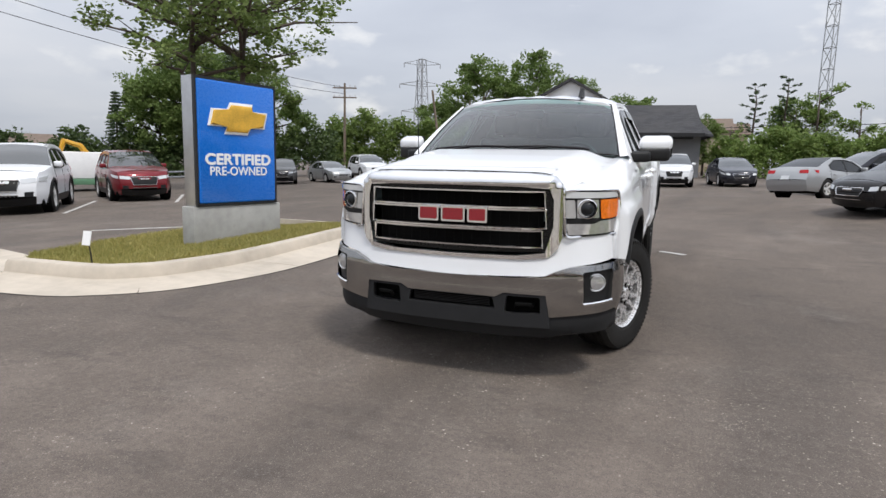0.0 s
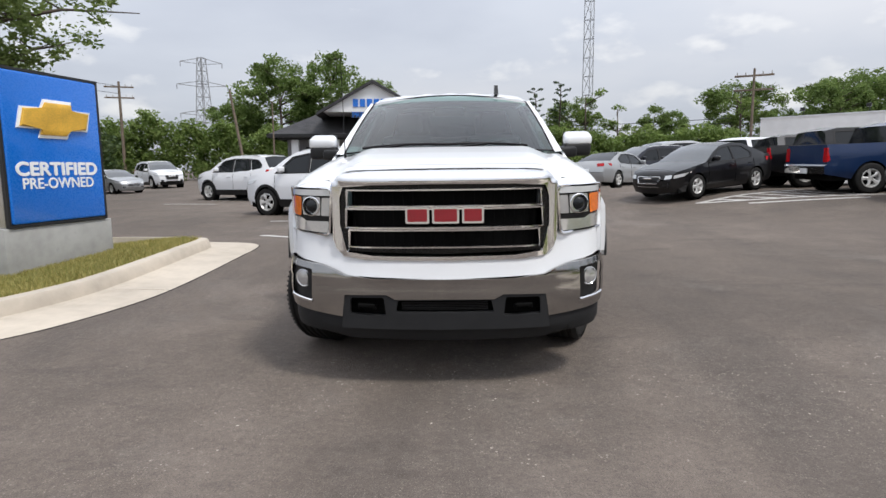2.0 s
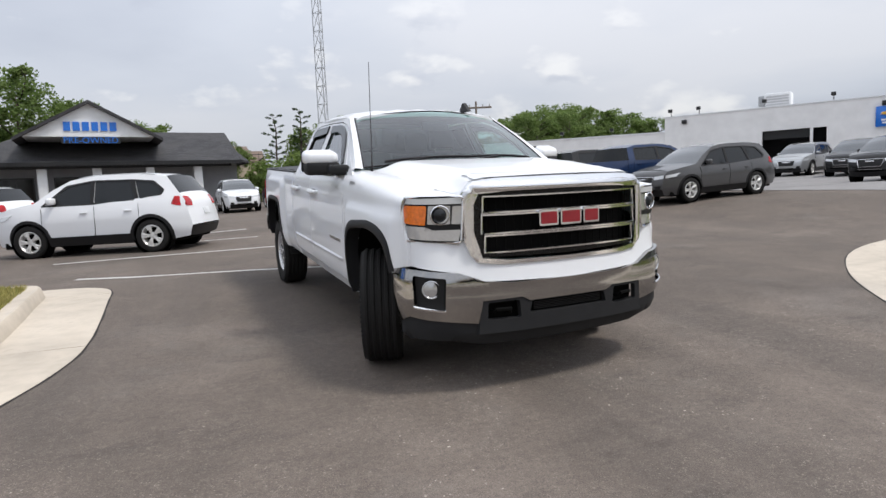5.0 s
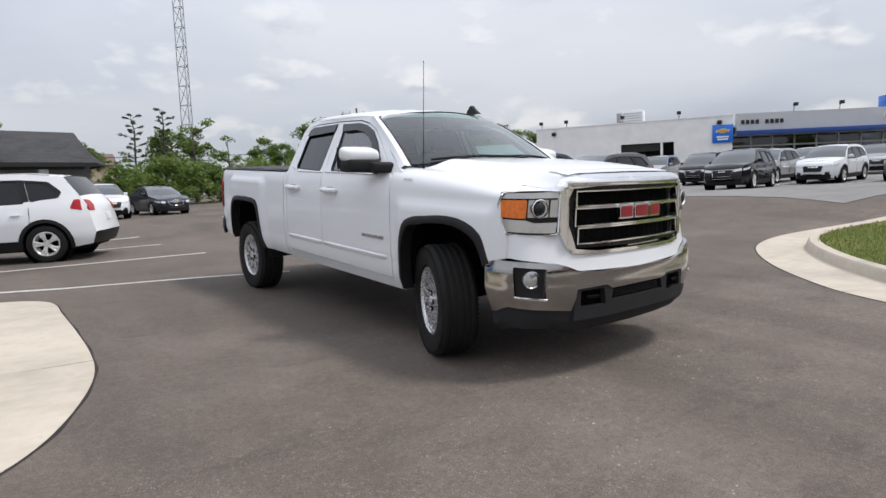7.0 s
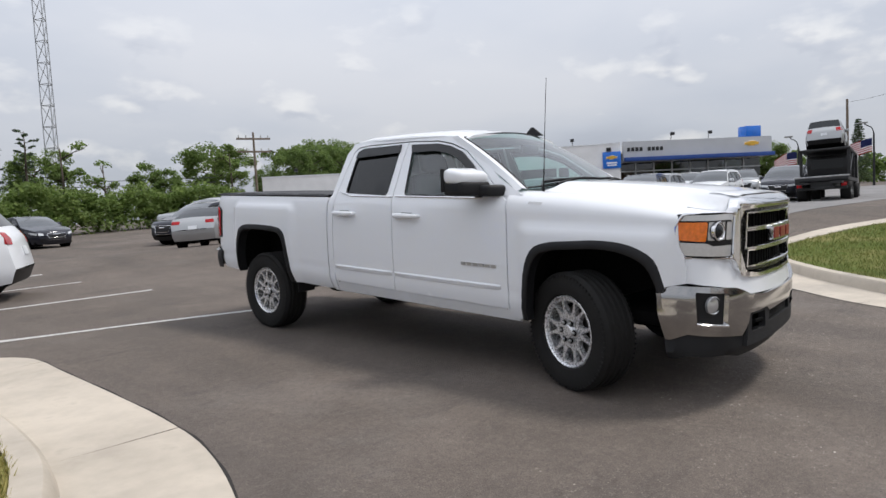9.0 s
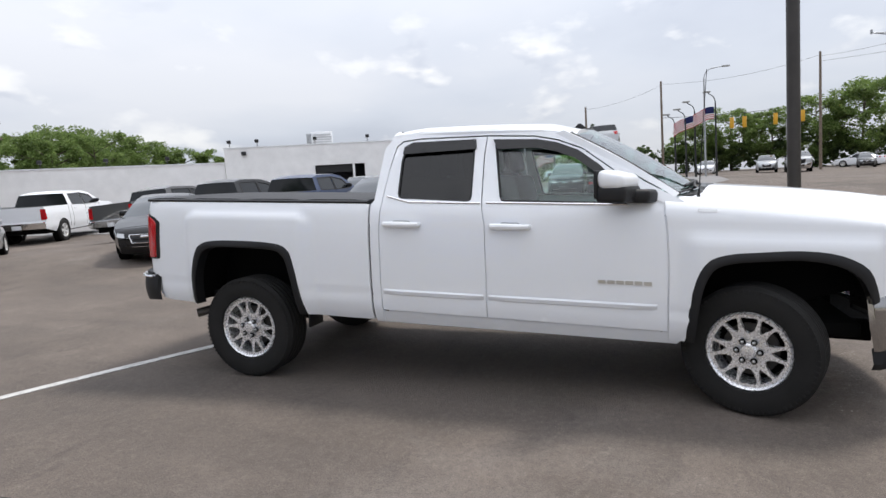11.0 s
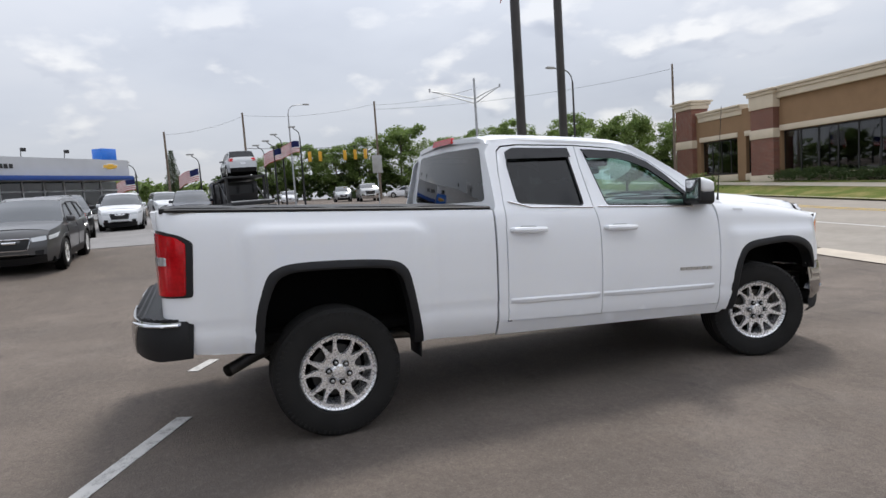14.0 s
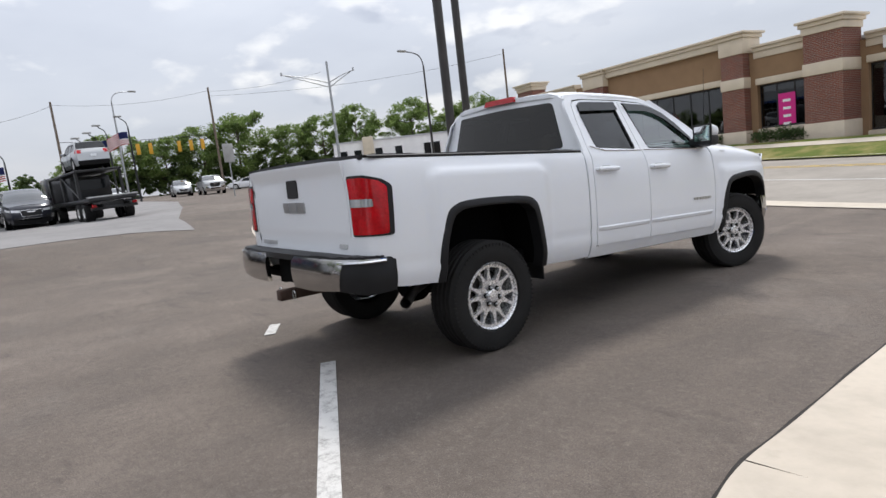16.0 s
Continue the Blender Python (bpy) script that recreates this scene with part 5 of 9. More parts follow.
for zt, zb_, hw_ in ((1.205, 1.112, 0.552), (1.098, 0.990, 0.559), (0.976, 0.878, 0.543)):
    bm = bmesh.new()
    loop = []
    n = 14
    for z, order in ((zt, 1), (zb_, -1)):
        for i in range(n + 1):
            s = (-hw_ + 2 * hw_ * i / n) * order
            loop.append(wrap(nose_at, 0.022)(s, z))
    tube(bm, loop + loop[:1], 0.0085, 6, False)
    part("grille_bar", bm, M_CHROME, HERO, "chrome grille slot surround")
    for i in range(-9, 10):
        bm = bmesh.new()
        s = i * 0.058
        if abs(s) < hw_ - 0.02:
            p, q = wrap(nose_at, -0.015)(s, zt - 0.004), wrap(nose_at, -0.015)(s, zb_ + 0.004)
            tube(bm, [p, q], 0.0035, 4)
            part("grille_rib", bm, M_DARK, HERO)
M_BADGE = plain("red_badge", (0.24, 0.008, 0.016), 0.35, coat=0.4)
for a, b in ((-0.212, -0.078), (-0.062, 0.088), (0.104, 0.226)):
    bm = bmesh.new()
    panel(bm, rounded([(a, 1.018), (b, 1.018), (b, 1.112), (a, 1.112)], 0.012), wrap(nose_at, 0.050), 0.05, back=(0, 0.03, 0))
    c = part("badge_block", bm, M_CHROME, HERO, "chrome edged badge block")
    bm = bmesh.new()
    panel(bm, rounded([(a + 0.012, 1.030), (b - 0.012, 1.030), (b - 0.012, 1.100), (a + 0.012, 1.100)], 0.008), wrap(nose_at, 0.054), 0.05, back=(0, 0.01, 0))
    part("badge_inlay", bm, M_BADGE, c, "dark red badge inlay")

# white brow that closes the corner between lamp, fender and hood
for sg in (-1, 1):
    bm = bmesh.new()
    rows = []
    edge = [(0.600, -1.008), (0.648, -0.95), (0.690, -0.80), (0.712, -0.72)]
    for i in range(17):
        t = i / 16
        lo = Vector(wrap(nose_at, 0.012 - 0.016 * smooth((t - 0.55) / 0.4))(sg * (0.610 + (1.090 - 0.610) * t), 1.213 - 0.045 * smooth((t - 0.6) / 0.4)))
        if t < 0.6:
            x = lerp_table([(0.0, 0.600), (0.2, 0.648), (0.45, 0.690), (0.6, 0.712)], t)
            y = lerp_table([(0.0, -1.008), (0.2, -0.95), (0.45, -0.80), (0.6, -0.70)], t)
            hi = Vector(B(sg * x, y, hood_z(x, y) - 0.004))
        else:
            hi = Vector(fender_skin(sg, -0.003)(-0.690, 1.40 - 0.19 * (t - 0.6) / 0.4))
        row = []
        for k in range(6):
            q = k / 5
            p = lo.lerp(hi, q)
            p.z += 0.35 * (hi.z - lo.z) * math.sin(math.pi * q) * 0.5
            row.append(bm.verts.new(p))
        rows.append(row)
    for p, q in zip(rows, rows[1:]):
        for k in range(5):
            bm.faces.new((p[k], p[k + 1], q[k + 1], q[k]))
    part("lamp_brow", bm, M_WHITE, HERO)

# headlights follow the nose curve round to the side
for sg in (-1, 1):
    def lamp(off):
        return lambda s, z: wrap(nose_at, off)(sg * s, z)
    s0, s1 = 0.660, 1.108
    out = rounded([(s0, 1.212), (s1 - 0.075, 1.206), (s1 - 0.014, 1.140), (s1 - 0.012, 1.02), (s1 - 0.06, 0.952), (s0 + 0.02, 0.938)], 0.03)
    hl = sheet("headlight", out, lamp(0.004), M_TRIM, 0.05, back=(0, 0.04, 0), label="headlight with amber corner and projector lens")
    sheet("lamp_corner", [(0.98, 0.945), (0.98, 1.190), (1.110, 1.165), (1.130, 0.945)], lamp(-0.006), M_WHITE, 0.04, back=(0, 0.02, 0))
    bm = bmesh.new()
    pts = [lamp(0.016)(a, b) for a, b in out]
    tube(bm, pts + pts[:1], 0.008, 5, False)
    part("lamp_bezel", bm, M_CHROME, hl)
    sheet("amber_lens", rounded([(0.874, 1.158), (s1 - 0.055, 1.156), (s1 - 0.028, 1.125), (s1 - 0.026, 1.052), (0.884, 1.044)], 0.012), lamp(0.012), M_AMBER, 0.05, parent=hl, label="amber corner lamp", back=(0, 0.01, 0))
    sheet("lamp_strip", rounded([(s0 + 0.012, 1.205), (s1 - 0.095, 1.198), (s1 - 0.055, 1.166), (s0 + 0.012, 1.168)], 0.006), lamp(0.014), M_CLEAR, 0.06, parent=hl)
    sheet("lamp_chrome", rounded([(s0 + 0.02, 1.018), (0.84, 1.016), (0.88, 1.034), (s1 - 0.02, 1.040), (s1 - 0.02, 1.015), (s1 - 0.065, 0.964), (s0 + 0.035, 0.950)], 0.01), lamp(0.011), M_LAMP, 0.05, parent=hl, label="bright reflector strip")
    sheet("lamp_inner", rounded([(s0 + 0.012, 1.156), (0.725, 1.156), (0.735, 1.05), (s0 + 0.018, 1.05)], 0.008), lamp(0.011), M_LAMP, 0.05, parent=hl)
    sheet("lamp_reflector", rounded([(0.738, 1.158), (0.864, 1.158), (0.874, 1.05), (0.742, 1.05)], 0.008), lamp(0.008), M_LAMP, 0.05, parent=hl)
    cx_, cy_, way = nose_at(0.800)
    c = Vector(B(sg * cx_, cy_, 1.104))
    axis = Vector((sg * 0.25, -1.0, 0)).normalized()
    rot = axis.to_track_quat("-X", "Z").to_matrix().to_4x4()
    bm = bmesh.new()
    lathe(bm, [(0.060, 0.0), (0.058, -0.018), (0.053, -0.021), (0.048, -0.010), (0.044, 0.0)], 24, Matrix.Translation(c) @ rot)
    part("projector_ring", bm, M_CHROME, hl)
    bm = bmesh.new()
    lathe(bm, [(0.046, -0.004), (0.036, -0.018), (0.020, -0.027), (0.001, -0.030)], 24, Matrix.Translation(c) @ rot)
    part("projector_lens", bm, M_DARKGLASS, hl)
    # fog lamp pocket
    def bf(off):
        return lambda s, z: wrap(bump_at, off)(sg * s, z)
    box_ = rounded([(0.795, 0.740), (1.005, 0.752), (0.992, 0.562), (0.805, 0.545)], 0.015)
    fog = sheet("fog_pocket", box_, bf(-0.012), M_TRIM, 0.05, label="black fog lamp pocket")
    cx_, cy_, way = bump_at(0.885)
    c = Vector(B(sg * (cx_ - 0.004), cy_ + 0.012, 0.672))
    axis = Vector((sg * 0.45, -1.0, 0)).normalized()
    rot = axis.to_track_quat("-X", "Z").to_matrix().to_4x4()
    bm = bmesh.new()
    lathe(bm, [(0.056, 0.01), (0.055, -0.006), (0.050, -0.008), (0.046, -0.004), (0.030, -0.008), (0.001, -0.010)], 24, Matrix.Translation(c) @ rot)
    part("fog_lamp", bm, M_LAMP, fog, "round clear fog lamp")
    bm = bmesh.new()
    tube(bm, [bf(0.012)(0.802 + 0.192 * i / 6, 0.548 + 0.016 * i / 6) for i in range(7)], 0.009, 6)
    part("fog_lip", bm, M_CHROME, fog)

BE = bump_len
bump_half = [(0.0, 0.697), (0.40, 0.700), (0.575, 0.716), (0.635, 0.742), (0.72, 0.768), (0.95, 0.784), (1.12, 0.786), (BE, 0.780), (BE - 0.02, 0.60), (BE - 0.07, 0.455), (1.05, 0.500), (0.80, 0.482), (0.605, 0.462), (0.585, 0.600), (0.335, 0.606), (0.285, 0.578), (0.0, 0.580)]
fogs = [rounded([(k * 0.795, 0.740), (k * 1.005, 0.752), (k * 0.992, 0.562), (k * 0.805, 0.545)], 0.015) for k in (-1, 1)]


def bump_fn(s, z):
    belly = 0.026 * math.sin(math.pi * min(1, max(0, (z - 0.44) / 0.34)))
    return wrap(bump_at, belly - 0.014 + 0.010 * ramp_in(z, 0.675, 0.70))(s, z)


sheet("front_bumper", mirror_poly(bump_half), bump_fn, M_BUMPER, 0.035, fogs, back=(0, 0.03, 0), label="chrome front bumper")
ins = mirror_poly([(0.0, 0.585), (0.28, 0.585), (0.335, 0.612), (0.59, 0.606), (0.612, 0.40), (0.0, 0.40)])
tows = [rounded([(k * 0.352, 0.588), (k * 0.552, 0.584), (k * 0.556, 0.484), (k * 0.340, 0.480)], 0.014) for k in (-1, 1)]
slot = rounded([(-0.268, 0.572), (0.268, 0.572), (0.285, 0.502), (-0.285, 0.502)], 0.01)
sheet("bumper_insert", ins, wrap(bump_at, 0.006), M_BLACKPLASTIC, 0.05, tows + [slot], back=(0, 0.04, 0), label="black plastic bumper insert with tow hook openings")
# shade behind the insert's openings, put in as a near-black sheet
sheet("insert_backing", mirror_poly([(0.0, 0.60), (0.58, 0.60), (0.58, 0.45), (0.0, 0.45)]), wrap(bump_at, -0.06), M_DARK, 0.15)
bm = bmesh.new()
for i in range(5):
    z = 0.518 + 0.010 * i
    tube(bm, [wrap(bump_at, -0.01)(s * 0.05, z) for s in range(-5, 6)], 0.003, 4)
part("intake_slats", bm, M_TRIM, HERO)
for k in (-1, 1):
    bm = bmesh.new()
    tube(bm, [(k * 0.41, -0.935, 0.485), (k * 0.41, -1.00, 0.485), (k * 0.41, -1.015, 0.505), (k * 0.50, -0.995, 0.505), (k * 0.50, -0.975, 0.485), (k * 0.50, -0.915, 0.485)], 0.012, 6)
    part("tow_hook", bm, M_DARK, HERO, "black tow hook")
sheet("air_dam", mirror_poly([(0.0, 0.455), (0.58, 0.480), (0.80, 0.492), (1.05, 0.508), (BE - 0.07, 0.470), (BE - 0.10, 0.33), (1.05, 0.362), (0.75, 0.352), (0.58, 0.318), (0.0, 0.312)]), lambda s, z: wrap(bump_at, -0.018 - 0.05 * ramp_in(z, 0.42, 0.30) + 0.02 * math.exp(-((z - 0.372) / 0.012) ** 2))(s, z), M_BLACKPLASTIC, 0.05, back=(0, 0.04, 0), label="black plastic air dam")

# bed: cover, tailgate, lamps, rear bumper
sheet("bed_cover", mirror_poly([(0.0, 4.700), (0.905, 4.690), (0.925, 4.60), (0.925, 2.58), (0.0, 2.58)]), lambda x, y: B(x, y, 1.300 + 0.016 * (1 - (x / 0.925) ** 2) + (0.006 if abs((y - 2.6) % 0.52 - 0.26) < 0.2 else 0.0)), M_TRIM, 0.09, back=(0, 0, -0.03), label="soft black folding bed cover")
for sg in (-1, 1):
    bm = bmesh.new()
    rows = []
    for i in range(24):
        y = 2.55 + (4.66 - 2.55) * i / 23
        rows.append([bm.verts.new(B(sg * x, y, z)) for x, z in ((0.955, 1.278), (0.958, 1.292), (0.94, 1.300), (0.90, 1.302))])
    for p, q in zip(rows, rows[1:]):
        for k in range(3):
            bm.faces.new((p[k], p[k + 1], q[k + 1], q[k]))
    part("bed_rail_cap", bm, M_TRIM, HERO)
gate = mirror_poly([(0.0, 1.286), (0.60, 1.284), (0.752, 1.278), (0.757, 0.672), (0.0, 0.672)])


def gate_fn(x, z):
    y = 4.716 + 0.012 * (1 - (x / 0.76) ** 2)
    y += 0.028 * ramp_in(z, 1.20, 1.255) - 0.010 * ramp_in(z, 0.80, 0.775) + 0.010 * ramp_in(z, 0.775, 0.70)
    return B(x, y, z)


GATE = sheet("tailgate", gate, gate_fn, M_WHITE, 0.045, back=(0, -0.04, 0), label="white tailgate with a dark handle")
sheet("gate_handle", rounded([(-0.085, 1.060), (0.085, 1.060), (0.085, 1.190), (-0.085, 1.190)], 0.015), lambda x, z: (x, gate_fn(x, z)[1] + 0.008, gate_fn(x, z)[2]), M_TRIM, 0.05, back=(0, -0.02, 0), parent=GATE, label="black tailgate handle")
for a, b in ((-0.17, -0.065), (-0.05, 0.065), (0.08, 0.17)):
    sheet("gate_badge", rounded([(a, 0.955), (b, 0.955), (b, 1.030), (a, 1.030)], 0.01), lambda x, z: (x, gate_fn(x, z)[1] + 0.012, gate_fn(x, z)[2]), M_STEEL, 0.06, back=(0, -0.02, 0), parent=GATE, label="grey metal badge block")
sheet("gate_script", [(0.40, 0.712), (0.68, 0.712), (0.68, 0.742), (0.40, 0.742)], lambda x, z: (x, gate_fn(x, z)[1] + 0.006, gate_fn(x, z)[2]), M_STEEL, 0.06, back=(0, -0.01, 0), parent=GATE, label="small badge bar")
sheet("gate_script", [(-0.70, 0.720), (-0.60, 0.720), (-0.60, 0.748), (-0.70, 0.748)], lambda x, z: (x, gate_fn(x, z)[1] + 0.006, gate_fn(x, z)[2]), M_STEEL, 0.06, back=(0, -0.01, 0), parent=GATE, label="small badge bar")
for sg in (-1, 1):
    ul = U_END - 0.012
    out = rounded([(4.548, 0.806), (4.530, 1.112), (4.595, 1.152), (4.70, 1.178), (ul, 1.178), (ul, 0.800)], 0.02)
    tl = sheet("tail_light", out, bed_skin(sg, 0.006), M_TRIM, 0.04, back=(-sg * 0.02, -0.02, 0), label="red tail light in a black bezel")
    sheet("red_lens", rounded([(4.585, 0.818), (4.570, 1.106), (4.622, 1.142), (4.71, 1.162), (ul - 0.014, 1.162), (ul - 0.014, 0.812)], 0.015), bed_skin(sg, 0.014), M_TAIL, 0.04, back=(-sg * 0.01, -0.01, 0), parent=tl)
    sheet("reversing_lens", rounded([(4.665, 0.985), (4.665, 1.032), (ul - 0.016, 1.034), (ul - 0.016, 0.983)], 0.008), bed_skin(sg, 0.018), M_LAMP, 0.04, parent=tl, label="clear reversing lamp")
rb_at, rb_len = arc_plan([(0.0, 4.895), (0.45, 4.890), (0.70, 4.872), (0.85, 4.835), (0.945, 4.760), (0.990, 4.640), (0.995, 4.48)])


def rb(off=0.0):
    def fn(s, z):
        x, y, way = rb_at(abs(s))
        belly = 0.02 * math.sin(math.pi * min(1, max(0, (z - 0.44) / 0.24)))
        return B(math.copysign(x + abs(way.x) * (off + belly), s) if s else 0.0, y + abs(way.y) * (off + belly), z)
    return fn


for sg in (-1, 1):
    half = [(sg * 0.225, 0.640), (sg * 0.26, 0.672), (sg * 0.90, 0.672), (sg * 1.10, 0.668), (sg * 1.10, 0.650), (sg * 0.84, 0.640), (sg * 0.80, 0.475), (sg * 0.50, 0.452), (sg * 0.225, 0.455)]
    sheet("rear_bumper", half, rb(0.0), M_BUMPER, 0.05, back=(0, -0.03, 0), label="chrome rear bumper half")
    sheet("bumper_cap", [(sg * 0.835, 0.642), (sg * 1.10, 0.652), (sg * 1.10, 0.672), (sg * (rb_len - 0.10), 0.672), (sg * (rb_len - 0.115), 0.458), (sg * 1.0, 0.445), (sg * 0.80, 0.470)], rb(-0.006), M_TRIM, 0.05, back=(0, -0.03, 0), label="black bumper end cap")
for sg in (-1, 1):
    bm = bmesh.new()
    tube(bm, [rb(0.006)(sg * (0.80 + (rb_len - 0.95) * i / 9), 0.650 + 0.004 * i / 9) for i in range(10)], 0.010, 6)
    part("bumper_lip", bm, M_CHROME, HERO, "chrome lip along the bumper end")
sheet("step_pad", mirror_poly([(0.0, 4.885), (0.45, 4.880), (0.70, 4.862), (0.85, 4.825), (0.94, 4.75), (0.98, 4.66), (0.98, 4.60), (0.93, 4.68), (0.75, 4.72), (0.0, 4.725)]), lambda x, y: B(x, y, 0.684 + 0.005 * math.sin(y * 190)), M_TRIM, 0.016, back=(0, 0, -0.04), label="ribbed black bumper step")
# shade of the plate notch, drawn as a flat near-black sheet
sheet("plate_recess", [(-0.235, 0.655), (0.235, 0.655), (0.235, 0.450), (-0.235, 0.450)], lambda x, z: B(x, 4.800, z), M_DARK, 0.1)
bm = bmesh.new()
box(bm, -0.04, 0.04, 4.40, 4.835, 0.50, 0.575, 0.008)
part("hitch_receiver", bm, plain("rusty_steel", (0.06, 0.035, 0.025), 0.8, 0.3, vary=0.4), HERO, "rusty hitch receiver")
for x in (-0.11, 0.12):
    bm = bmesh.new()
    tube(bm, [(x + 0.022 * math.cos(a), 4.765, 0.545 + 0.030 * math.sin(a)) for a in [i * 0.524 for i in range(13)]], 0.005, 5, False)
    part("chain_loop", bm, M_STEEL, HERO)
# mirrors
for sg in (-1, 1):
    bm = bmesh.new()
    box(bm, 0.955, 1.205, 0.730, 0.890, 1.380, 1.500, 0.045, 4)
    for v in bm.verts:
        v.co.z += 0.03 * (v.co.y - 0.805) / 0.08 * 0.3
        if v.co.y < 0.785:
            v.co.z -= 0.012 * (v.co.z - 1.44) / 0.07
        v.co.y += 0.42 * (v.co.x - 0.955) - 0.075
        v.co.x *= sg
        v.co.z += RAKE * v.co.y
    mc = part("mirror_cap", bm, M_WHITE, HERO, "white door mirror with a black base")
    bm = bmesh.new()
    box(bm, 0.950, 1.192, 0.725, 0.900, 1.303, 1.413, 0.03, 3)
    box(bm, 0.90, 1.05, 0.645, 0.90, 1.300, 1.385, 0.025, 3)
    for v in bm.verts:
        v.co.y += 0.42 * (v.co.x - 0.955) - 0.075
        v.co.x *= sg
        v.co.z += RAKE * v.co.y
    part("mirror_base", bm, M_TRIM, mc)
    bm = bmesh.new()
    box(bm, 0.962, 1.203, 0.880, 0.899, 1.330, 1.500, 0.006, 2)
    for v in bm.verts:
        v.co.y += 0.42 * (v.co.x - 0.955) - 0.075
        v.co.x *= sg
        v.co.z += RAKE * v.co.y
    part("mirror_rim", bm, M_TRIM, mc)
    bm = bmesh.new()
    box(bm, 0.985, 1.185, 0.894, 0.903, 1.345, 1.488, 0.002, 1)
    for v in bm.verts:
        v.co.y += 0.42 * (v.co.x - 0.955) - 0.075
        v.co.x *= sg
        v.co.z += RAKE * v.co.y
    part("mirror_glass", bm, M_CHROME, mc)
# antennas, wipers, badges
bm = bmesh.new()
tube(bm, [B(-0.80, 0.31, 1.33), B(-0.80, 0.305, 1.40), B(-0.80, 0.29, 1.75), B(-0.80, 0.27, 2.12)], [0.012, 0.004, 0.0026, 0.002], 6)
part("mast_antenna", bm, M_TRIM, HERO, "thin black mast antenna")
bm = bmesh.new()
panel(bm, [(0.0, 0.0), (0.17, 0.0), (0.165, 0.03), (0.12, 0.075), (0.10, 0.078), (0.03, 0.02)], lambda u, v: (0.0, u, v), 0.03)
r = bmesh.ops.extrude_face_region(bm, geom=bm.faces[:])
for g in r["geom"]:
    if isinstance(g, bmesh.types.BMVert):
        g.co.x += 0.028
bmesh.ops.transform(bm, matrix=Matrix.Translation(B(0.40, 1.04, 1.835)) @ Matrix.Scale(1.1, 4), verts=bm.verts)
part("roof_antenna", bm, M_TRIM, HERO, "black shark fin antenna")
for x0, x1 in ((-0.68, -0.02), (-0.02, 0.62)):
    bm = bmesh.new()
    tube(bm, [shield(x0 + (x1 - x0) * i / 8, 0.05 + 0.015 * math.sin(i / 8 * 3)) for i in range(9)], 0.011, 5)
    tube(bm, [shield(x0 + 0.1, 0.01), shield((x0 + x1) / 2, 0.06)], 0.012, 5)
    for v in bm.verts:
        v.co += Vector((0, -0.012, 0.014))
    part("wiper", bm, M_TRIM, HERO, "black wiper blade")
for sg in (-1, 1):
    for i in range(6):
        a = 0.592 + 0.056 * i
        sheet("door_script", [(a, 0.782), (a + 0.046, 0.782), (a + 0.046, 0.806), (a, 0.806)], skin(sg, 0.006), M_STEEL, 0.05, back=(-sg * 0.006, 0, 0), label="small grey badge bar")
    sheet("fender_badge", rounded([(0.22, 1.238), (0.33, 1.238), (0.325, 1.256), (0.215, 1.256)], 0.006), fender_skin(sg, 0.006), M_STEEL, 0.05, label="small chrome badge bar")
sheet("fuel_flap", rounded([(2.72, 0.98), (2.90, 0.98), (2.90, 1.14), (2.72, 1.14)], 0.03), bed_skin(1, 0.003), M_WHITE, 0.06)

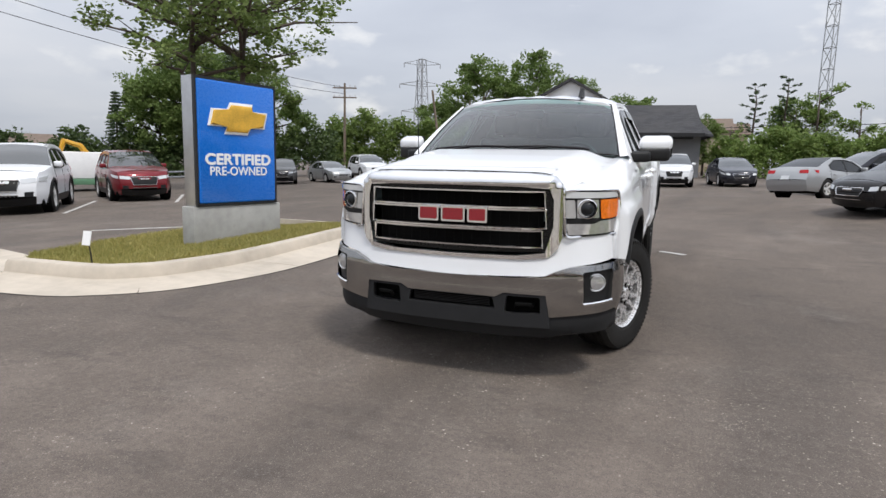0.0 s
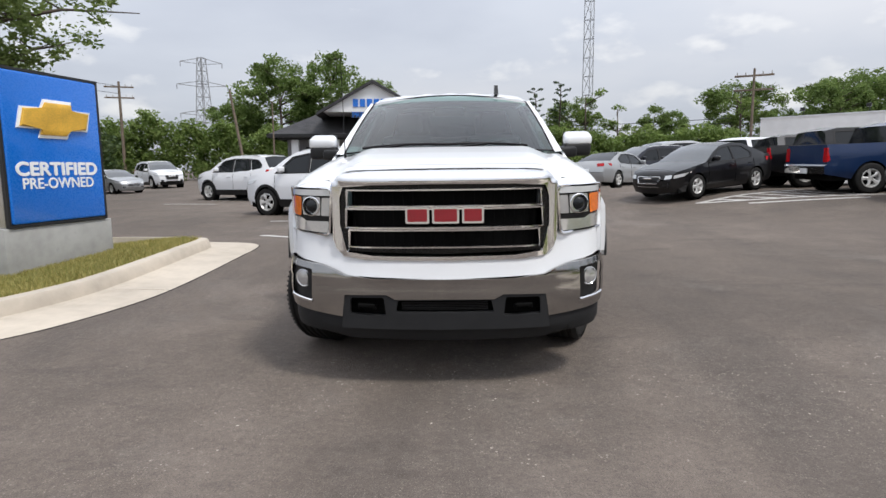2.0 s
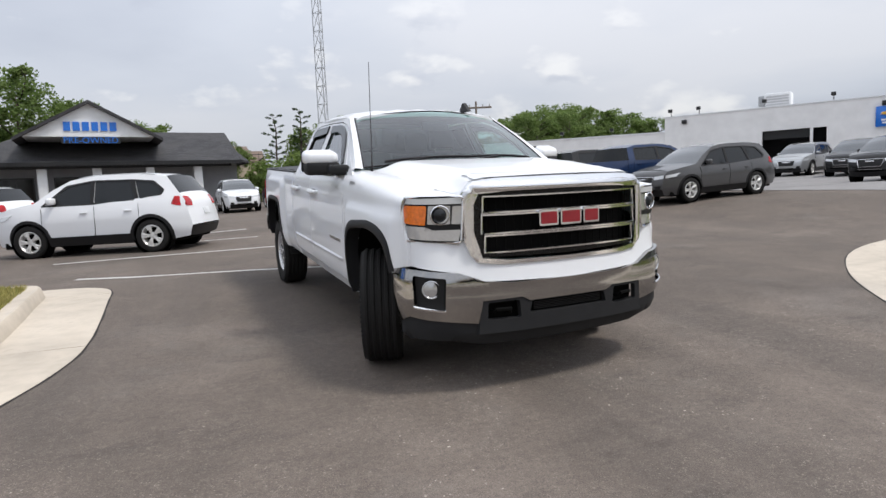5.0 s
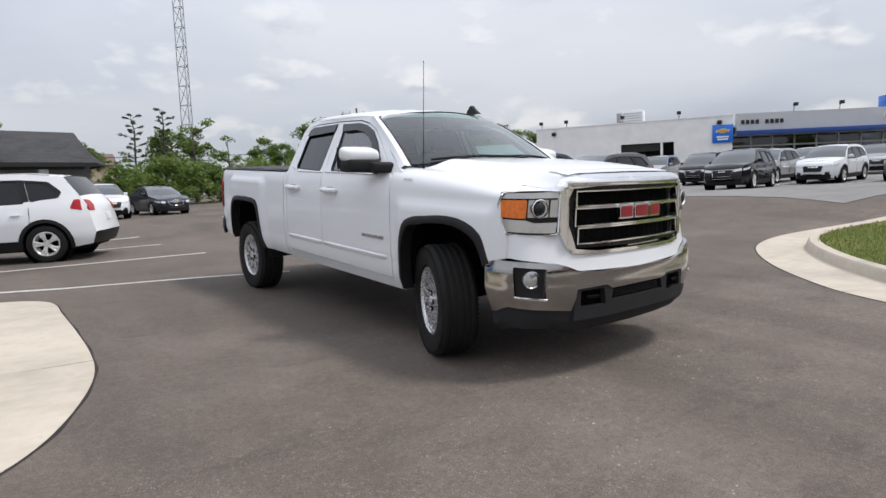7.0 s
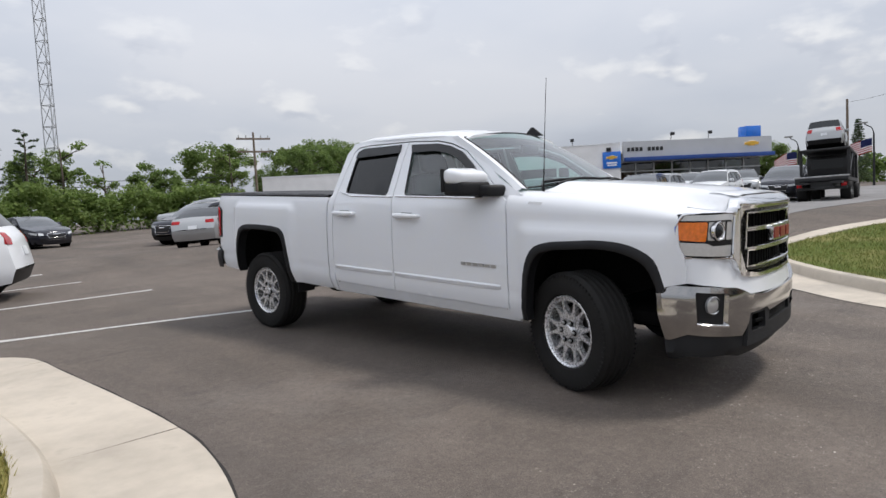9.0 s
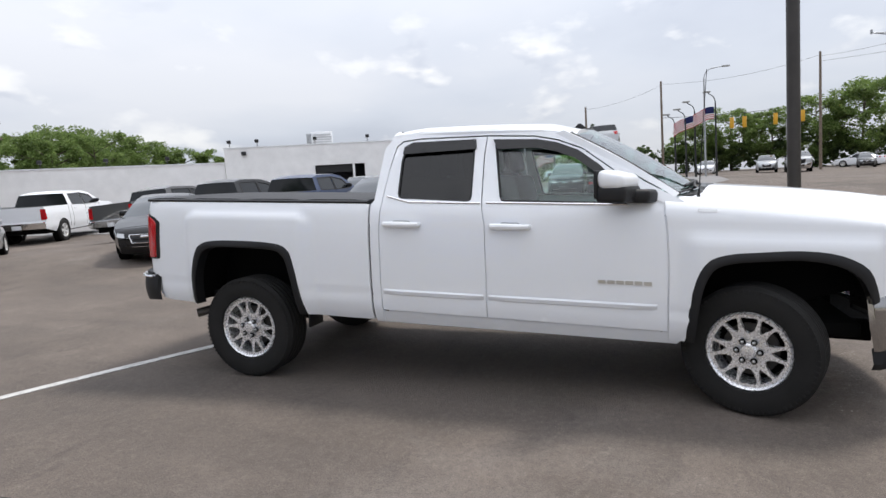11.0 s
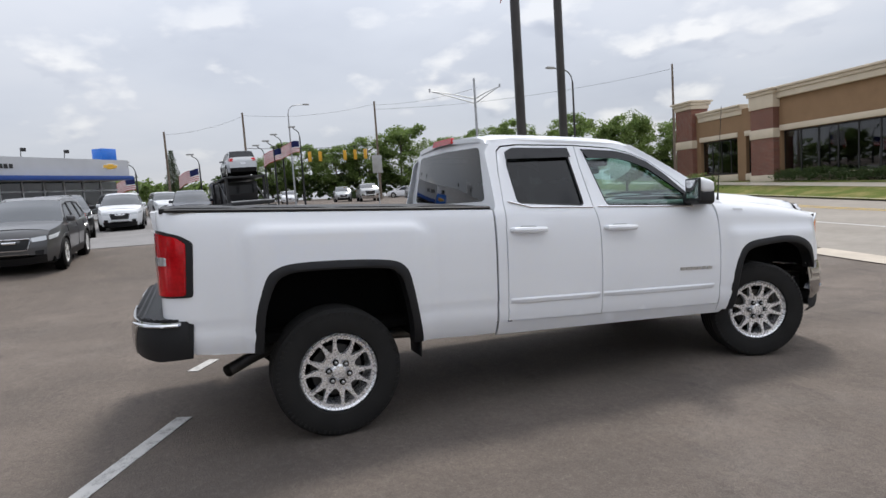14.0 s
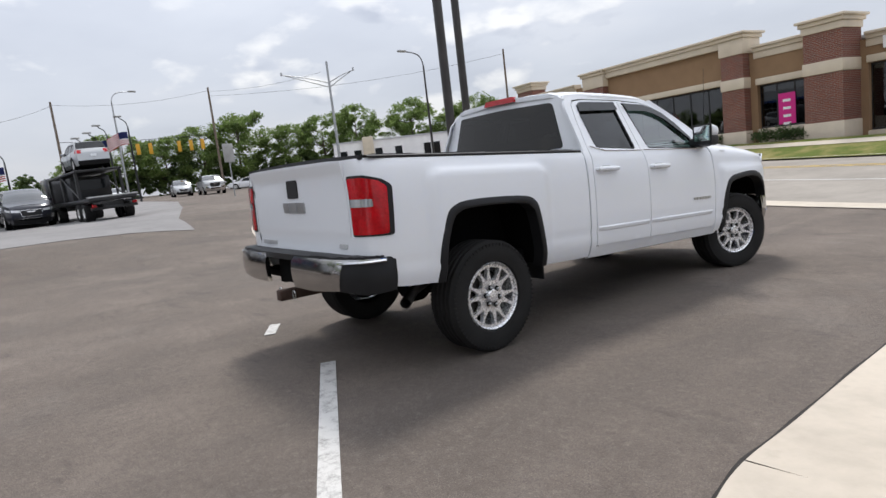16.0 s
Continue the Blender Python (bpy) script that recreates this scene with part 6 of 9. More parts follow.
# wheels
def hero_wheel_meshes():
    R, h = 0.402, 0.132
    rim = 0.243
    bm = bmesh.new()
    prof = [(rim, -h * 0.72), (rim + 0.012, -h * 0.93), (rim + 0.05, -h), (R * 0.88, -h * 1.0), (R * 0.945, -h * 0.95), (R * 0.985, -h * 0.80)]
    for i in range(9):
        x = -0.70 + 1.4 * i / 8
        prof += [(R - (0.010 if i % 2 else 0.0), h * (x - 0.06)), (R - (0.010 if i % 2 else 0.0), h * (x + 0.06))]
    prof += [(R * 0.985, h * 0.80), (R * 0.945, h * 0.95), (R * 0.88, h), (rim, h * 0.8)]
    lathe(bm, prof, 72)
    for k in range(72):
        for sgn in (-1, 1):
            a = 2 * math.pi * (k + (0.25 if sgn > 0 else 0)) / 72
            m = Matrix.Rotation(a, 4, "X")
            box(bm, sgn * h * 0.98 - 0.004, sgn * h * 0.98 + 0.004, R * 0.90, R * 0.955, -0.006, 0.006, m=m)
    tyre = bpy.data.meshes.new("tyre")
    bm.to_mesh(tyre); bm.free()
    tyre.materials.append(M_RUBBER); tyre.shade_smooth(); tyre.set_sharp_from_angle(angle=radians(35))
    bm = bmesh.new()
    lathe(bm, [(rim + 0.004, -h * 0.80), (rim - 0.004, -h * 0.86), (rim - 0.014, -h * 0.80), (rim - 0.022, -h * 0.55), (rim - 0.035, -h * 0.2), (rim - 0.035, h * 0.7)], 60)
    outline = [(0.228 * math.cos(2 * math.pi * i / 60), 0.228 * math.sin(2 * math.pi * i / 60)) for i in range(60)]
    holes = []
    for k in range(6):
        a = math.pi / 2 + k * math.pi / 3
        def pt(r, d):
            return (r * math.cos(a + radians(d)), r * math.sin(a + radians(d)))
        holes.append(rounded([pt(0.112, -7), pt(0.112, 7), pt(0.140, 13.0), pt(0.175, 15.0), pt(0.213, 14.2), pt(0.213, -14.2), pt(0.175, -15.0), pt(0.140, -13.0)], 0.022))
        a += math.pi / 6
        holes.append(rounded([pt(0.128, -2.5), pt(0.128, 2.5), pt(0.155, 6.5), pt(0.185, 9.8), pt(0.213, 10.4), pt(0.213, -10.4), pt(0.185, -9.8), pt(0.155, -6.5)], 0.014))
    def face_x(u, v):
        r = math.hypot(u, v)
        dish = -h * 0.66 - 0.075 * max(0.0, r - 0.10)
        return (dish, u, v)
    panel(bm, outline, face_x, 0.022, holes, back=(0.035, 0, 0))
    lathe(bm, [(0.052, -h * 0.62), (0.050, -h * 0.62 - 0.022), (0.040, -h * 0.62 - 0.030), (0.001, -h * 0.62 - 0.033)], 24)
    rimm = bpy.data.meshes.new("rim")
    bm.to_mesh(rimm); bm.free()
    rimm.materials.append(M_ALLOY); rimm.shade_smooth(); rimm.set_sharp_from_angle(angle=radians(32))
    bm = bmesh.new()
    # near-black ring paints the shade of the recess round each nut
    lathe(bm, [(0.019, 0.004), (0.019, -0.004), (0.011, -0.005)], 16)
    lathe(bm, [(0.011, -0.002), (0.011, -0.014), (0.008, -0.019), (0.001, -0.020)], 6)
    bm.faces.ensure_lookup_table()
    for fc in bm.faces[32:]:
        fc.material_index = 1
    nut = bpy.data.meshes.new("lug_nut")
    bm.to_mesh(nut); bm.free()
    nut.materials.append(M_DARK); nut.materials.append(M_STEEL); nut.shade_smooth()
    bm = bmesh.new()
    lathe(bm, [(0.165, -0.02), (0.160, -0.03), (0.07, -0.03), (0.001, -0.03)], 36)
    disc = bpy.data.meshes.new("brake_disc")
    bm.to_mesh(disc); bm.free()
    disc.materials.append(M_IRON)
    # near-black disc that paints the shaded hollow behind the spokes
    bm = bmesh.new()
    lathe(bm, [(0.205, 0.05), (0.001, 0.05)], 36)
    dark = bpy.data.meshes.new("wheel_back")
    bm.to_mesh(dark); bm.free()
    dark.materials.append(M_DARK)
    return tyre, rimm, nut, disc, dark


HW = hero_wheel_meshes()
for y, steer, track in ((0.0, -21.0, 0.872), (3.645, 0.0, 0.862)):
    for sg in (-1, 1):
        hub = new("wheel")
        hub.parent = HERO
        hub["label"] = "black tyre on a six-spoke silver alloy rim"
        hub.empty_display_size = 0.1
        hub.matrix_basis = pose(sg * track, y, 0.400, 0, 0, steer + (180 if sg > 0 else 0)) @ pose(0, 0, 0, 14 * (1 + sg) + 20 * y, 0, 0)
        for nm, me in zip(("tyre", "rim", None, "brake_disc", "wheel_back"), HW):
            if nm:
                o = new(nm, me)
                o.parent = hub
        for k in range(6):
            o = new("lug_nut", HW[2])
            o.parent = hub
            a = math.pi / 2 + math.pi / 6 + k * math.pi / 3
            o.matrix_basis = pose(-0.132 * 0.62 - 0.022, 0.066 * math.cos(a), 0.066 * math.sin(a))
# underside; frame, floors and axles near-black, with the shade in the colour
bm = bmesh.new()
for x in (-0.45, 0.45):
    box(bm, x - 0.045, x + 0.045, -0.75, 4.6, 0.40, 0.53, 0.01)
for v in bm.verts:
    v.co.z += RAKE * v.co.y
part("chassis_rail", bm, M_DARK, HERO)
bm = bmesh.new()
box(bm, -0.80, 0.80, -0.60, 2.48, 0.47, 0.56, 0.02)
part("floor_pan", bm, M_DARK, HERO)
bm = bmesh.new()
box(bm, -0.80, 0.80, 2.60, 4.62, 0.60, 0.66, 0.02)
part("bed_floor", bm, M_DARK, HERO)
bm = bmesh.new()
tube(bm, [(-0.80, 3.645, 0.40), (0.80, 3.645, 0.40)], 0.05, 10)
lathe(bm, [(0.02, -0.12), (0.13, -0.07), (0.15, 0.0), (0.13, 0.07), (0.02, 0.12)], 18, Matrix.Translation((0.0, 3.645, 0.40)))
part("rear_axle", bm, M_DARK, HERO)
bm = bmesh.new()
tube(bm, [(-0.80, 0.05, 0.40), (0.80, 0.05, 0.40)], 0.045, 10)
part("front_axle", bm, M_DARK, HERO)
bm = bmesh.new()
tube(bm, [(-0.55, 2.6, 0.47), (-0.58, 3.9, 0.55), (-0.66, 4.12, 0.50), (-0.80, 4.29, 0.46)], 0.038, 12, False)
part("exhaust_pipe", bm, plain("dull_exhaust", (0.13, 0.12, 0.11), 0.5, 0.8, vary=0.3), HERO, "dull exhaust tail pipe")
for sg in (-1, 1):
    bm = bmesh.new()
    box(bm, sg * 0.86 - 0.10, sg * 0.86 + 0.10, 3.085, 3.10, 0.42, 0.60, 0.006)
    part("mud_flap", bm, M_TRIM, HERO)

# cabin seen through the glass
M_SEAT = plain("grey_cloth", (0.055, 0.055, 0.058), 0.9, vary=0.2, bump=0.3, fine=180)
M_DASH = plain("dash_plastic", (0.035, 0.035, 0.037), 0.6, bump=0.15, fine=200)


def seat(x, y, w):
    bm = bmesh.new()
    box(bm, x - w / 2, x + w / 2, y - 0.26, y + 0.26, 0.86, 1.02, 0.06, 3)
    part("seat_cushion", bm, M_SEAT, HERO)
    bm = bmesh.new()
    box(bm, x - w / 2, x + w / 2, -0.07, 0.07, 0.0, 0.60, 0.06, 3, m=Matrix.Translation((0, y + 0.26, 0.95)) @ Matrix.Rotation(radians(-14), 4, "X"))
    part("seat_back", bm, M_SEAT, HERO)
    for dx in ((0,) if w < 0.7 else (-0.38, 0.38)):
        bm = bmesh.new()
        box(bm, x + dx - 0.13, x + dx + 0.13, -0.05, 0.05, 0.0, 0.20, 0.04, 3, m=Matrix.Translation((0, y + 0.42, 1.56)) @ Matrix.Rotation(radians(-10), 4, "X"))
        part("headrest", bm, M_SEAT, HERO)


seat(-0.42, 1.28, 0.54)
seat(0.42, 1.28, 0.54)
seat(0.0, 1.90, 1.42)
bm = bmesh.new()
box(bm, -0.80, 0.80, 0.40, 0.86, 1.08, 1.36, 0.06, 3)
part("dashboard", bm, M_DASH, HERO)
bm = bmesh.new()
lathe(bm, [(0.19 + 0.016 * math.cos(a), 0.016 * math.sin(a)) for a in [i * math.pi / 4 for i in range(8)]], 28, Matrix.Translation((0.42, 0.92, 1.30)) @ Matrix.Rotation(radians(65), 4, "X") @ Matrix.Rotation(radians(90), 4, "Y"), closed=True)
box(bm, -0.17, 0.17, -0.02, 0.02, -0.03, 0.03, 0.01, m=Matrix.Translation((0.42, 0.92, 1.30)) @ Matrix.Rotation(radians(-25), 4, "X"))
part("steering_wheel", bm, M_DASH, HERO)
bm = bmesh.new()
box(bm, -0.13, 0.13, -0.015, 0.015, -0.035, 0.035, 0.012, m=Matrix.Translation((0.0, 0.93, 1.72)))
part("rear_view_mirror", bm, M_TRIM, HERO)
bm = bmesh.new()
box(bm, 0.18, 0.60, 0.47, 0.60, 1.363, 1.366, m=None)
part("dash_paper", bm, plain("paper", (0.75, 0.76, 0.78), 0.7), HERO, "white sheet of paper on the dash")
bm = bmesh.new()
panel(bm, mirror_poly([(0.0, 2.42), (0.60, 2.40), (0.66, 1.9), (0.62, 1.12), (0.0, 1.06)]), lambda x, y: B(x, y, roof_z(x, y) - 0.05), 0.2)
part("headliner", bm, plain("headliner", (0.28, 0.27, 0.25), 0.95), HERO)

# ---------------------------------------------------------------- ground
def ground_sheet():
    fine = [i * 0.6 for i in range(-45, 76)]
    xs = [-1800, -700, -300, -140, -90, -60, -45, -36] + fine + [48, 54, 62, 75, 95, 140, 300, 700, 1800]
    ys = [-1800, -700, -300, -140, -90, -60, -45, -36] + fine + [48, 54, 62, 75, 95, 140, 300, 700, 1800]
    verts = [(x, y, G(x, y)) for y in ys for x in xs]
    n = len(xs)
    faces = [(j * n + i, j * n + i + 1, (j + 1) * n + i + 1, (j + 1) * n + i) for j in range(len(ys) - 1) for i in range(n - 1)]
    me = bpy.data.meshes.new("ground")
    me.from_pydata(verts, [], faces)
    me.materials.append(M_ASPHALT)
    me.shade_smooth()
    return tagged(new("ground", me), "worn grey asphalt of the car lot", "ground", kind="structure")


ground_sheet()


def drape(name, outline, h, material, label, category="ground", step=0.6, kind="structure", rim=0.03, parent=None):
    bm = bmesh.new()
    panel(bm, outline, lambda u, v: (u, v, G(u, v) + (h(u, v) if callable(h) else h)), step, back=(0, 0, -rim))
    return tagged(link(name, bm, material, parent), label, category, kind=kind)


def offset_path(pts, d):
    """Shifts an open path to its left by d."""
    out = []
    for i, p in enumerate(pts):
        a, b = Vector(pts[max(i - 1, 0)]), Vector(pts[min(i + 1, len(pts) - 1)])
        t = (b - a).normalized()
        out.append((p[0] - t.y * d, p[1] + t.x * d))
    return out


def section_sweep(path, section):
    """Sweeps (offset to the left, height) points along a path on the ground."""
    bm = bmesh.new()
    rows = []
    lines = [offset_path(path, d) for d, _ in section]
    for i in range(len(path)):
        rows.append([bm.verts.new((lines[k][i][0], lines[k][i][1], G(*lines[k][i]) + section[k][1])) for k in range(len(section))])
    for a, b in zip(rows, rows[1:]):
        for k in range(len(section) - 1):
            bm.faces.new((a[k], a[k + 1], b[k + 1], b[k]))
    return bm


M_JOINT = plain("joint_dirt", (0.022, 0.019, 0.017), 0.95, vary=0.4, scale=14)
GUTTER = 0.66
KERB = [(0.0, -0.03), (0.0, 0.006), (GUTTER, 0.012), (GUTTER + 0.02, 0.02), (GUTTER + 0.05, 0.125), (GUTTER + 0.075, 0.148), (GUTTER + 0.20, 0.152), (GUTTER + 0.205, 0.05)]


def kerbed(name, path, label):
    """Gutter pan and kerb, cast in lengths with joints between."""
    root = tagged(new(name), label, "kerb", kind="structure")
    i = 0
    n = 0
    total = len(path)
    span = max(6, total // 5)
    while i < total - 1:
        j = min(total - 1, i + span)
        seg = [Vector(p) for p in path[i:j + 1]]
        d = (seg[1] - seg[0]).normalized() * 0.006
        seg[0] += d
        seg[-1] -= (seg[-1] - seg[-2]).normalized() * 0.006
        part("kerb_length", section_sweep([tuple(p) for p in seg], KERB), M_CONC, root)
        i = j
        n += 1
    bm = section_sweep(path, [(-0.018, 0.0015), (-0.008, 0.004), (0.004, 0.004)])
    for i, v in enumerate(bm.verts):
        if i % 3 == 0:
            v.co.x += 0.005 * math.sin(i * 1.7)
            v.co.y += 0.005 * math.cos(i * 2.3)
    part("dirt_joint", bm, M_JOINT, root, "dark dirt filled joint along the asphalt")
    return root


# island with the sign; its rim runs from the road round the nose to the bays
ISLAND_A = spline([(-7.4, -0.45), (-6.2, -0.70), (-5.0, -0.70), (-4.25, -0.60), (-3.78, -0.34), (-3.42, 0.0), (-3.17, 0.5), (-2.98, 1.15), (-2.92, 1.8), (-2.92, 2.7), (-2.94, 3.6), (-2.95, 4.2), (-3.06, 4.65), (-3.34, 5.02), (-3.8, 5.25), (-4.4, 5.42), (-5.4, 5.65), (-6.9, 5.95)], 6)
kerbed("kerb_1", ISLAND_A[8:], "pale cast concrete gutter and kerb round the sign island")
grass_a = [p[:2] for p in offset_path(ISLAND_A[8:], GUTTER + 0.19)]
grass_a = grass_a + [(-6.75, 4.8), (-6.8, 2.2), (-6.7, 0.9)]
LAWN = lambda u, v: 0.135 - 0.12 * smooth((-4.0 - u) / 1.5)
drape("lawn_1", grass_a, LAWN, M_GRASS, "patchy dry grass on the sign island", "grass", 0.4, rim=0.1)
drape("apron_1", [(-9.5, -1.2), (-6.1, -0.95), (-5.6, -0.55), (-5.95, 0.2), (-6.3, 0.75), (-9.5, 1.6)], 0.008, M_CONC, "pale concrete apron beside the island", "pavement", 0.6)

ISLAND_E = spline([(15.6, -2.9), (14.7, -1.2), (13.4, -0.25), (12.0, 0.5), (10.5, 1.0), (8.9, 1.38), (7.5, 1.42), (6.2, 1.05), (4.8, 0.2), (3.7, -0.78), (3.25, -1.4), (2.95, -2.2), (2.85, -3.0), (3.1, -4.0), (3.9, -5.0), (5.2, -5.9), (7.0, -6.6)], 6)
kerbed("kerb_2", ISLAND_E, "pale cast concrete gutter and kerb round the grass island")
grass_e = [p[:2] for p in offset_path(ISLAND_E, GUTTER + 0.19)] + [(11, -7.4), (15.2, -8.2)]
drape("lawn_2", grass_e, 0.14, M_GRASS2, "short green grass of the pole island", "grass", 0.6, rim=0.1)


def blades(name, outline, count, h, material, label, height=0.055, lo=None):
    """Short grass, blade by blade."""
    rng = np.random.default_rng(5)
    o = np.array(outline)
    a, b = o.min(0), o.max(0)
    verts, faces = [], []
    k = 0
    while k < count:
        p = a + rng.random(2) * (b - a)
        if lo is not None and not lo(p):
            k += 0.2
            continue
        if not inside(tuple(p), outline):
            continue
        z = G(*p) + (h(*p) - 0.005 if callable(h) else h)
        an = rng.random() * 6.283
        w = 0.004 + 0.004 * rng.random()
        hh = height * (0.5 + rng.random())
        lx, ly = (rng.random(2) - 0.5) * hh * 1.3
        dx, dy = math.cos(an) * w, math.sin(an) * w
        i = len(verts)
        verts += [(p[0] - dx, p[1] - dy, z), (p[0] + dx, p[1] + dy, z), (p[0] + lx, p[1] + ly, z + hh)]
        faces.append((i, i + 1, i + 2))
        k += 1
    me = bpy.data.meshes.new(name)
    me.from_pydata(verts, [], faces)
    me.materials.append(material)
    return tagged(new(name, me), label, "grass", kind="stuff")


blades("grass_1", grass_a, 52000, LAWN, M_BLADE, "short dry grass blades on the sign island", 0.05)
blades("grass_2", grass_e, 42000, 0.135, M_BLADE2, "short green grass blades of the pole island", 0.05)

# road with its lanes, running past the lot
def road_y(x, s):
    return -s - 0.26 * x


def strip(name, s0, s1, x0, x1, h, material, label, category):
    bm = bmesh.new()
    rows = []
    n = int((x1 - x0) / 1.5)
    cols = max(2, int((s1 - s0) / 1.2))
    for i in range(n + 1):
        x = x0 + (x1 - x0) * i / n
        rows.append([bm.verts.new((x, road_y(x, s0 + (s1 - s0) * k / cols), G(x, road_y(x, s0 + (s1 - s0) * k / cols)) + h)) for k in range(cols + 1)])
    for a, b in zip(rows, rows[1:]):
        for k in range(cols):
            bm.faces.new((a[k], a[k + 1], b[k + 1], b[k]))
    return tagged(link(name, bm, material), label, category, kind="structure")


strip("road", 6.4, 17.4, -60, 110, 0.012, M_ROAD, "wide tan concrete road past the lot", "road")
strip("gutter_1", 5.7, 6.4, -60, 3.6, 0.016, M_CONC, "pale concrete gutter along the road", "kerb")
strip("road_line_1", 10.1, 10.25, -60, 110, 0.018, M_LINE, "worn white lane line", "road marking")
strip("road_line_2", 13.9, 14.05, -60, 110, 0.018, M_YELLOW, "yellow centre line", "road marking")
strip("road_line_3", 14.3, 14.45, -60, 110, 0.018, M_YELLOW, "yellow centre line", "road marking")
strip("kerb_3", 17.4, 17.6, -60, 110, 0.10, M_CONC, "pale kerb on the far side of the road", "kerb")
strip("bank", 17.6, 20.9, -60, 110, 0.06, M_GRASS2, "sloping grass bank before the brick store", "grass")
strip("sidewalk", 19.6, 20.3, -60, 40, 0.075, M_CONC, "pale sidewalk along the grass bank", "pavement")


drape("sales_lot", [(12.3, 1.9), (13.2, 4.8), (12.9, 8.0), (13.4, 20.0), (14.0, 33.0), (27.5, 27.0), (34.0, 15.5), (41.0, 8.0), (58.0, 2.0), (58.0, -6.0), (40.0, -5.0), (24.0, -1.0), (16.0, 1.3)], 0.012, M_LOT, "paler worn asphalt of the sales lot", "pavement", 0.9, rim=0.004)


def line(a, b, width=0.10, h=0.006):
    a, b = Vector(a), Vector(b)
    n = Vector((-(b - a).y, (b - a).x)).normalized() * width / 2
    return drape("bay_line", [tuple(a - n), tuple(b - n), tuple(b + n), tuple(a + n)], h, M_LINE, "worn white painted bay line on asphalt", "road marking", 0.5, rim=0.004)


line((-3.6, 6.40), (-0.12, 4.57), 0.11)
line((1.10, 4.52), (1.42, 4.33), 0.10)
line((-4.3, 9.1), (-0.15, 8.5))
line((-4.3, 11.8), (-0.3, 11.5))
line((-4.3, 15.2), (-0.3, 14.0))
for k in range(5):
    line((-10.6 + 1.1 * k, 16.6 + 1.6 * k), (-8.4 + 1.1 * k, 16.0 + 1.6 * k))
line((-13.1, 6.07), (-16.45, 9.64)); line((-13.57, 10.18), (-16.4, 13.3)); line((-7.1, 4.1), (-8.5, 3.2))
# hatched strip beside the black sedan
line((5.5, 9.55), (8.6, 10.85)); line((5.5, 9.55), (9.5, 8.66))
for k in range(5):
    f = 0.16 + 0.17 * k
    line((5.5 + 3.1 * f, 9.55 + 1.3 * f), (6.0 + 3.5 * f, 9.44 - 0.78 * f), 0.09)
line((6.4, 8.95), (8.6, 8.35))
line((21.7, 6.0), (27.5, 5.8), h=0.022); line((22.0, 3.1), (28.0, 2.85), h=0.022); line((22.2, 8.9), (28.0, 8.7), h=0.022)

# ---------------------------------------------------------------- sign on the island
M_SIGNBLUE = plain("sign_blue", (0.004, 0.150, 0.62), 0.28, coat=0.5, vary=0.04, scale=2)
M_GOLD = plain("sign_gold", (0.72, 0.42, 0.055), 0.35, 0.3, vary=0.25, scale=4)
M_SIGNWHITE = plain("sign_white", (0.80, 0.81, 0.82), 0.4, vary=0.04)
M_FRAME = plain("black_frame", (0.012, 0.012, 0.013), 0.4)
M_POLE = plain("dark_pole_paint", (0.030, 0.026, 0.024), 0.45, vary=0.3, scale=3)
M_GALV = plain("galvanised_steel", (0.38, 0.39, 0.40), 0.5, 0.7, vary=0.2)
M_WOODPOLE = plain("weathered_pole_wood", (0.16, 0.125, 0.095), 0.85, vary=0.35, bump=0.3)
M_STUCCO = plain("white_stucco", (0.84, 0.83, 0.82), 0.85, vary=0.07, scale=1.2, bump=0.15)
M_CLADGREY = plain("grey_cladding", (0.50, 0.505, 0.515), 0.6, vary=0.06, scale=1)
M_GREYWALL = plain("grey_siding", (0.30, 0.31, 0.33), 0.75, vary=0.1, scale=2)
M_BAND = plain("blue_band", (0.012, 0.055, 0.24), 0.4, vary=0.06)
M_EIFS = plain("tan_render", (0.25, 0.155, 0.085), 0.9, vary=0.08, scale=1.4, bump=0.2)
M_CREAM = plain("cream_stone", (0.58, 0.50, 0.39), 0.85, vary=0.08, scale=1.5, bump=0.15)
M_MAGENTA = plain("magenta_poster", (0.62, 0.01, 0.22), 0.5, vary=0.06)
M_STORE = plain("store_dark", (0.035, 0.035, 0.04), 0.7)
M_BARK = plain("bark", (0.075, 0.058, 0.045), 0.95, vary=0.4, scale=9, bump=0.5)
M_REDSIGN = plain("red_lettering", (0.55, 0.02, 0.03), 0.5)
M_SIGNALYEL = plain("signal_yellow", (0.62, 0.33, 0.02), 0.5)
M_PANE = glassy("store_glass", (0.22, 0.25, 0.27))


def bricks():
    k = Mat("red_brick")
    mp = k.n.new("ShaderNodeMapping")
    k.l.new(k.tc.outputs["Object"], mp.inputs[0])
    mp.inputs["Rotation"].default_value = (radians(90), 0, 0)
    t = k.n.new("ShaderNodeTexBrick")
    for nm, v in (("Color1", (0.20, 0.062, 0.036, 1)), ("Color2", (0.135, 0.045, 0.03, 1)), ("Mortar", (0.26, 0.22, 0.19, 1))):
        t.inputs[nm].default_value = v
    for nm, v in (("Scale", 1.0), ("Mortar Size", 0.008), ("Brick Width", 0.22), ("Row Height", 0.075)):
        t.inputs[nm].default_value = v
    k.l.new(mp.outputs[0], t.inputs["Vector"])
    k.put("Base Color", k.mix(k.ramp(k.noise(1.1, 5), [(0.4, 0.0), (0.7, 0.35)]), t.outputs[0], (0.11, 0.045, 0.032)))
    k.put("Roughness", 0.9)
    k.bump(t.outputs[1], -0.3, 0.006)
    return k.m


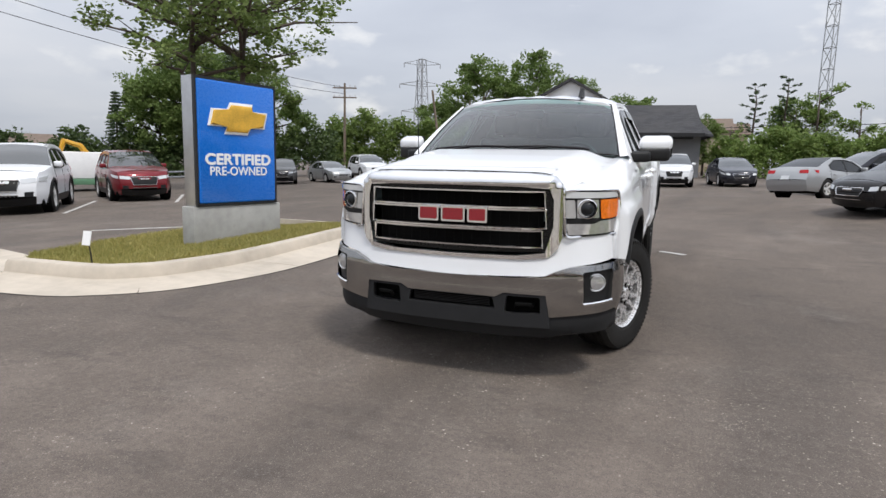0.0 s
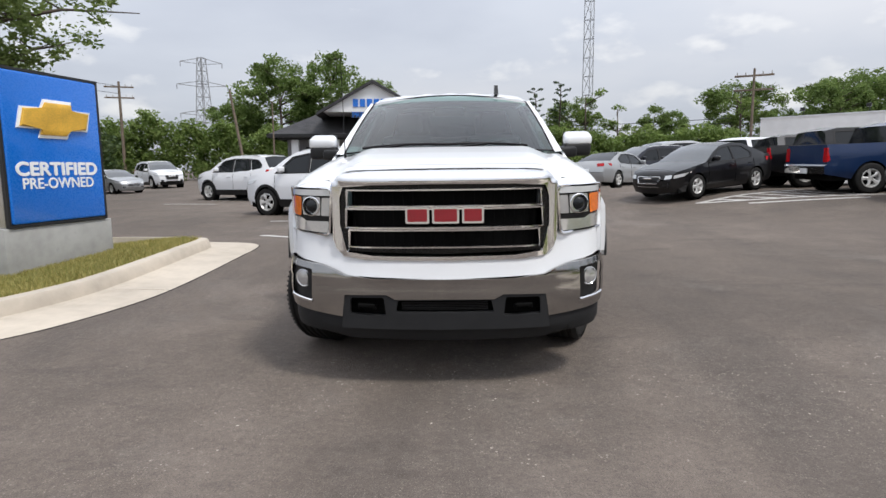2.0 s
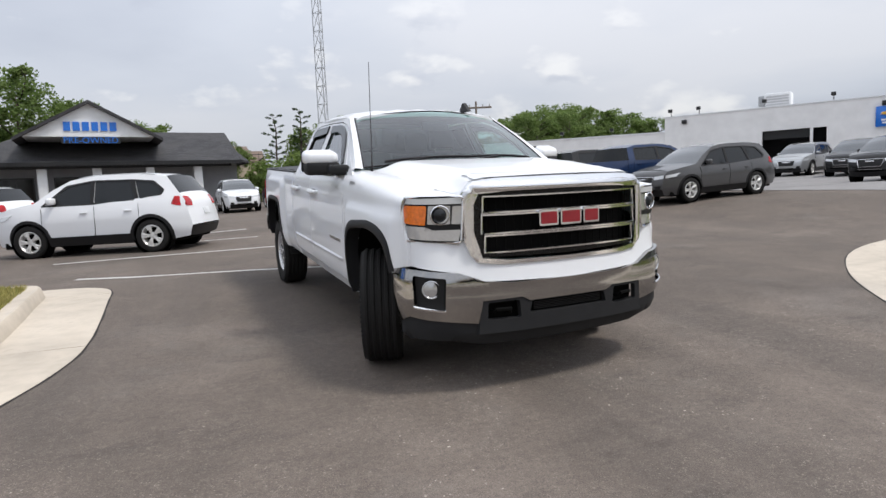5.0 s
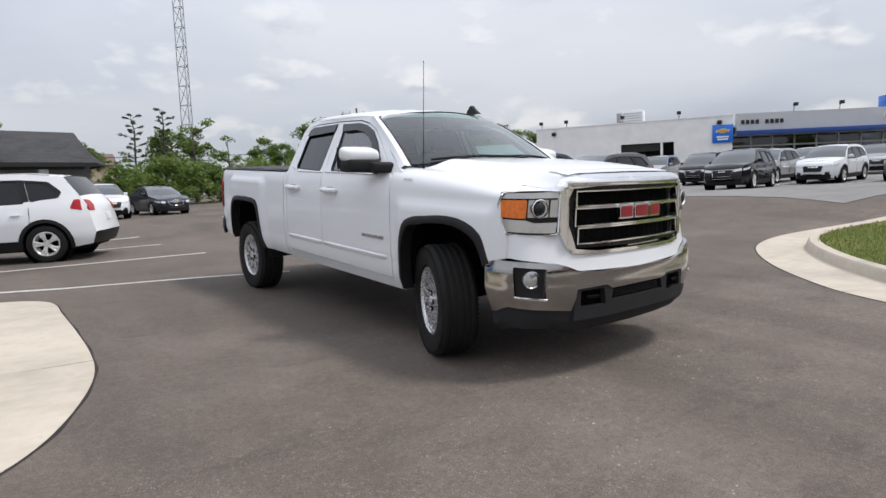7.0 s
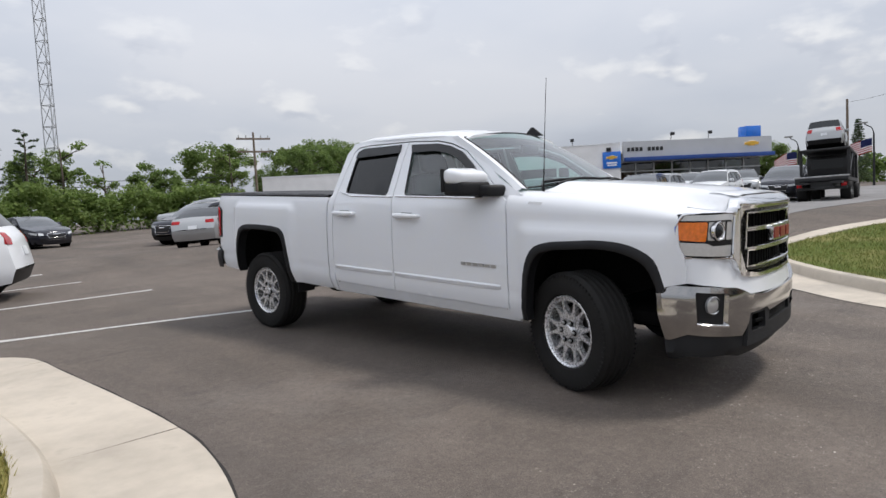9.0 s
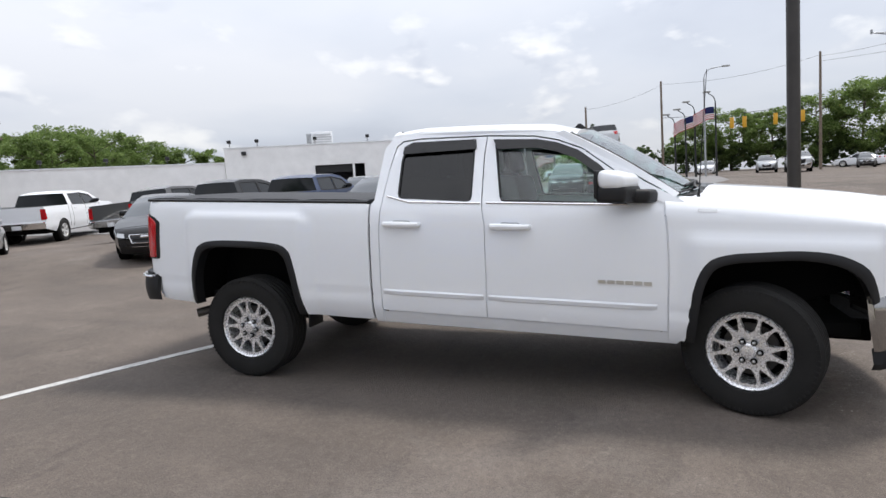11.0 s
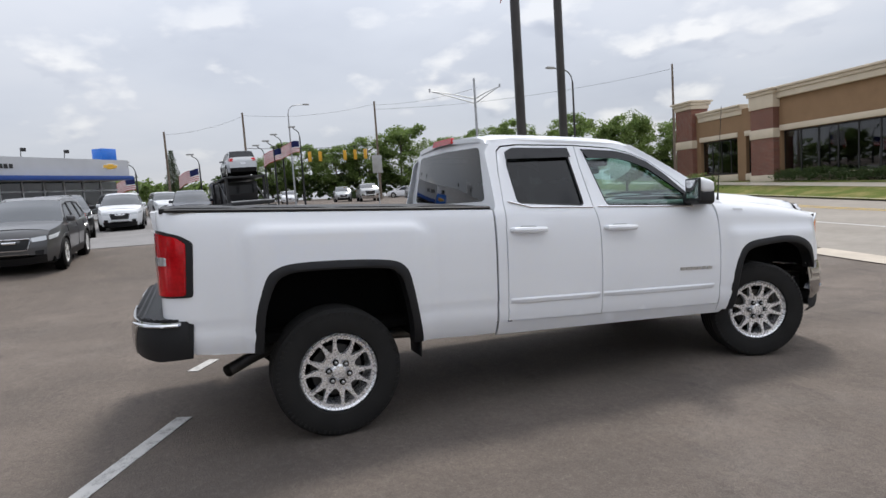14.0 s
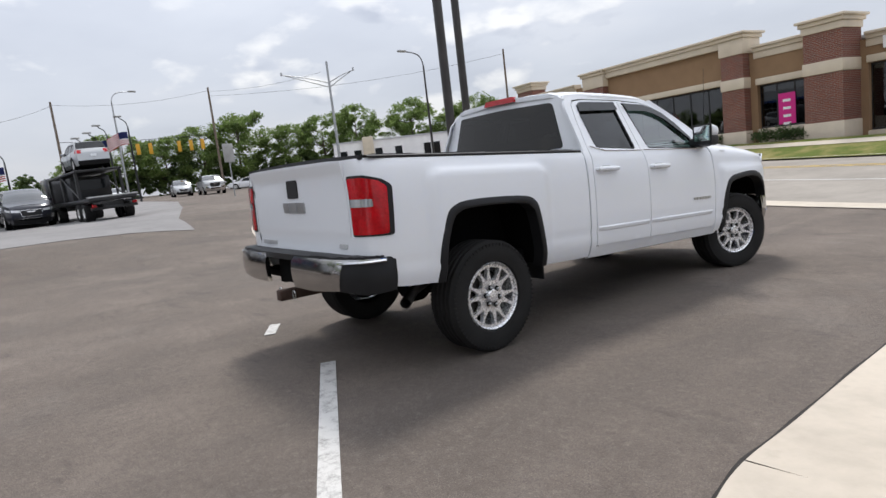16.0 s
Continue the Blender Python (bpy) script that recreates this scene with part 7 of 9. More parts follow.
def shingles():
    k = Mat("dark_shingles")
    mp = k.n.new("ShaderNodeMapping")
    k.l.new(k.tc.outputs["Object"], mp.inputs[0])
    t = k.n.new("ShaderNodeTexBrick")
    for nm, v in (("Color1", (0.050, 0.050, 0.055, 1)), ("Color2", (0.030, 0.030, 0.034, 1)), ("Mortar", (0.014, 0.014, 0.015, 1))):
        t.inputs[nm].default_value = v
    for nm, v in (("Scale", 1.0), ("Mortar Size", 0.01), ("Brick Width", 0.3), ("Row Height", 0.16)):
        t.inputs[nm].default_value = v
    k.l.new(mp.outputs[0], t.inputs["Vector"])
    k.put("Base Color", k.mix(k.ramp(k.noise(0.7, 4), [(0.4, 0.0), (0.7, 0.5)]), t.outputs[0], (0.065, 0.063, 0.062))).put("Roughness", 0.92)
    k.bump(t.outputs[1], -0.4, 0.01)
    return k.m


M_BRICK = bricks()
M_SHINGLE = shingles()


def at_wall(p, u, n):
    """Matrix with x along u, y up and z along the outward normal n, at p."""
    u, n = Vector(u).normalized(), Vector(n).normalized()
    m = Matrix((u, Vector((0, 0, 1)), n)).transposed().to_4x4()
    m.translation = p
    return m


def fit_letters(name, text, w, h, material, parent, m, depth=0.004, bold=0.0):
    ob = letters(name, text, 1.0, material, parent, m, depth)
    xs = [v.co.x for v in ob.data.vertices]
    ys = [v.co.y for v in ob.data.vertices]
    base_n, polys = len(xs), [list(f.vertices) for f in ob.data.polygons]
    cx, cy = (min(xs) + max(xs)) / 2, (min(ys) + max(ys)) / 2
    kx, ky = w / (max(xs) - min(xs)), h / (max(ys) - min(ys))
    for v in ob.data.vertices:
        v.co.x, v.co.y = (v.co.x - cx) * kx, (v.co.y - cy) * ky
    if bold:
        for dx, dy in ((bold, 0.0), (-bold, 0.0), (0.0, bold), (0.0, -bold)):
            bm = bmesh.new()
            bm.from_mesh(ob.data)
            n0 = len(ob.data.vertices)
            src = [tuple(v.co) for v in ob.data.vertices][:base_n] if n0 != len(xs) else [tuple(v.co) for v in ob.data.vertices]
            vs = [bm.verts.new((p[0] + dx, p[1] + dy, p[2] + 0.0004 * (1 + (dx > 0) + 2 * (dy > 0) + 3 * (dy < 0)))) for p in src]
            for f in polys:
                bm.faces.new([vs[i] for i in f])
            bm.to_mesh(ob.data)
            bm.free()
    return ob


def slab(name, poly, depth, material, parent, m, label="", bevel=0.0):
    """A flat shape in the wall plane, standing proud by depth."""
    bm = bmesh.new()
    prism(bm, poly, 0, depth)
    if bevel:
        top = [e for e in bm.edges if all(v.co.z > depth * 0.9 for v in e.verts)]
        bmesh.ops.bevel(bm, geom=top, offset=bevel, segments=2, profile=0.5, affect="EDGES")
    o = part(name, bm, material, parent, label)
    o.matrix_basis = m
    return o


def rect(w, h, cx=0.0, cy=0.0):
    return [(cx - w / 2, cy - h / 2), (cx + w / 2, cy - h / 2), (cx + w / 2, cy + h / 2), (cx - w / 2, cy + h / 2)]


def cross_shape(w, h):
    """Wide slanted cross of the sign's emblem."""
    return [(-0.50 * w, -0.27 * h), (-0.20 * w, -0.27 * h), (-0.24 * w, -0.5 * h), (0.14 * w, -0.5 * h), (0.19 * w, -0.27 * h), (0.44 * w, -0.27 * h), (0.50 * w, 0.27 * h), (0.20 * w, 0.27 * h), (0.24 * w, 0.5 * h), (-0.14 * w, 0.5 * h), (-0.19 * w, 0.27 * h), (-0.44 * w, 0.27 * h)]


def emblem(parent, m, w, h, d=0.02):
    slab("emblem_edge", cross_shape(w, h), d, M_SIGNWHITE, parent, m, "silver edged emblem", 0.004)
    slab("emblem", cross_shape(w * 0.93, h * 0.84), d + 0.025, M_GOLD, parent, m, "gold cross-shaped emblem", 0.02)


def island_sign():
    root = thing("certified_sign", "blue certified pre-owned sign in a steel case on a concrete plinth", "sign", m=pose(-5.04, 2.12, 0, 0, 0, -10.4))
    gz = G(-5.0, 2.9) + 0.02
    W, z0, z1 = 1.47, 0.625, 2.435
    bm = bmesh.new()
    box(bm, -0.24, 0.025, -0.05, W + 0.08, gz - 0.15, z0 - 0.004, 0.012)
    part("plinth", bm, M_PLINTH, root, "grey cast concrete plinth")
    bm = bmesh.new()
    box(bm, -0.225, 0.0, 0.0, W, z0, z1, 0.008)
    part("case", bm, M_STEEL, root, "brushed steel case")
    u, n = (0, 1, 0), (1, 0, 0)
    mid = (z0 + z1) / 2
    H = z1 - z0
    c = lambda z, d: at_wall((d, W / 2, z), u, n)
    for w, h, cx, cy in ((W - 0.012, 0.032, 0.0, H / 2 - 0.018), (W - 0.012, 0.032, 0.0, -H / 2 + 0.018), (0.032, H - 0.068, -W / 2 + 0.022, 0.0), (0.032, H - 0.068, W / 2 - 0.022, 0.0)):
        slab("frame_bar", rect(w, h, cx, cy), 0.045, M_FRAME, root, c(mid, 0.001), "black frame")
    slab("sign_face", rounded(rect(W - 0.078, H - 0.070), 0.035), 0.055, M_SIGNBLUE, root, c(mid, 0.0015), "bright blue moulded face", 0.026)
    emblem(root, c(1.885, 0.054), 1.08, 0.46)
    fit_letters("lettering", "CERTIFIED", 1.17, 0.150, M_SIGNWHITE, root, c(1.295, 0.060), bold=0.009)
    fit_letters("lettering", "PRE-OWNED", 1.03, 0.125, M_SIGNWHITE, root, c(1.125, 0.060), 0.003, bold=0.003)
    root2 = thing("stake_sign", "small white tag on a black wire stake in the grass", "sign")
    g = G(-4.75, 0.25) + LAWN(-4.75, 0.25)
    bm = bmesh.new()
    tube(bm, [(-4.75, 0.27, g - 0.1), (-4.76, 0.25, g + 0.2), (-4.78, 0.24, g + 0.33)], 0.008, 6)
    part("stake", bm, M_FRAME, root2)
    bm = bmesh.new()
    box(bm, -0.06, 0.06, -0.004, 0.004, -0.08, 0.08, m=Matrix.Translation((-4.775, 0.228, g + 0.34)) @ Matrix.Rotation(radians(-12), 4, "X"))
    part("tag", bm, M_SIGNWHITE, root2)


island_sign()


# ---------------------------------------------------------------- pre-owned office
def gable_prism(bm, pts):
    """Solid from two matching polygon loops."""
    a = [bm.verts.new(p) for p in pts[0]]
    b = [bm.verts.new(p) for p in pts[1]]
    n = len(a)
    for i in range(n):
        bm.faces.new((a[i], a[(i + 1) % n], b[(i + 1) % n], b[i]))
    bm.faces.new(a[::-1]); bm.faces.new(b)


def roof_slab(name, pts, parent, material, thick=0.12):
    bm = bmesh.new()
    gable_prism(bm, ([Vector(p) - Vector((0, 0, thick)) for p in pts], pts))
    bmesh.ops.recalc_face_normals(bm, faces=bm.faces)
    return part(name, bm, material, parent)


def block(name, x0, x1, y0, y1, z0, z1, material, parent, bevel=0.0, label=""):
    bm = bmesh.new()
    box(bm, x0, x1, y0, y1, z0, z1, bevel)
    return part(name, bm, material, parent, label)


def office():
    root = thing("sales_office", "grey single-storey office with dark shingle roof, white pillars and gable", "building", m=pose(-14.54, 40.88, 0.15, 0, 0, 5.8) @ Matrix.Scale(1.3, 4))
    g = -0.35
    W, D, e = 13.2, 9.6, 2.90
    block("wall", 0.7, W + 0.3, 2.0, D - 0.6, g, e - 0.06, M_GREYWALL, root)
    for i, x in enumerate((1.2, 3.6, 6.0, 8.5, 10.9)):
        block("pillar", x, x + 0.42, 0.45, 0.87, g, e - 0.30, M_SIGNWHITE, root, 0.02, "white square pillar")
        block("pillar_base", x - 0.05, x + 0.47, 0.40, 0.92, g, g + 0.75, M_PLINTH, root, 0.02)
    block("porch_beam", 0.5, W - 0.3, 0.40, 0.92, e - 0.298, e - 0.06, M_FRAME, root)
    block("soffit", 0.1, W + 0.3, 0.1, 1.98, e - 0.058, e - 0.02, M_FRAME, root)
    for x0, x1 in ((1.9, 3.3), (4.3, 5.7), (6.7, 8.2), (9.2, 10.6)):
        w = block("window", x0, x1, 1.95, 1.985, 0.75, 2.15, M_DARKGLASS, root)
        part("window_frame", _frame(x0, x1, 1.92, 1.948, 0.75, 2.15, 0.07), M_FRAME, w)
        block("mullion", (x0 + x1) / 2 - 0.025, (x0 + x1) / 2 + 0.025, 1.92, 1.947, 0.82, 2.08, M_FRAME, w)
    # main roof, hipped at one end and with a half gable at the other
    ry, rz = 4.4, 4.85
    roof_slab("roof_slope", [(-0.05, 0, e), (W + 0.2, 0, e), (W + 0.2, ry, rz), (3.4, ry, rz)], root, M_SHINGLE)
    roof_slab("roof_slope", [(W + 0.2, D, e), (-0.05, D, e), (3.4, ry, rz), (W + 0.2, ry, rz)], root, M_SHINGLE)
    roof_slab("roof_slope", [(-0.05, D, e), (-0.05, 0, e), (3.4, ry, rz)], root, M_SHINGLE)
    bm = bmesh.new()
    gable_prism(bm, ([(W + 0.1, 1.6, 3.3), (W + 0.1, D - 2.2, 3.3), (W + 0.1, ry, rz - 0.1)], [(W + 0.19, 1.6, 3.3), (W + 0.19, D - 2.2, 3.3), (W + 0.19, ry, rz - 0.1)]))
    part("end_gable", bm, M_FRAME, root)
    roof_slab("roof_slope", [(W + 0.22, 0.2, e), (W + 0.8, 0.9, e - 0.02), (W + 0.8, D - 0.9, e - 0.02), (W + 0.22, D - 0.2, e), (W + 0.22, ry + 2, 3.75), (W + 0.22, ry - 2, 3.75)], root, M_SHINGLE)
    block("fascia", -0.06, W + 0.2, -0.05, -0.003, e - 0.20, e + 0.01, M_FRAME, root)
    block("fascia", -0.11, -0.06, -0.05, D, e - 0.20, e + 0.01, M_FRAME, root)
    # front gable with the sign
    gx, gz, half = 6.1, 5.90, 3.15
    zf = 4.12
    bm = bmesh.new()
    gable_prism(bm, ([(gx - half + 0.15, -0.42, zf), (gx + half - 0.15, -0.42, zf), (gx, -0.42, gz - 0.16)], [(gx - half + 0.15, 3.6, zf), (gx + half - 0.15, 3.6, zf), (gx, 3.6, gz - 0.16)]))
    part("gable", bm, M_SIGNWHITE, root, "white boarded gable")
    for sg in (-1, 1):
        roof_slab("gable_roof", [(gx + sg * (half + 0.1), -0.7, zf - 0.06), (gx, -0.7, gz), (gx, 4.6, gz), (gx + sg * (half + 0.1), 4.6, zf - 0.06)], root, M_SHINGLE, 0.16)
    # porch roof under the gable
    n = (0, -1, 0)
    for k in range(6):
        slab("sign_bar", rect(0.30, 0.44, -1.0 + 0.40 * k), 0.05, M_SIGNBLUE, root, at_wall((gx, -0.423, 4.62), (1, 0, 0), n), "blue sign bar")
    block("sign_board", gx - 1.28, gx + 1.28, -0.50, -0.43, 3.78, 4.10, M_FRAME, root)
    fit_letters("lettering", "PRE-OWNED", 2.35, 0.30, M_SIGNBLUE, root, at_wall((gx, -0.503, 3.94), (1, 0, 0), n), 0.02)
    return root


def _frame(x0, x1, y0, y1, z0, z1, w):
    bm = bmesh.new()
    box(bm, x0 - w, x0, y0, y1, z0 - w, z1 + w); box(bm, x1, x1 + w, y0, y1, z0 - w, z1 + w)
    box(bm, x0, x1, y0, y1, z0 - w, z0); box(bm, x0, x1, y0, y1, z1, z1 + w)
    return bm


office()


# ---------------------------------------------------------------- dealership
def wall_frame(p0, p1):
    """Local x along the wall front, y inwards, z up."""
    a = math.degrees(math.atan2(p1[1] - p0[1], p1[0] - p0[0]))
    return pose(p0[0], p0[1], grade((p0[0] + p1[0]) / 2, (p0[1] + p1[1]) / 2), 0, 0, a), math.hypot(p1[0] - p0[0], p1[1] - p0[1])


def floodlight(parent, x, y, z):
    f = part("floodlight", _flood(), M_FRAME, parent, "black roof floodlight")
    f.matrix_basis = pose(x, y, z)
    return f


def _flood():
    bm = bmesh.new()
    tube(bm, [(0, 0.05, -0.15), (0, 0.0, 0.18), (0, -0.14, 0.26)], 0.025, 6)
    box(bm, -0.13, 0.13, -0.30, -0.10, 0.14, 0.36, 0.03)
    return bm


def dealership():
    # low white wing at the back
    m, L = wall_frame((19.96, 36.72), (29.11, 27.44))
    wing = thing("workshop_wing", "low white stucco workshop wing with roof floodlights", "building", m=m)
    block("wall", 0, L, 0, 9, -0.4, 3.30, M_STUCCO, wing)
    block("coping", -0.05, L, -0.05, 9, 3.303, 3.38, M_SIGNWHITE, wing)
    for x in (2.5, 6.0, 9.5):
        floodlight(wing, x, 0.1, 3.5)
    # main white block
    m, L = wall_frame((29.01, 27.34), (35.3, 16.06))
    main = thing("showroom_workshop", "white stucco dealership workshop with open service door", "building", m=m)
    top = 4.30
    a, b = 0.46 * L, 0.66 * L
    block("wall", 0, a, 0, 0.3, 0, top, M_STUCCO, main)
    block("wall", b + 0.85, L, 0, 0.3, 0, top, M_STUCCO, main)
    block("wall", b, b + 0.15, 0, 0.3, 0, top, M_STUCCO, main)
    block("lintel", a, b, 0, 0.3, 2.88, top, M_STUCCO, main)
    block("lintel", b + 0.15, b + 0.85, 0, 0.3, 2.88, top, M_STUCCO, main)
    block("side_wall", 0, 0.3, 0.3, 12, 0, top, M_STUCCO, main)
    block("side_wall", L - 0.3, L, 0.3, 12, 0, top, M_STUCCO, main)
    block("back_wall", 0, L, 12, 12.3, 0, top, M_STUCCO, main)
    block("roof", 0.3, L - 0.3, 0.3, 12, top - 0.35, top - 0.2, M_CLADGREY, main)
    block("service_door", a, b, 0.35, 0.40, 2.35, 2.88, M_FRAME, main, 0, "raised dark service door")
    block("workshop_floor", 0.3, L - 0.3, 0.3, 12, 0.30, 0.34, M_CLADGREY, main)
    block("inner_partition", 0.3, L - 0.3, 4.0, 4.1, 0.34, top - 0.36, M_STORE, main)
    block("coping", -0.04, L + 0.04, -0.04, 0.34, top + 0.002, top + 0.07, M_SIGNWHITE, main)
    for f in (0.03, 0.17, 0.47, 0.75):
        floodlight(main, f * L, 0.1, top + 0.18)
    for f in (0.10, 0.94):
        block("wall_lamp", f * L - 0.15, f * L + 0.15, -0.2, -0.002, top - 0.5, top - 0.25, M_FRAME, main, 0.03)
    ac = thing("rooftop_unit", "pale metal air handling unit on the flat roof", "air conditioner", m=m)
    block("casing", 0.45 * L, 0.45 * L + 1.5, 1.6, 2.9, top - 0.2, top + 1.05, M_SIGNWHITE, ac, 0.03)
    block("intake_hood", 0.45 * L - 0.35, 0.45 * L - 0.002, 1.7, 2.8, top + 0.3, top + 0.95, M_GALV, ac, 0.03)
    for k in range(5):
        block("louvre", 0.45 * L + 0.1, 0.45 * L + 1.4, 1.57, 1.598, top + 0.1 + 0.17 * k, top + 0.2 + 0.17 * k, M_CLADGREY, ac)
    bs = thing("wall_sign", "square blue wall sign with gold emblem", "sign", m=m)
    cx = 0.955 * L
    block("board", cx - 0.62, cx + 0.62, -0.16, -0.003, 2.60, 3.75, M_SIGNBLUE, bs, 0.04)
    e = at_wall((cx, -0.163, 3.35), (1, 0, 0), (0, -1, 0))
    emblem(bs, e, 0.8, 0.28)
    for k in range(2):
        slab("text_bar", rect(0.72 - 0.1 * k, 0.10), 0.01, M_SIGNWHITE, bs, at_wall((cx, -0.163, 2.98 - 0.16 * k), (1, 0, 0), (0, -1, 0)))
    # grey showroom with a blue band over its glass front
    m, L = wall_frame((35.42, 15.84), (43.6, 8.39))
    sh = thing("showroom", "grey panelled showroom with blue band and glass front", "building", m=m)
    block("parapet", 0, L, 0, 0.3, 3.22, 4.42, M_CLADGREY, sh)
    block("parapet_end", L - 0.3, L, 0.302, 10, 3.22, 4.42, M_CLADGREY, sh)
    block("blue_band", -0.02, L + 0.02, -0.35, -0.002, 3.02, 3.30, M_BAND, sh, 0.02, "dark blue canopy band")
    block("canopy", 0, L, 0.0, 3.0, 3.04, 3.18, M_CLADGREY, sh)
    block("roof", 0, L - 0.31, 0.31, 10, 3.6, 3.75, M_CLADGREY, sh)
    block("back_wall", 0, L, 10.0, 10.3, 0, 4.4, M_CLADGREY, sh)
    block("stall_riser", 0, L, 1.2, 1.4, 0, 0.75, M_STUCCO, sh)
    block("floor", 0, L, 1.4, 10, 0.30, 0.36, M_CLADGREY, sh)
    n = 8
    for k in range(n):
        x0, x1 = L * k / n, L * (k + 1) / n
        block("pane", x0 + 0.05, x1 - 0.05, 1.28, 1.30, 0.78, 3.0, M_PANE, sh)
        block("mullion", x0 - 0.045, x0 + 0.045, 1.22, 1.36, 0.752, 3.03, M_GALV, sh)
    block("transom", 0, L, 1.23, 1.27, 2.35, 2.45, M_GALV, sh)
    block("inner_wall", 0.2, L - 0.4, 5.5, 5.6, 0.4, 3.55, M_GREYWALL, sh)
    for k in range(9):
        if k != 4:
            slab("name_bar", rect(0.20, 0.26), 0.04, M_FRAME, sh, at_wall((0.35 + 0.30 * k, -0.003, 3.86), (1, 0, 0), (0, -1, 0)), "dark lettering bar")
    emblem(sh, at_wall((0.86 * L, -0.004, 3.95), (1, 0, 0), (0, -1, 0)), 1.25, 0.42)
    block("fin", 0.85 * L, 0.85 * L + 1.2, 0.5, 1.4, 4.42, 5.25, M_SIGNBLUE, sh, 0.02, "bright blue roof box")
    for x in (3.6, 6.4):
        floodlight(sh, x, 0.2, 4.6)


dealership()


# ---------------------------------------------------------------- brick store across the road
def store():
    ang = math.degrees(math.atan2(-0.165, 1.0))
    k = math.hypot(1, 0.165)
    # local x runs along the front (towards +x), local y into the building
    m = pose(0, -22.9, grade(12, -23) - 0.15, 0, 0, ang)
    S = lambda x: x * k
    root = thing("brick_store", "tan and red brick retail store with cream cornices", "building", m=m)

    def bl(nm, x0, x1, d0, d1, z0, z1, mat_, bevel=0.0, label="", parent=None):
        """d is the depth behind the front line."""
        return block(nm, S(x0), S(x1), -d1, -d0, z0, z1, mat_, parent or root, bevel, label)

    def pillar(x0, x1, top, cap=0.55, d=-0.35):
        bl("pillar", x0, x1, d, 0.9, 0.6, top - cap, M_BRICK, 0, "red brick pillar")
        bl("pillar_base", x0 - 0.04, x1 + 0.04, d - 0.05, 0.95, 0.6, 1.62, M_CREAM, 0.02, "cream stone base")
        bl("pillar_band", x0 - 0.04, x1 + 0.04, d - 0.05, 0.95, 3.70, 4.22, M_CREAM, 0.02, "cream stone band")
        bl("pillar_cap", x0 - 0.06, x1 + 0.06, d - 0.07, 0.97, top - cap, top - 0.30, M_CREAM, 0.03)
        bl("pillar_cap", x0 - 0.14, x1 + 0.14, d - 0.16, 1.06, top - 0.298, top - 0.12, M_CREAM, 0.03)
        bl("pillar_cap", x0 - 0.24, x1 + 0.24, d - 0.27, 1.16, top - 0.118, top, M_CREAM, 0.03)

    def cornice(x0, x1, top, d=0.0):
        for i, (h0, h1, o) in enumerate(((0.62, 0.30, 0.06), (0.298, 0.12, 0.14), (0.118, 0.0, 0.24))):
            bl("cornice", x0, x1, d - o, d + 0.5, top - h0, top - h1, M_CREAM, 0.02)

    def bay(x0, x1, top, wx0, wx1, wz0, wz1, panes, d=0.0, poster=None):
        bl("wall", x0, wx0, d, d + 0.3, 0.6, top - 0.3, M_EIFS)
        bl("wall", wx1, x1, d, d + 0.3, 0.6, top - 0.3, M_EIFS)
        bl("wall", wx0, wx1, d, d + 0.3, 0.6, wz0, M_BRICK if d == 0 else M_CREAM)
        bl("wall", wx0, wx1, d, d + 0.3, wz1, top - 0.3, M_EIFS, 0, "tan rendered panel")
        bl("lintel", wx0 - 0.05, wx1 + 0.05, d - 0.06, d - 0.002, wz1 + 0.02, wz1 + 0.32, M_CREAM, 0.015)
        bl("sill", wx0 - 0.02, wx1 + 0.02, d - 0.06, d - 0.002, wz0 - 0.42, wz0 - 0.02, M_CREAM, 0.015)
        win = bl("window_unit", wx0, wx1, d + 0.24, d + 0.28, wz1 - 0.09, wz1, M_FRAME)
        bl("window_frame", wx0, wx1, d + 0.24, d + 0.28, wz0, wz0 + 0.08, M_FRAME, parent=win)
        for i in range(panes + 1):
            xx = wx0 + (wx1 - wx0) * i / panes
            bl("mullion", xx - 0.035, xx + 0.035, d + 0.23, d + 0.29, wz0 + 0.081, wz1 - 0.091, M_FRAME, parent=win)
        for i in range(panes):
            bl("pane", wx0 + (wx1 - wx0) * i / panes + 0.036, wx0 + (wx1 - wx0) * (i + 1) / panes - 0.036, d + 0.255, d + 0.265, wz0 + 0.081, wz1 - 0.091, M_PANE, parent=win)
        if poster:
            p = bl("poster", poster[0], poster[1], d + 0.20, d + 0.215, poster[2], poster[3], M_MAGENTA, 0, "magenta window poster")
            for j in range(4):
                zz = poster[3] - 0.35 - 0.36 * j
                bl("text_bar", poster[0] + 0.22, poster[1] - 0.22, d + 0.185, d + 0.197, zz - 0.06, zz + 0.06, M_SIGNWHITE, parent=p)

    pillar(26.2, 27.9, 6.85)
    bay(22.0, 26.2, 5.95, 22.4, 25.8, 1.8, 4.0, 4)
    cornice(22.0, 25.96, 5.95)
    pillar(19.2, 20.9, 6.42, 1.05)
    bay(20.9, 22.0, 5.95, 21.2, 21.7, 1.8, 4.0, 1)
    bay(11.1, 19.2, 6.45, 11.2, 19.1, 1.62, 4.02, 7, 0.05)
    cornice(10.0, 20.9, 6.45, -0.12)
    pillar(9.9, 11.1, 6.42, 1.05)
    bay(6.9, 9.9, 5.65, 7.05, 9.55, 1.65, 3.75, 3, 0.15, poster=(7.85, 8.65, 1.75, 3.2))
    cornice(7.14, 9.66, 5.65, 0.15)
    pillar(5.3, 6.9, 6.05, 0.6, -0.6)
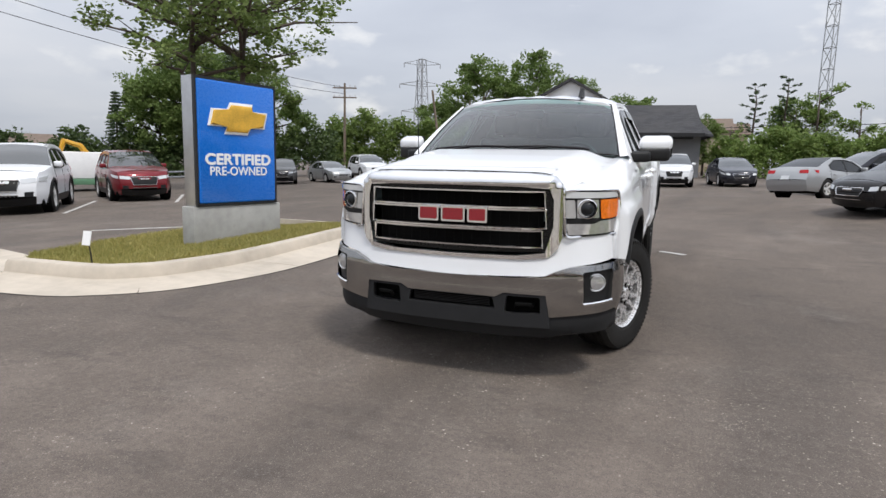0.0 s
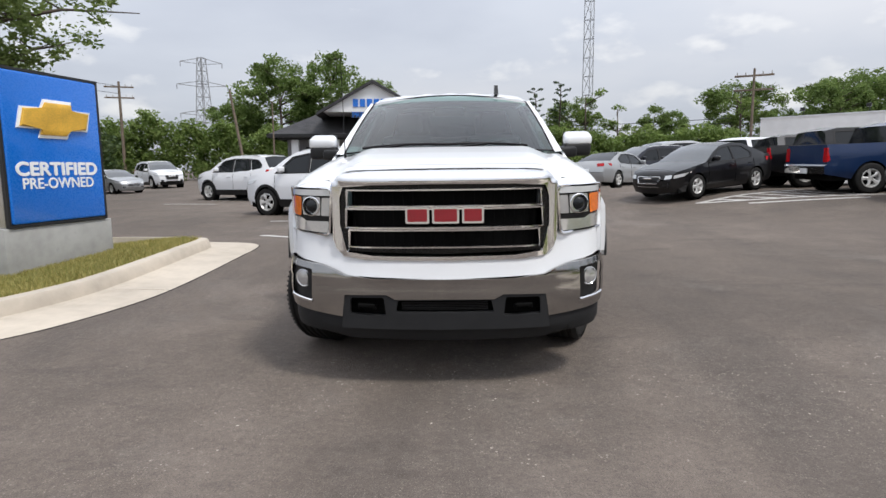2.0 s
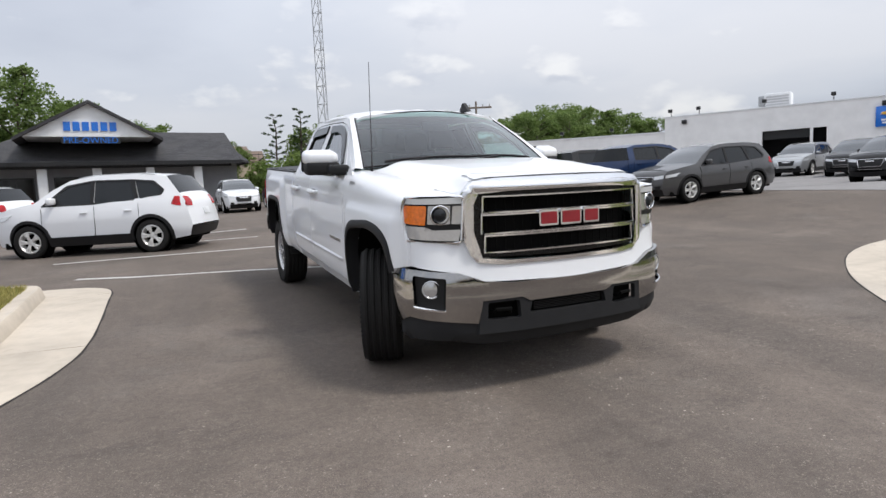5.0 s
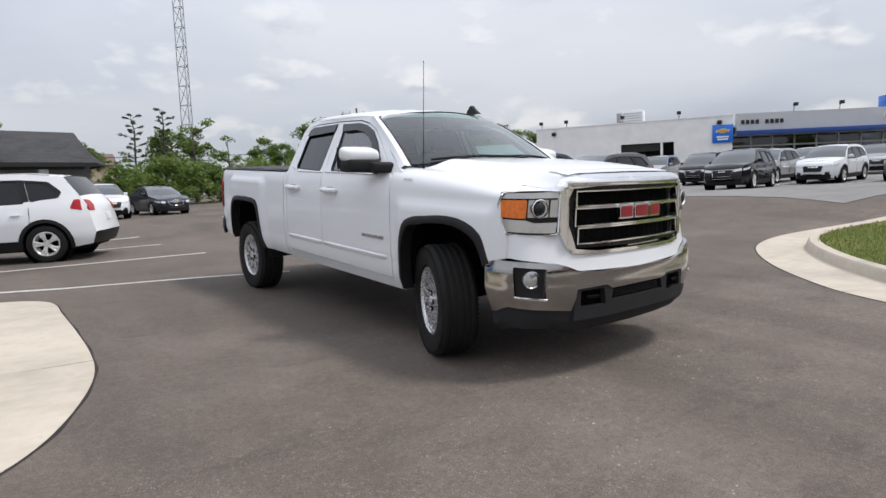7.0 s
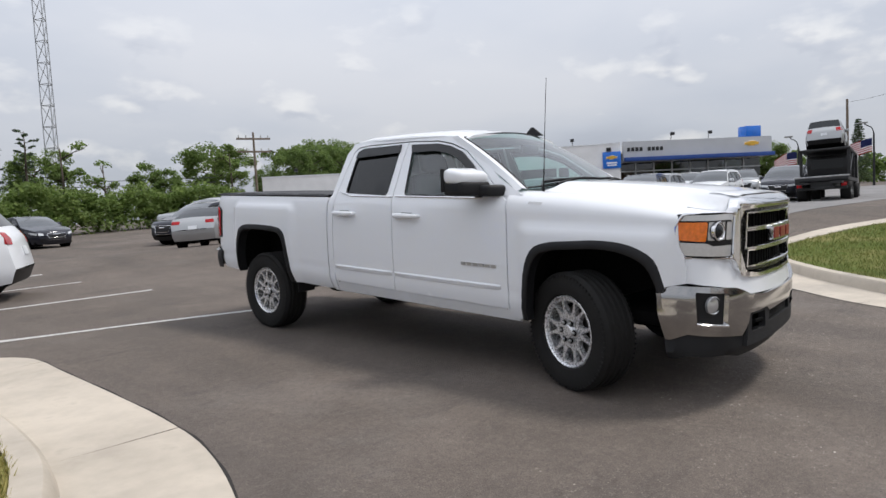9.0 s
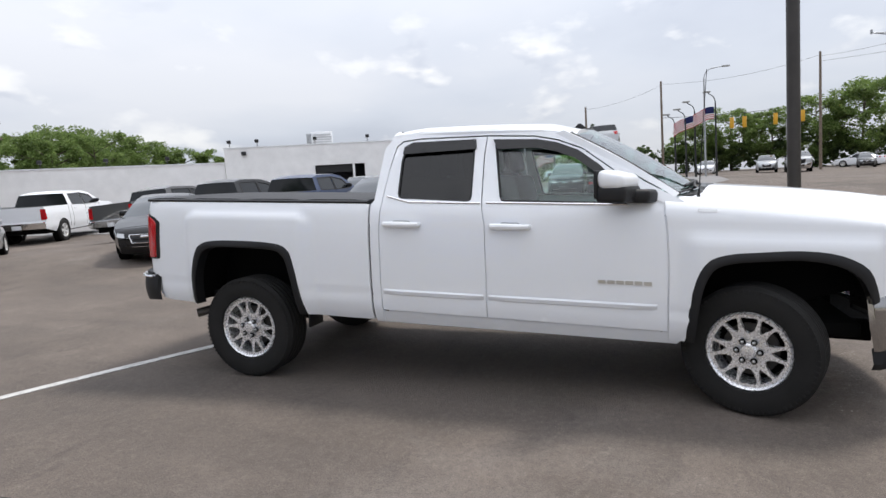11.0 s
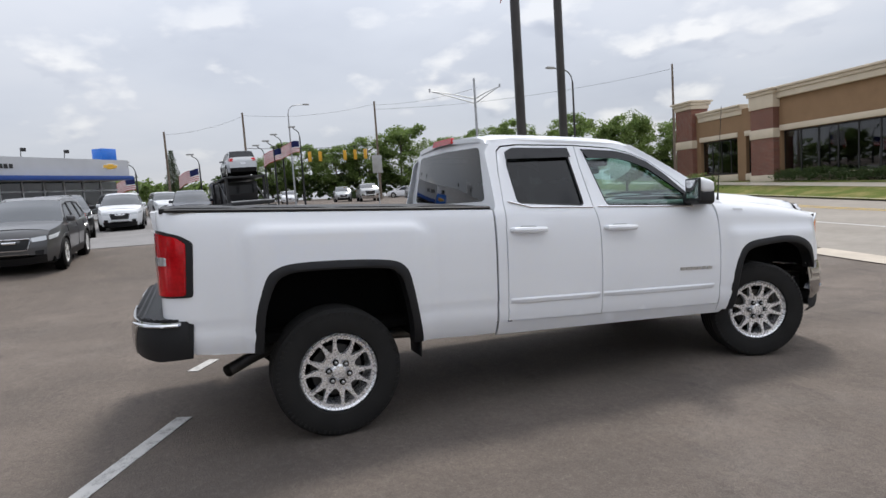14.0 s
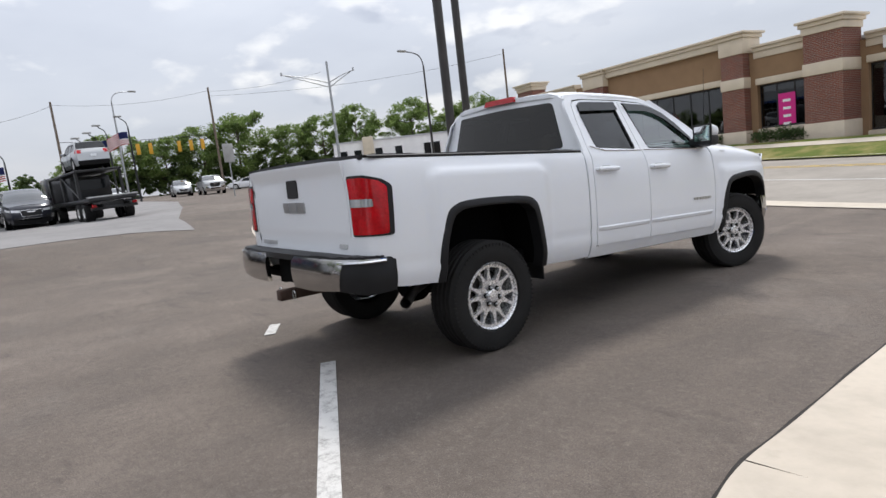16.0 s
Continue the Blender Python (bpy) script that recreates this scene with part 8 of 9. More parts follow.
    bay(-6.0, 5.3, 5.2, -5.0, 5.0, 1.05, 3.9, 5, 0.8)
    cornice(-6.0, 5.06, 5.2, 0.8)
    sg = block("sign_board", S(2.6), S(4.4), -0.795, -0.70, 4.40, 4.95, M_SIGNWHITE, root)
    for j in range(3):
        slab("sign_bar", rect(0.4, 0.3, -0.55 + 0.55 * j), 0.03, M_REDSIGN, sg, at_wall((S(3.5), -0.697, 4.67), (-1, 0, 0), (0, 1, 0)), "red sign bar")
    # shell behind the front
    bl("back_wall", -6.0, 27.8, 18.0, 18.3, 0.6, 5.2, M_EIFS)
    bl("side_wall", 27.4, 27.7, 0.95, 18, 0.6, 6.0, M_EIFS)
    bl("side_wall", -6.0, -5.7, 1.2, 18, 0.6, 5.2, M_EIFS)
    bl("roof", -5.7, 27.4, 1.2, 18, 5.0, 5.15, M_CLADGREY)
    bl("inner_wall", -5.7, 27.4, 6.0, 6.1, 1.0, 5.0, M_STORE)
    bl("store_floor", -5.7, 27.4, 1.2, 6.0, 1.0, 1.05, M_CLADGREY)


store()


# ---------------------------------------------------------------- poles, lamps, masts and wires
def pole(name, label, x, y, h, r0, r1, material, category="pole", lean=(0, 0), group=""):
    g = G(x, y)
    root = thing(name, label, category, group, m=Matrix.Translation((x, y, g)))
    bm = bmesh.new()
    tube(bm, [(0, 0, -0.2), (lean[0] * 0.5, lean[1] * 0.5, h / 2), (lean[0], lean[1], h)], [r0, (r0 + r1) / 2, r1], 12)
    part("shaft", bm, material, root)
    return root


for x, y, r in ((5.55, -1.6, 0.095), (7.97, -4.21, 0.103)):
    p = pole("sign_pole", "tall dark brown steel sign pole on the grass island", x, y, 11.5, r, r * 0.95, M_POLE, group="sign poles")
    bm = bmesh.new()
    lathe(bm, [(0.001, 0.20), (r + 0.05, 0.20), (r + 0.06, 0.13), (r + 0.06, 0.05)], 16, m=Matrix.Rotation(radians(-90), 4, "Y"))
    part("base_collar", bm, M_POLE, p)
pb = thing("concrete_block", "pale concrete block on the grass by the pole", "block")
bm = bmesh.new()
box(bm, 5.31, 5.79, -1.84, -1.36, G(5.55, -1.6) + 0.08, G(5.55, -1.6) + 0.52, 0.03)
part("block_body", bm, M_CONC, pb)


def stars_flag(w, h, seed, droop=0.35):
    """Striped flag hanging in folds; white, red and blue cells."""
    rng = random.Random(seed)
    bm = bmesh.new()
    nx, ny = 16, 13
    ph = rng.random() * 6
    vs = []
    for j in range(ny + 1):
        for i in range(nx + 1):
            u, v = i / nx, j / ny
            vs.append(bm.verts.new((u * w * 0.92, 0.07 * w * math.sin(7 * u + ph + 1.2 * v) * u, -v * h - droop * w * u * u + 0.03 * math.sin(9 * u + ph))))
    for j in range(ny):
        for i in range(nx):
            f = bm.faces.new((vs[j * (nx + 1) + i], vs[j * (nx + 1) + i + 1], vs[(j + 1) * (nx + 1) + i + 1], vs[(j + 1) * (nx + 1) + i]))
            f.material_index = 2 if (i < 7 and j < 7) else j % 2
    r = bmesh.ops.solidify(bm, geom=bm.faces[:], thickness=0.006)
    return bm


M_FLAGRED = plain("flag_red", (0.42, 0.02, 0.03), 0.8)
M_FLAGBLUE = plain("flag_blue", (0.02, 0.03, 0.13), 0.8)


def flag_on(parent, x, y, z, w, h, bearing, seed):
    o = part("flag", stars_flag(w, h, seed), M_FLAGRED, parent, "striped red, white and blue flag")
    o.data.materials.append(M_SIGNWHITE); o.data.materials.append(M_FLAGBLUE)
    o.matrix_basis = pose(x, y, z, 0, 0, bearing)
    return o


fl = thing("hanging_flag", "red and white flag hanging from the tall pole", "flag", m=Matrix.Translation((5.55, -1.6, grade(5.55, -1.6))))
f = part("cloth", stars_flag(0.55, 0.5, 3, 0.7), M_FLAGRED, fl)
f.data.materials.append(M_SIGNWHITE); f.data.materials.append(M_FLAGBLUE)
f.matrix_basis = pose(-0.02, 0.02, 5.75, 0, 0, 120)
bm = bmesh.new()
tube(bm, [(0, 0.08, 5.4), (0, 0.08, 6.0)], 0.012, 6)
part("halyard", bm, M_FRAME, fl)


def lattice(name, label, x, y, h, w0, w1, legs, bars, r, category, arms=()):
    root = thing(name, label, category, m=Matrix.Translation((x, y, G(x, y))) @ Matrix.Rotation(0.5, 4, "Z"))
    ring = lambda z: [Vector((math.cos(2 * math.pi * k / legs) * (w0 + (w1 - w0) * z / h), math.sin(2 * math.pi * k / legs) * (w0 + (w1 - w0) * z / h), z)) for k in range(legs)]
    for k in range(legs):
        bm = bmesh.new()
        tube(bm, [ring(0)[k], ring(h)[k]], r * 1.5, 6)
        part("leg", bm, M_GALV, root)
    bm = bmesh.new()
    for j in range(bars):
        a, b = ring(h * j / bars), ring(h * (j + 1) / bars)
        for k in range(legs):
            tube(bm, [a[k], b[(k + 1) % legs]], r, 4)
            tube(bm, [b[k], b[(k + 1) % legs]], r, 4)
    o = part("bracing", bm, M_GALV, root)
    o["kind"] = "stuff"
    for z, half, rise in arms:
        bm = bmesh.new()
        for sg in (-1, 1):
            tube(bm, [(0, 0.1, z), (sg * half, 0, z + rise * 0.3)], r * 1.2, 4); tube(bm, [(0, 0, z + rise), (sg * half, 0, z + rise * 0.3)], r * 1.2, 4)
            tube(bm, [(sg * half, 0, z + rise * 0.3), (sg * half, 0, z - 0.9)], r * 1.3, 4)
        part("cross_arm", bm, M_GALV, root)
    return root


lattice("radio_mast", "tall three-legged galvanised lattice radio mast", 12.7, 57.3, 47.0, 0.62, 0.36, 3, 26, 0.031, "mast")
lattice("transmission_tower", "grey steel lattice power line tower", -83.0, 189.0, 36.5, 3.6, 1.3, 4, 9, 0.10, "tower", arms=((18.5, 7.0, 1.9), (27.5, 7.6, 1.9), (34.5, 6.2, 2.0)))


def utility(x, y, top, label="weathered wooden utility pole with crossarm", arms=1, lean=(0, 0), bearing=30, thick=1.0):
    g = G(x, y)
    top += grade(x, y)
    root = pole("utility_pole", label, x, y, top - g, 0.15 * thick, 0.10 * thick, M_WOODPOLE, lean=lean, group="utility poles")
    for j in range(arms):
        bm = bmesh.new()
        box(bm, -1.15, 1.15, -0.06, 0.06, -0.06, 0.06, 0.01)
        o = part("crossarm", bm, M_WOODPOLE, root)
        o.matrix_basis = pose(lean[0], lean[1], top - g - 0.45 - 0.9 * j, 0, 0, bearing)
        for q in (-1.0, -0.5, 0.5, 1.0):
            bm = bmesh.new()
            tube(bm, [(q, 0, 0.05), (q, 0, 0.25)], [0.045, 0.03], 6)
            i = part("insulator", bm, M_PLINTH, o)
    return root


UT = [(62.44, -15.85, 11.6), (65.2, -1.53, 10.6), (65.51, 6.53, 8.6), (45.59, -43.96, 13.4)]
for x, y, z in UT:
    utility(x, y, z, "plain weathered wooden utility pole", arms=0)
utility(-29.31, 47.09, 8.6, bearing=20, arms=2)
utility(-13.62, 33.56, 5.9, "leaning wooden utility pole in the hedge", 0, (-0.9, 0.0), thick=0.7)
utility(-12.01, 34.06, 5.2, "slim wooden pole in the hedge", 0, thick=0.4)
utility(18.98, 35.9, 6.5, "wooden utility pole with two crossarms behind the lot", 2, bearing=-25, thick=0.7)


def street_lamp(x, y, h, bearing, label="tall grey street lamp with curved arm", material=None, arm=1.6):
    p = pole("street_lamp", label, x, y, h - 0.9, 0.10, 0.06, material or M_GALV, "lamp", group="street lamps")
    bm = bmesh.new()
    tube(bm, spline([(0, 0, h - 0.92), (0.15, 0, h - 0.45), (0.6, 0, h - 0.12), (arm, 0, h)], 5), 0.04, 8)
    o = part("arm", bm, material or M_GALV, p)
    o.matrix_basis = pose(0, 0, 0, 0, 0, bearing)
    bm = bmesh.new()
    box(bm, arm - 0.05, arm + 0.6, -0.13, 0.13, h - 0.06, h + 0.08, 0.05)
    o = part("lamp_head", bm, M_PLINTH, p)
    o.matrix_basis = pose(0, 0, 0, 0, 0, bearing)
    return p


street_lamp(30.55, -20.55, 8.7, 95, "dark street lamp with curved arm beside the store", M_POLE)
street_lamp(54.69, -4.84, 9.7, -80)
for k, (x, y, z, fl_) in enumerate(((54.69, -5.75, 7.9, 1), (54.89, -4.03, 7.2, 1), (54.9, -3.23, 6.6, 0), (55, -2.32, 6.2, 0), (55.51, 3.53, 5.5, 1), (55.4, 8.87, 4.9, 1))):
    z += grade(x, y)
    p = street_lamp(x, y, z - G(x, y), 100, "black lot lamp carrying a striped flag" if fl_ else "black lot lamp with angled head", M_FRAME, 0.45)
    if fl_:
        flag_on(p, 0.0, 0.12, z - G(x, y) - 1.3, 1.9, 1.1, 95, k)

# twin mast-arm pole at the crossing
tp = pole("mast_arm_pole", "tall grey pole with two long mast arms", 33.0, -14.2, 8.21, 0.11, 0.075, M_GALV)
for sg, ln in ((-1, 3.08), (1, 1.74)):
    bm = bmesh.new()
    for dz in (0.0, 0.30):
        tube(bm, [(0, 0, 6.80 - dz), (sg * ln * 0.45, 0, 7.20 - dz * 0.7), (sg * ln, 0, 7.54)], [0.04, 0.034, 0.024], 6)
    tube(bm, [(sg * ln, 0, 7.47), (sg * ln, 0, 7.70)], 0.06, 6)
    o = part("mast_arm", bm, M_GALV, tp)
    o.matrix_basis = pose(0, 0, 0, 0, 0, -114)


def traffic_signal(x, y, z):
    root = thing("traffic_signal", "yellow three-lens traffic signal hung from a wire", "traffic light", "traffic signals", m=pose(x, y, z, 0, 0, 75))
    bm = bmesh.new()
    box(bm, -0.18, 0.18, -0.15, 0.15, -0.55, 0.55, 0.03)
    part("housing", bm, M_SIGNALYEL, root)
    for k, mt in enumerate((M_TAIL, M_AMBER, M_DARK)):
        bm = bmesh.new()
        lathe(bm, [(0.001, -0.155), (0.11, -0.155), (0.12, -0.30), (0.13, -0.30), (0.13, -0.15)], 14, m=Matrix.Translation((0, 0, 0.34 - 0.34 * k)) @ Matrix.Rotation(radians(90), 4, "Z"))
        part("lens_hood", bm, mt, root)
    bm = bmesh.new()
    tube(bm, [(0, 0, 0.55), (0, 0, 0.95)], 0.03, 6)
    part("hanger", bm, M_FRAME, root)


for k in (0.53, 0.45, 0.26, 0.18, 0.10):
    p = Vector((62.44, -15.85, 6.7)).lerp(Vector((65.2, -1.53, 6.7)), k)
    traffic_signal(p.x, p.y, grade(p.x, p.y) + p.z - 0.2 * 4 * k * (1 - k) - 0.95)


def wire(a, b, sag, r=0.012):
    bm = bmesh.new()
    a, b = Vector(a) + Vector((0, 0, grade(a[0], a[1]))), Vector(b) + Vector((0, 0, grade(b[0], b[1])))
    pts = [a.lerp(b, i / 12) - Vector((0, 0, sag * 4 * (i / 12) * (1 - i / 12))) for i in range(13)]
    tube(bm, pts, r, 5)
    tagged(link("overhead_wire", bm, M_FRAME), "thin black overhead wire between poles", "cable", "overhead wires")


wire((62.44, -15.85, 6.7), (65.2, -1.53, 6.7), 0.2, 0.025)
wire((62.44, -15.85, 11.3), (65.2, -1.53, 10.3), 0.6, 0.012); wire((65.2, -1.53, 10.2), (65.51, 6.53, 8.3), 0.4, 0.012)
wire((62.44, -15.85, 11.2), (51.47, -23.72, 11.5), 0.4, 0.012); wire((62.44, -15.85, 10.7), (45.59, -43.96, 12.9), 0.8, 0.013)
wire((-29.31, 47.09, 8.2), (-32.68, 7.29, 11.0), 0.8, 0.02); wire((-29.31, 47.09, 7.6), (-32.68, 7.29, 10.2), 0.9, 0.02)
wire((1.7, 55.56, 3.7), (25.33, 53.34, 3.85), 0.12, 0.03); wire((1.7, 55.56, 4.1), (25.33, 53.34, 4.3), 0.12, 0.03)


# roadside sign seen edge on beside the crossing
rs = pole("road_sign", "grey roadside sign on a slim post", 38.37, -8.44, 3.9, 0.04, 0.04, M_GALV, "sign")
bm = bmesh.new()
box(bm, -0.45, 0.45, -0.05, -0.03, 2.4, 3.7, 0.01, m=Matrix.Rotation(radians(-70), 4, "Z"))
part("sign_plate", bm, M_PLINTH, rs)

# ---------------------------------------------------------------- car hauler in the sales lot
def hauler():
    root = thing("car_hauler", "dark car transporter with two decks seen from its tail", "truck", m=(put(25.6, 2.3, 4) @ Matrix.Scale(0.71, 4)))
    block("lower_deck", -1.2, 1.2, -4.5, 5.5, 1.05, 1.25, M_FRAME, root, 0.03)
    block("upper_deck", -1.2, 1.2, -4.5, 3.6, 2.75, 2.88, M_FRAME, root, 0.03)
    for sg in (-1, 1):
        for y in (-4.2, -0.5, 3.3):
            bm = bmesh.new()
            box(bm, sg * 1.12 - 0.07, sg * 1.12 + 0.07, y - 0.1, y + 0.1, 1.25, 2.75)
            part("post", bm, M_FRAME, root)
        bm = bmesh.new()
        tube(bm, [(sg * 1.12, 3.3, 1.3), (sg * 1.12, -0.5, 2.7)], 0.05, 6)
        part("deck_brace", bm, M_FRAME, root)
        bm = bmesh.new()
        box(bm, sg * 0.75 - 0.25, sg * 0.75 + 0.25, 5.4, 7.2, 0.9, 1.0, m=None)
        part("ramp", bm, M_FRAME, root)
        for y in (2.6, 3.9, -3.2):
            add_wheel(root, sg * 1.0, y, 0.5, 0.5, 0.5, 0.28, "plain", 6)
        stickbm = bmesh.new()
        box(stickbm, sg * 1.0 - 0.12, sg * 1.0 + 0.12, 5.5, 5.54, 0.75, 0.92, 0.01)
        part("tail_light", stickbm, M_TAIL, root)
    block("rear_bumper", -1.15, 1.15, 5.3, 5.5, 0.6, 0.75, M_FRAME, root, 0.02)
    block("chassis", -0.5, 0.5, -7.0, 5.3, 0.7, 1.02, M_FRAME, root)
    block("cab", -1.15, 1.15, -7.6, -5.3, 0.9, 3.0, M_GREY, root, 0.12)
    for sg in (-1, 1):
        add_wheel(root, sg * 1.0, -6.4, 0.5, 0.5, 0.4, 0.28, "plain", 6)
    base = (put(25.6, 2.3, 4) @ Matrix.Scale(0.71, 4))
    c = copy_thing(FLEET[("suv", M_SILVER.name, None)], base @ Matrix.Translation((0, 0.9, 2.88)))
    c["label"] = "silver SUV on the upper deck of the transporter"
    block("loader_cab", -1.05, 1.05, -1.6, 1.2, 1.25, 2.60, M_FRAME, root, 0.06, "black loader cab on the lower deck")
    block("rear_window", -0.80, 0.80, 1.203, 1.23, 1.85, 2.40, M_DARKGLASS, root)
    block("deck_rail", -1.25, 1.25, 5.35, 5.50, 1.255, 1.33, M_STEEL, root, 0.01, "pale worn tail rail")


hauler()

# ---------------------------------------------------------------- far left yard
tr = thing("site_trailer", "low white and green site trailer behind the cars", "trailer", m=pose(-23.1, 14.2, grade(-23, 14), 0, 0, 56))
block("trailer_body", -1.6, 1.6, -1.1, 1.1, 0.55, 1.68, M_SIGNWHITE, tr, 0.06)
block("trailer_skirt", -1.62, 1.62, -1.12, 1.12, 0.30, 0.548, plain("pale_green", (0.10, 0.22, 0.13), 0.6), tr, 0.02)
for x in (-0.5, 0.5):
    add_wheel(tr, 1.0, x, 0.3, 0.3, 0.2, 0.18)
M_DIG = plain("digger_yellow", (0.62, 0.33, 0.02), 0.45, vary=0.15)
dg = thing("mini_digger", "small yellow excavator with raised arm", "excavator", m=pose(-21.9, 15.0, G(-21.9, 15.0), 0, 0, -35))
for sg in (-1, 1):
    bm = bmesh.new()
    box(bm, sg * 0.55 - 0.16, sg * 0.55 + 0.16, -0.8, 0.8, 0.0, 0.42, 0.15, 3)
    part("track", bm, M_RUBBER, dg)
block("house", -0.6, 0.6, -0.7, 0.7, 0.45, 1.05, M_DIG, dg, 0.1)
block("cab", -0.55, 0.2, -0.5, 0.5, 1.05, 1.75, M_DARKGLASS, dg, 0.08)
bm = bmesh.new()
tube(bm, [(0.4, -0.6, 0.9), (0.4, -1.3, 1.9), (0.4, -1.9, 2.1)], [0.13, 0.13, 0.09], 6)
part("boom", bm, M_DIG, dg)
bm = bmesh.new()
tube(bm, [(0.4, -1.85, 2.15), (0.4, -2.2, 1.0)], [0.10, 0.07], 6)
part("dipper", bm, M_DIG, dg)
bm = bmesh.new()
box(bm, 0.2, 0.6, -2.4, -2.0, 0.6, 1.0, 0.08)
part("bucket", bm, M_FRAME, dg)
fn = thing("low_fence", "low grey rail fence along the edge of the lot", "fence")
for k in range(9):
    a = Vector((-24.5, 8.6)).lerp(Vector((-24.0, 30.0)), k / 8)
    block("fence_post", a.x - 0.06, a.x + 0.06, a.y - 0.06, a.y + 0.06, grade(a.x, a.y), grade(a.x, a.y) + 0.75, M_GALV, fn)
for z in (0.4, 0.68):
    bm = bmesh.new()
    tube(bm, [(-24.42, 8.6, z + grade(-24.42, 8.6)), (-23.92, 30.0, z + grade(-23.92, 30.0))], 0.05, 6)
    part("fence_rail", bm, M_GALV, fn)


def far_house(name, label, x, y, heading, w, d, eave, ridge, wall, roof, wins=3):
    root = thing(name, label, "building", m=pose(x, y, G(x, y), 0, 0, heading))
    bm = bmesh.new()
    gable_prism(bm, ([(-w / 2, -d / 2, -0.3), (-w / 2, d / 2, -0.3), (-w / 2, d / 2, eave), (-w / 2, 0, ridge - 0.15), (-w / 2, -d / 2, eave)], [(w / 2, -d / 2, -0.3), (w / 2, d / 2, -0.3), (w / 2, d / 2, eave), (w / 2, 0, ridge - 0.15), (w / 2, -d / 2, eave)]))
    bmesh.ops.recalc_face_normals(bm, faces=bm.faces)
    part("wall", bm, wall, root)
    for sg in (-1, 1):
        roof_slab("roof_slope", [(-w / 2 - 0.3, sg * (d / 2 + 0.4), eave - 0.1), (w / 2 + 0.3, sg * (d / 2 + 0.4), eave - 0.1), (w / 2 + 0.3, 0, ridge), (-w / 2 - 0.3, 0, ridge)], root, roof, 0.2)
    for k in range(wins):
        xx = -w / 2 + w * (k + 0.5) / wins
        block("window", xx - 0.5, xx + 0.5, -d / 2 - 0.03, -d / 2 - 0.004, 1.0, 2.2, M_DARKGLASS, root)
    return root


M_TANROOF = plain("tan_shingles", (0.16, 0.12, 0.095), 0.9, vary=0.15, scale=3, bump=0.2)
M_TANWALL = plain("beige_siding", (0.42, 0.35, 0.26), 0.8, vary=0.1, scale=2)
far_house("house", "beige house with brown roof behind the shrubs", 2.51, 71.45, 0, 7.5, 7, 4.6, 6.0, M_TANWALL, M_TANROOF)
far_house("house", "pale house with red brick chimney behind the trees", 6.95, 72.42, 0, 2.4, 4, 4.2, 5.4, M_CREAM, M_TANROOF, 1)
far_house("brick_house", "low red brown house behind the trees", -46.48, 24.38, 60, 9, 7, 2.3, 3.4, M_BRICK, M_TANROOF)

# white low commercial block far along the road
m, L = wall_frame((62.78, -48.87), (71.49, -34.86))
wb = thing("white_block", "long low white commercial building far down the road", "building", m=m)
block("wall", 0, L, -9, 0, 0.2, 5.3, M_STUCCO, wb)
block("coping", -0.1, L + 0.1, -9.1, 0.1, 5.303, 5.5, M_CLADGREY, wb)
block("entry_pier", 0.66 * L, 0.66 * L + 1.5, 0.002, 0.7, 0.2, 5.9, M_CREAM, wb, 0.03, "buff stone entry pier")
for k, f in enumerate((0.12, 0.2, 0.45, 0.62, 0.8, 0.92)):
    block("window", f * L - 0.5, f * L + 0.5, 0.003, 0.05, 2.2, 4.2, M_DARKGLASS, wb)

# ---------------------------------------------------------------- more parked cars
park("suv", M_WHITE, "white SUV far back in the sales row", 35.4, 11.51, 196)
park("suv", M_SILVER, "silver SUV far back in the sales row", 36.99, 8.65, 196)
park("suv", M_WHITE, "white SUV beside the transporter", 40.5, 6.18, 190)
park("suv", M_PLUM, "dark SUV near the transporter", 28.5, 4.5, 182)
park("suv", M_BLACK, "black SUV parked along the side of the lot", 21.86, 8.95, 190)
park("pickup", M_SILVER, "silver pickup waiting at the far crossing", 56.96, -12.71, 170)
park("suv", M_SILVER, "silver SUV waiting at the far crossing", 60.47, -10.8, 170)
park("sedan", M_WHITE, "white sedan waiting at the far crossing", 67.99, -6.18, 170)
park("suv", M_GREY, "dark SUV waiting at the far crossing", 62.92, -19.79, 165)
park("pickup", M_WHITE, "white pickup parked before the white block", 61.81, -30.91, 60)
park("sedan", M_SILVER, "silver sedan parked before the white block", 66.37, -26.37, 60)
park("sedan", M_WHITE, "white sedan parked before the white block", 69.91, -21.32, 60)

# ---------------------------------------------------------------- trees and hedges
M_LEAF_OAK = leaf("oak_leaves", (0.100, 0.150, 0.040), (0.27, 0.34, 0.11), 0.5)
M_LEAF_MID = leaf("tree_leaves", (0.100, 0.158, 0.042), (0.26, 0.34, 0.11), 0.55)
M_LEAF_LIGHT = leaf("light_leaves", (0.115, 0.180, 0.045), (0.30, 0.38, 0.12), 0.55)
M_LEAF_DARK = leaf("dark_leaves", (0.045, 0.075, 0.026), (0.12, 0.165, 0.055), 0.4)
M_NEEDLE = leaf("pine_needles", (0.045, 0.075, 0.036), (0.11, 0.15, 0.07), 0.3)


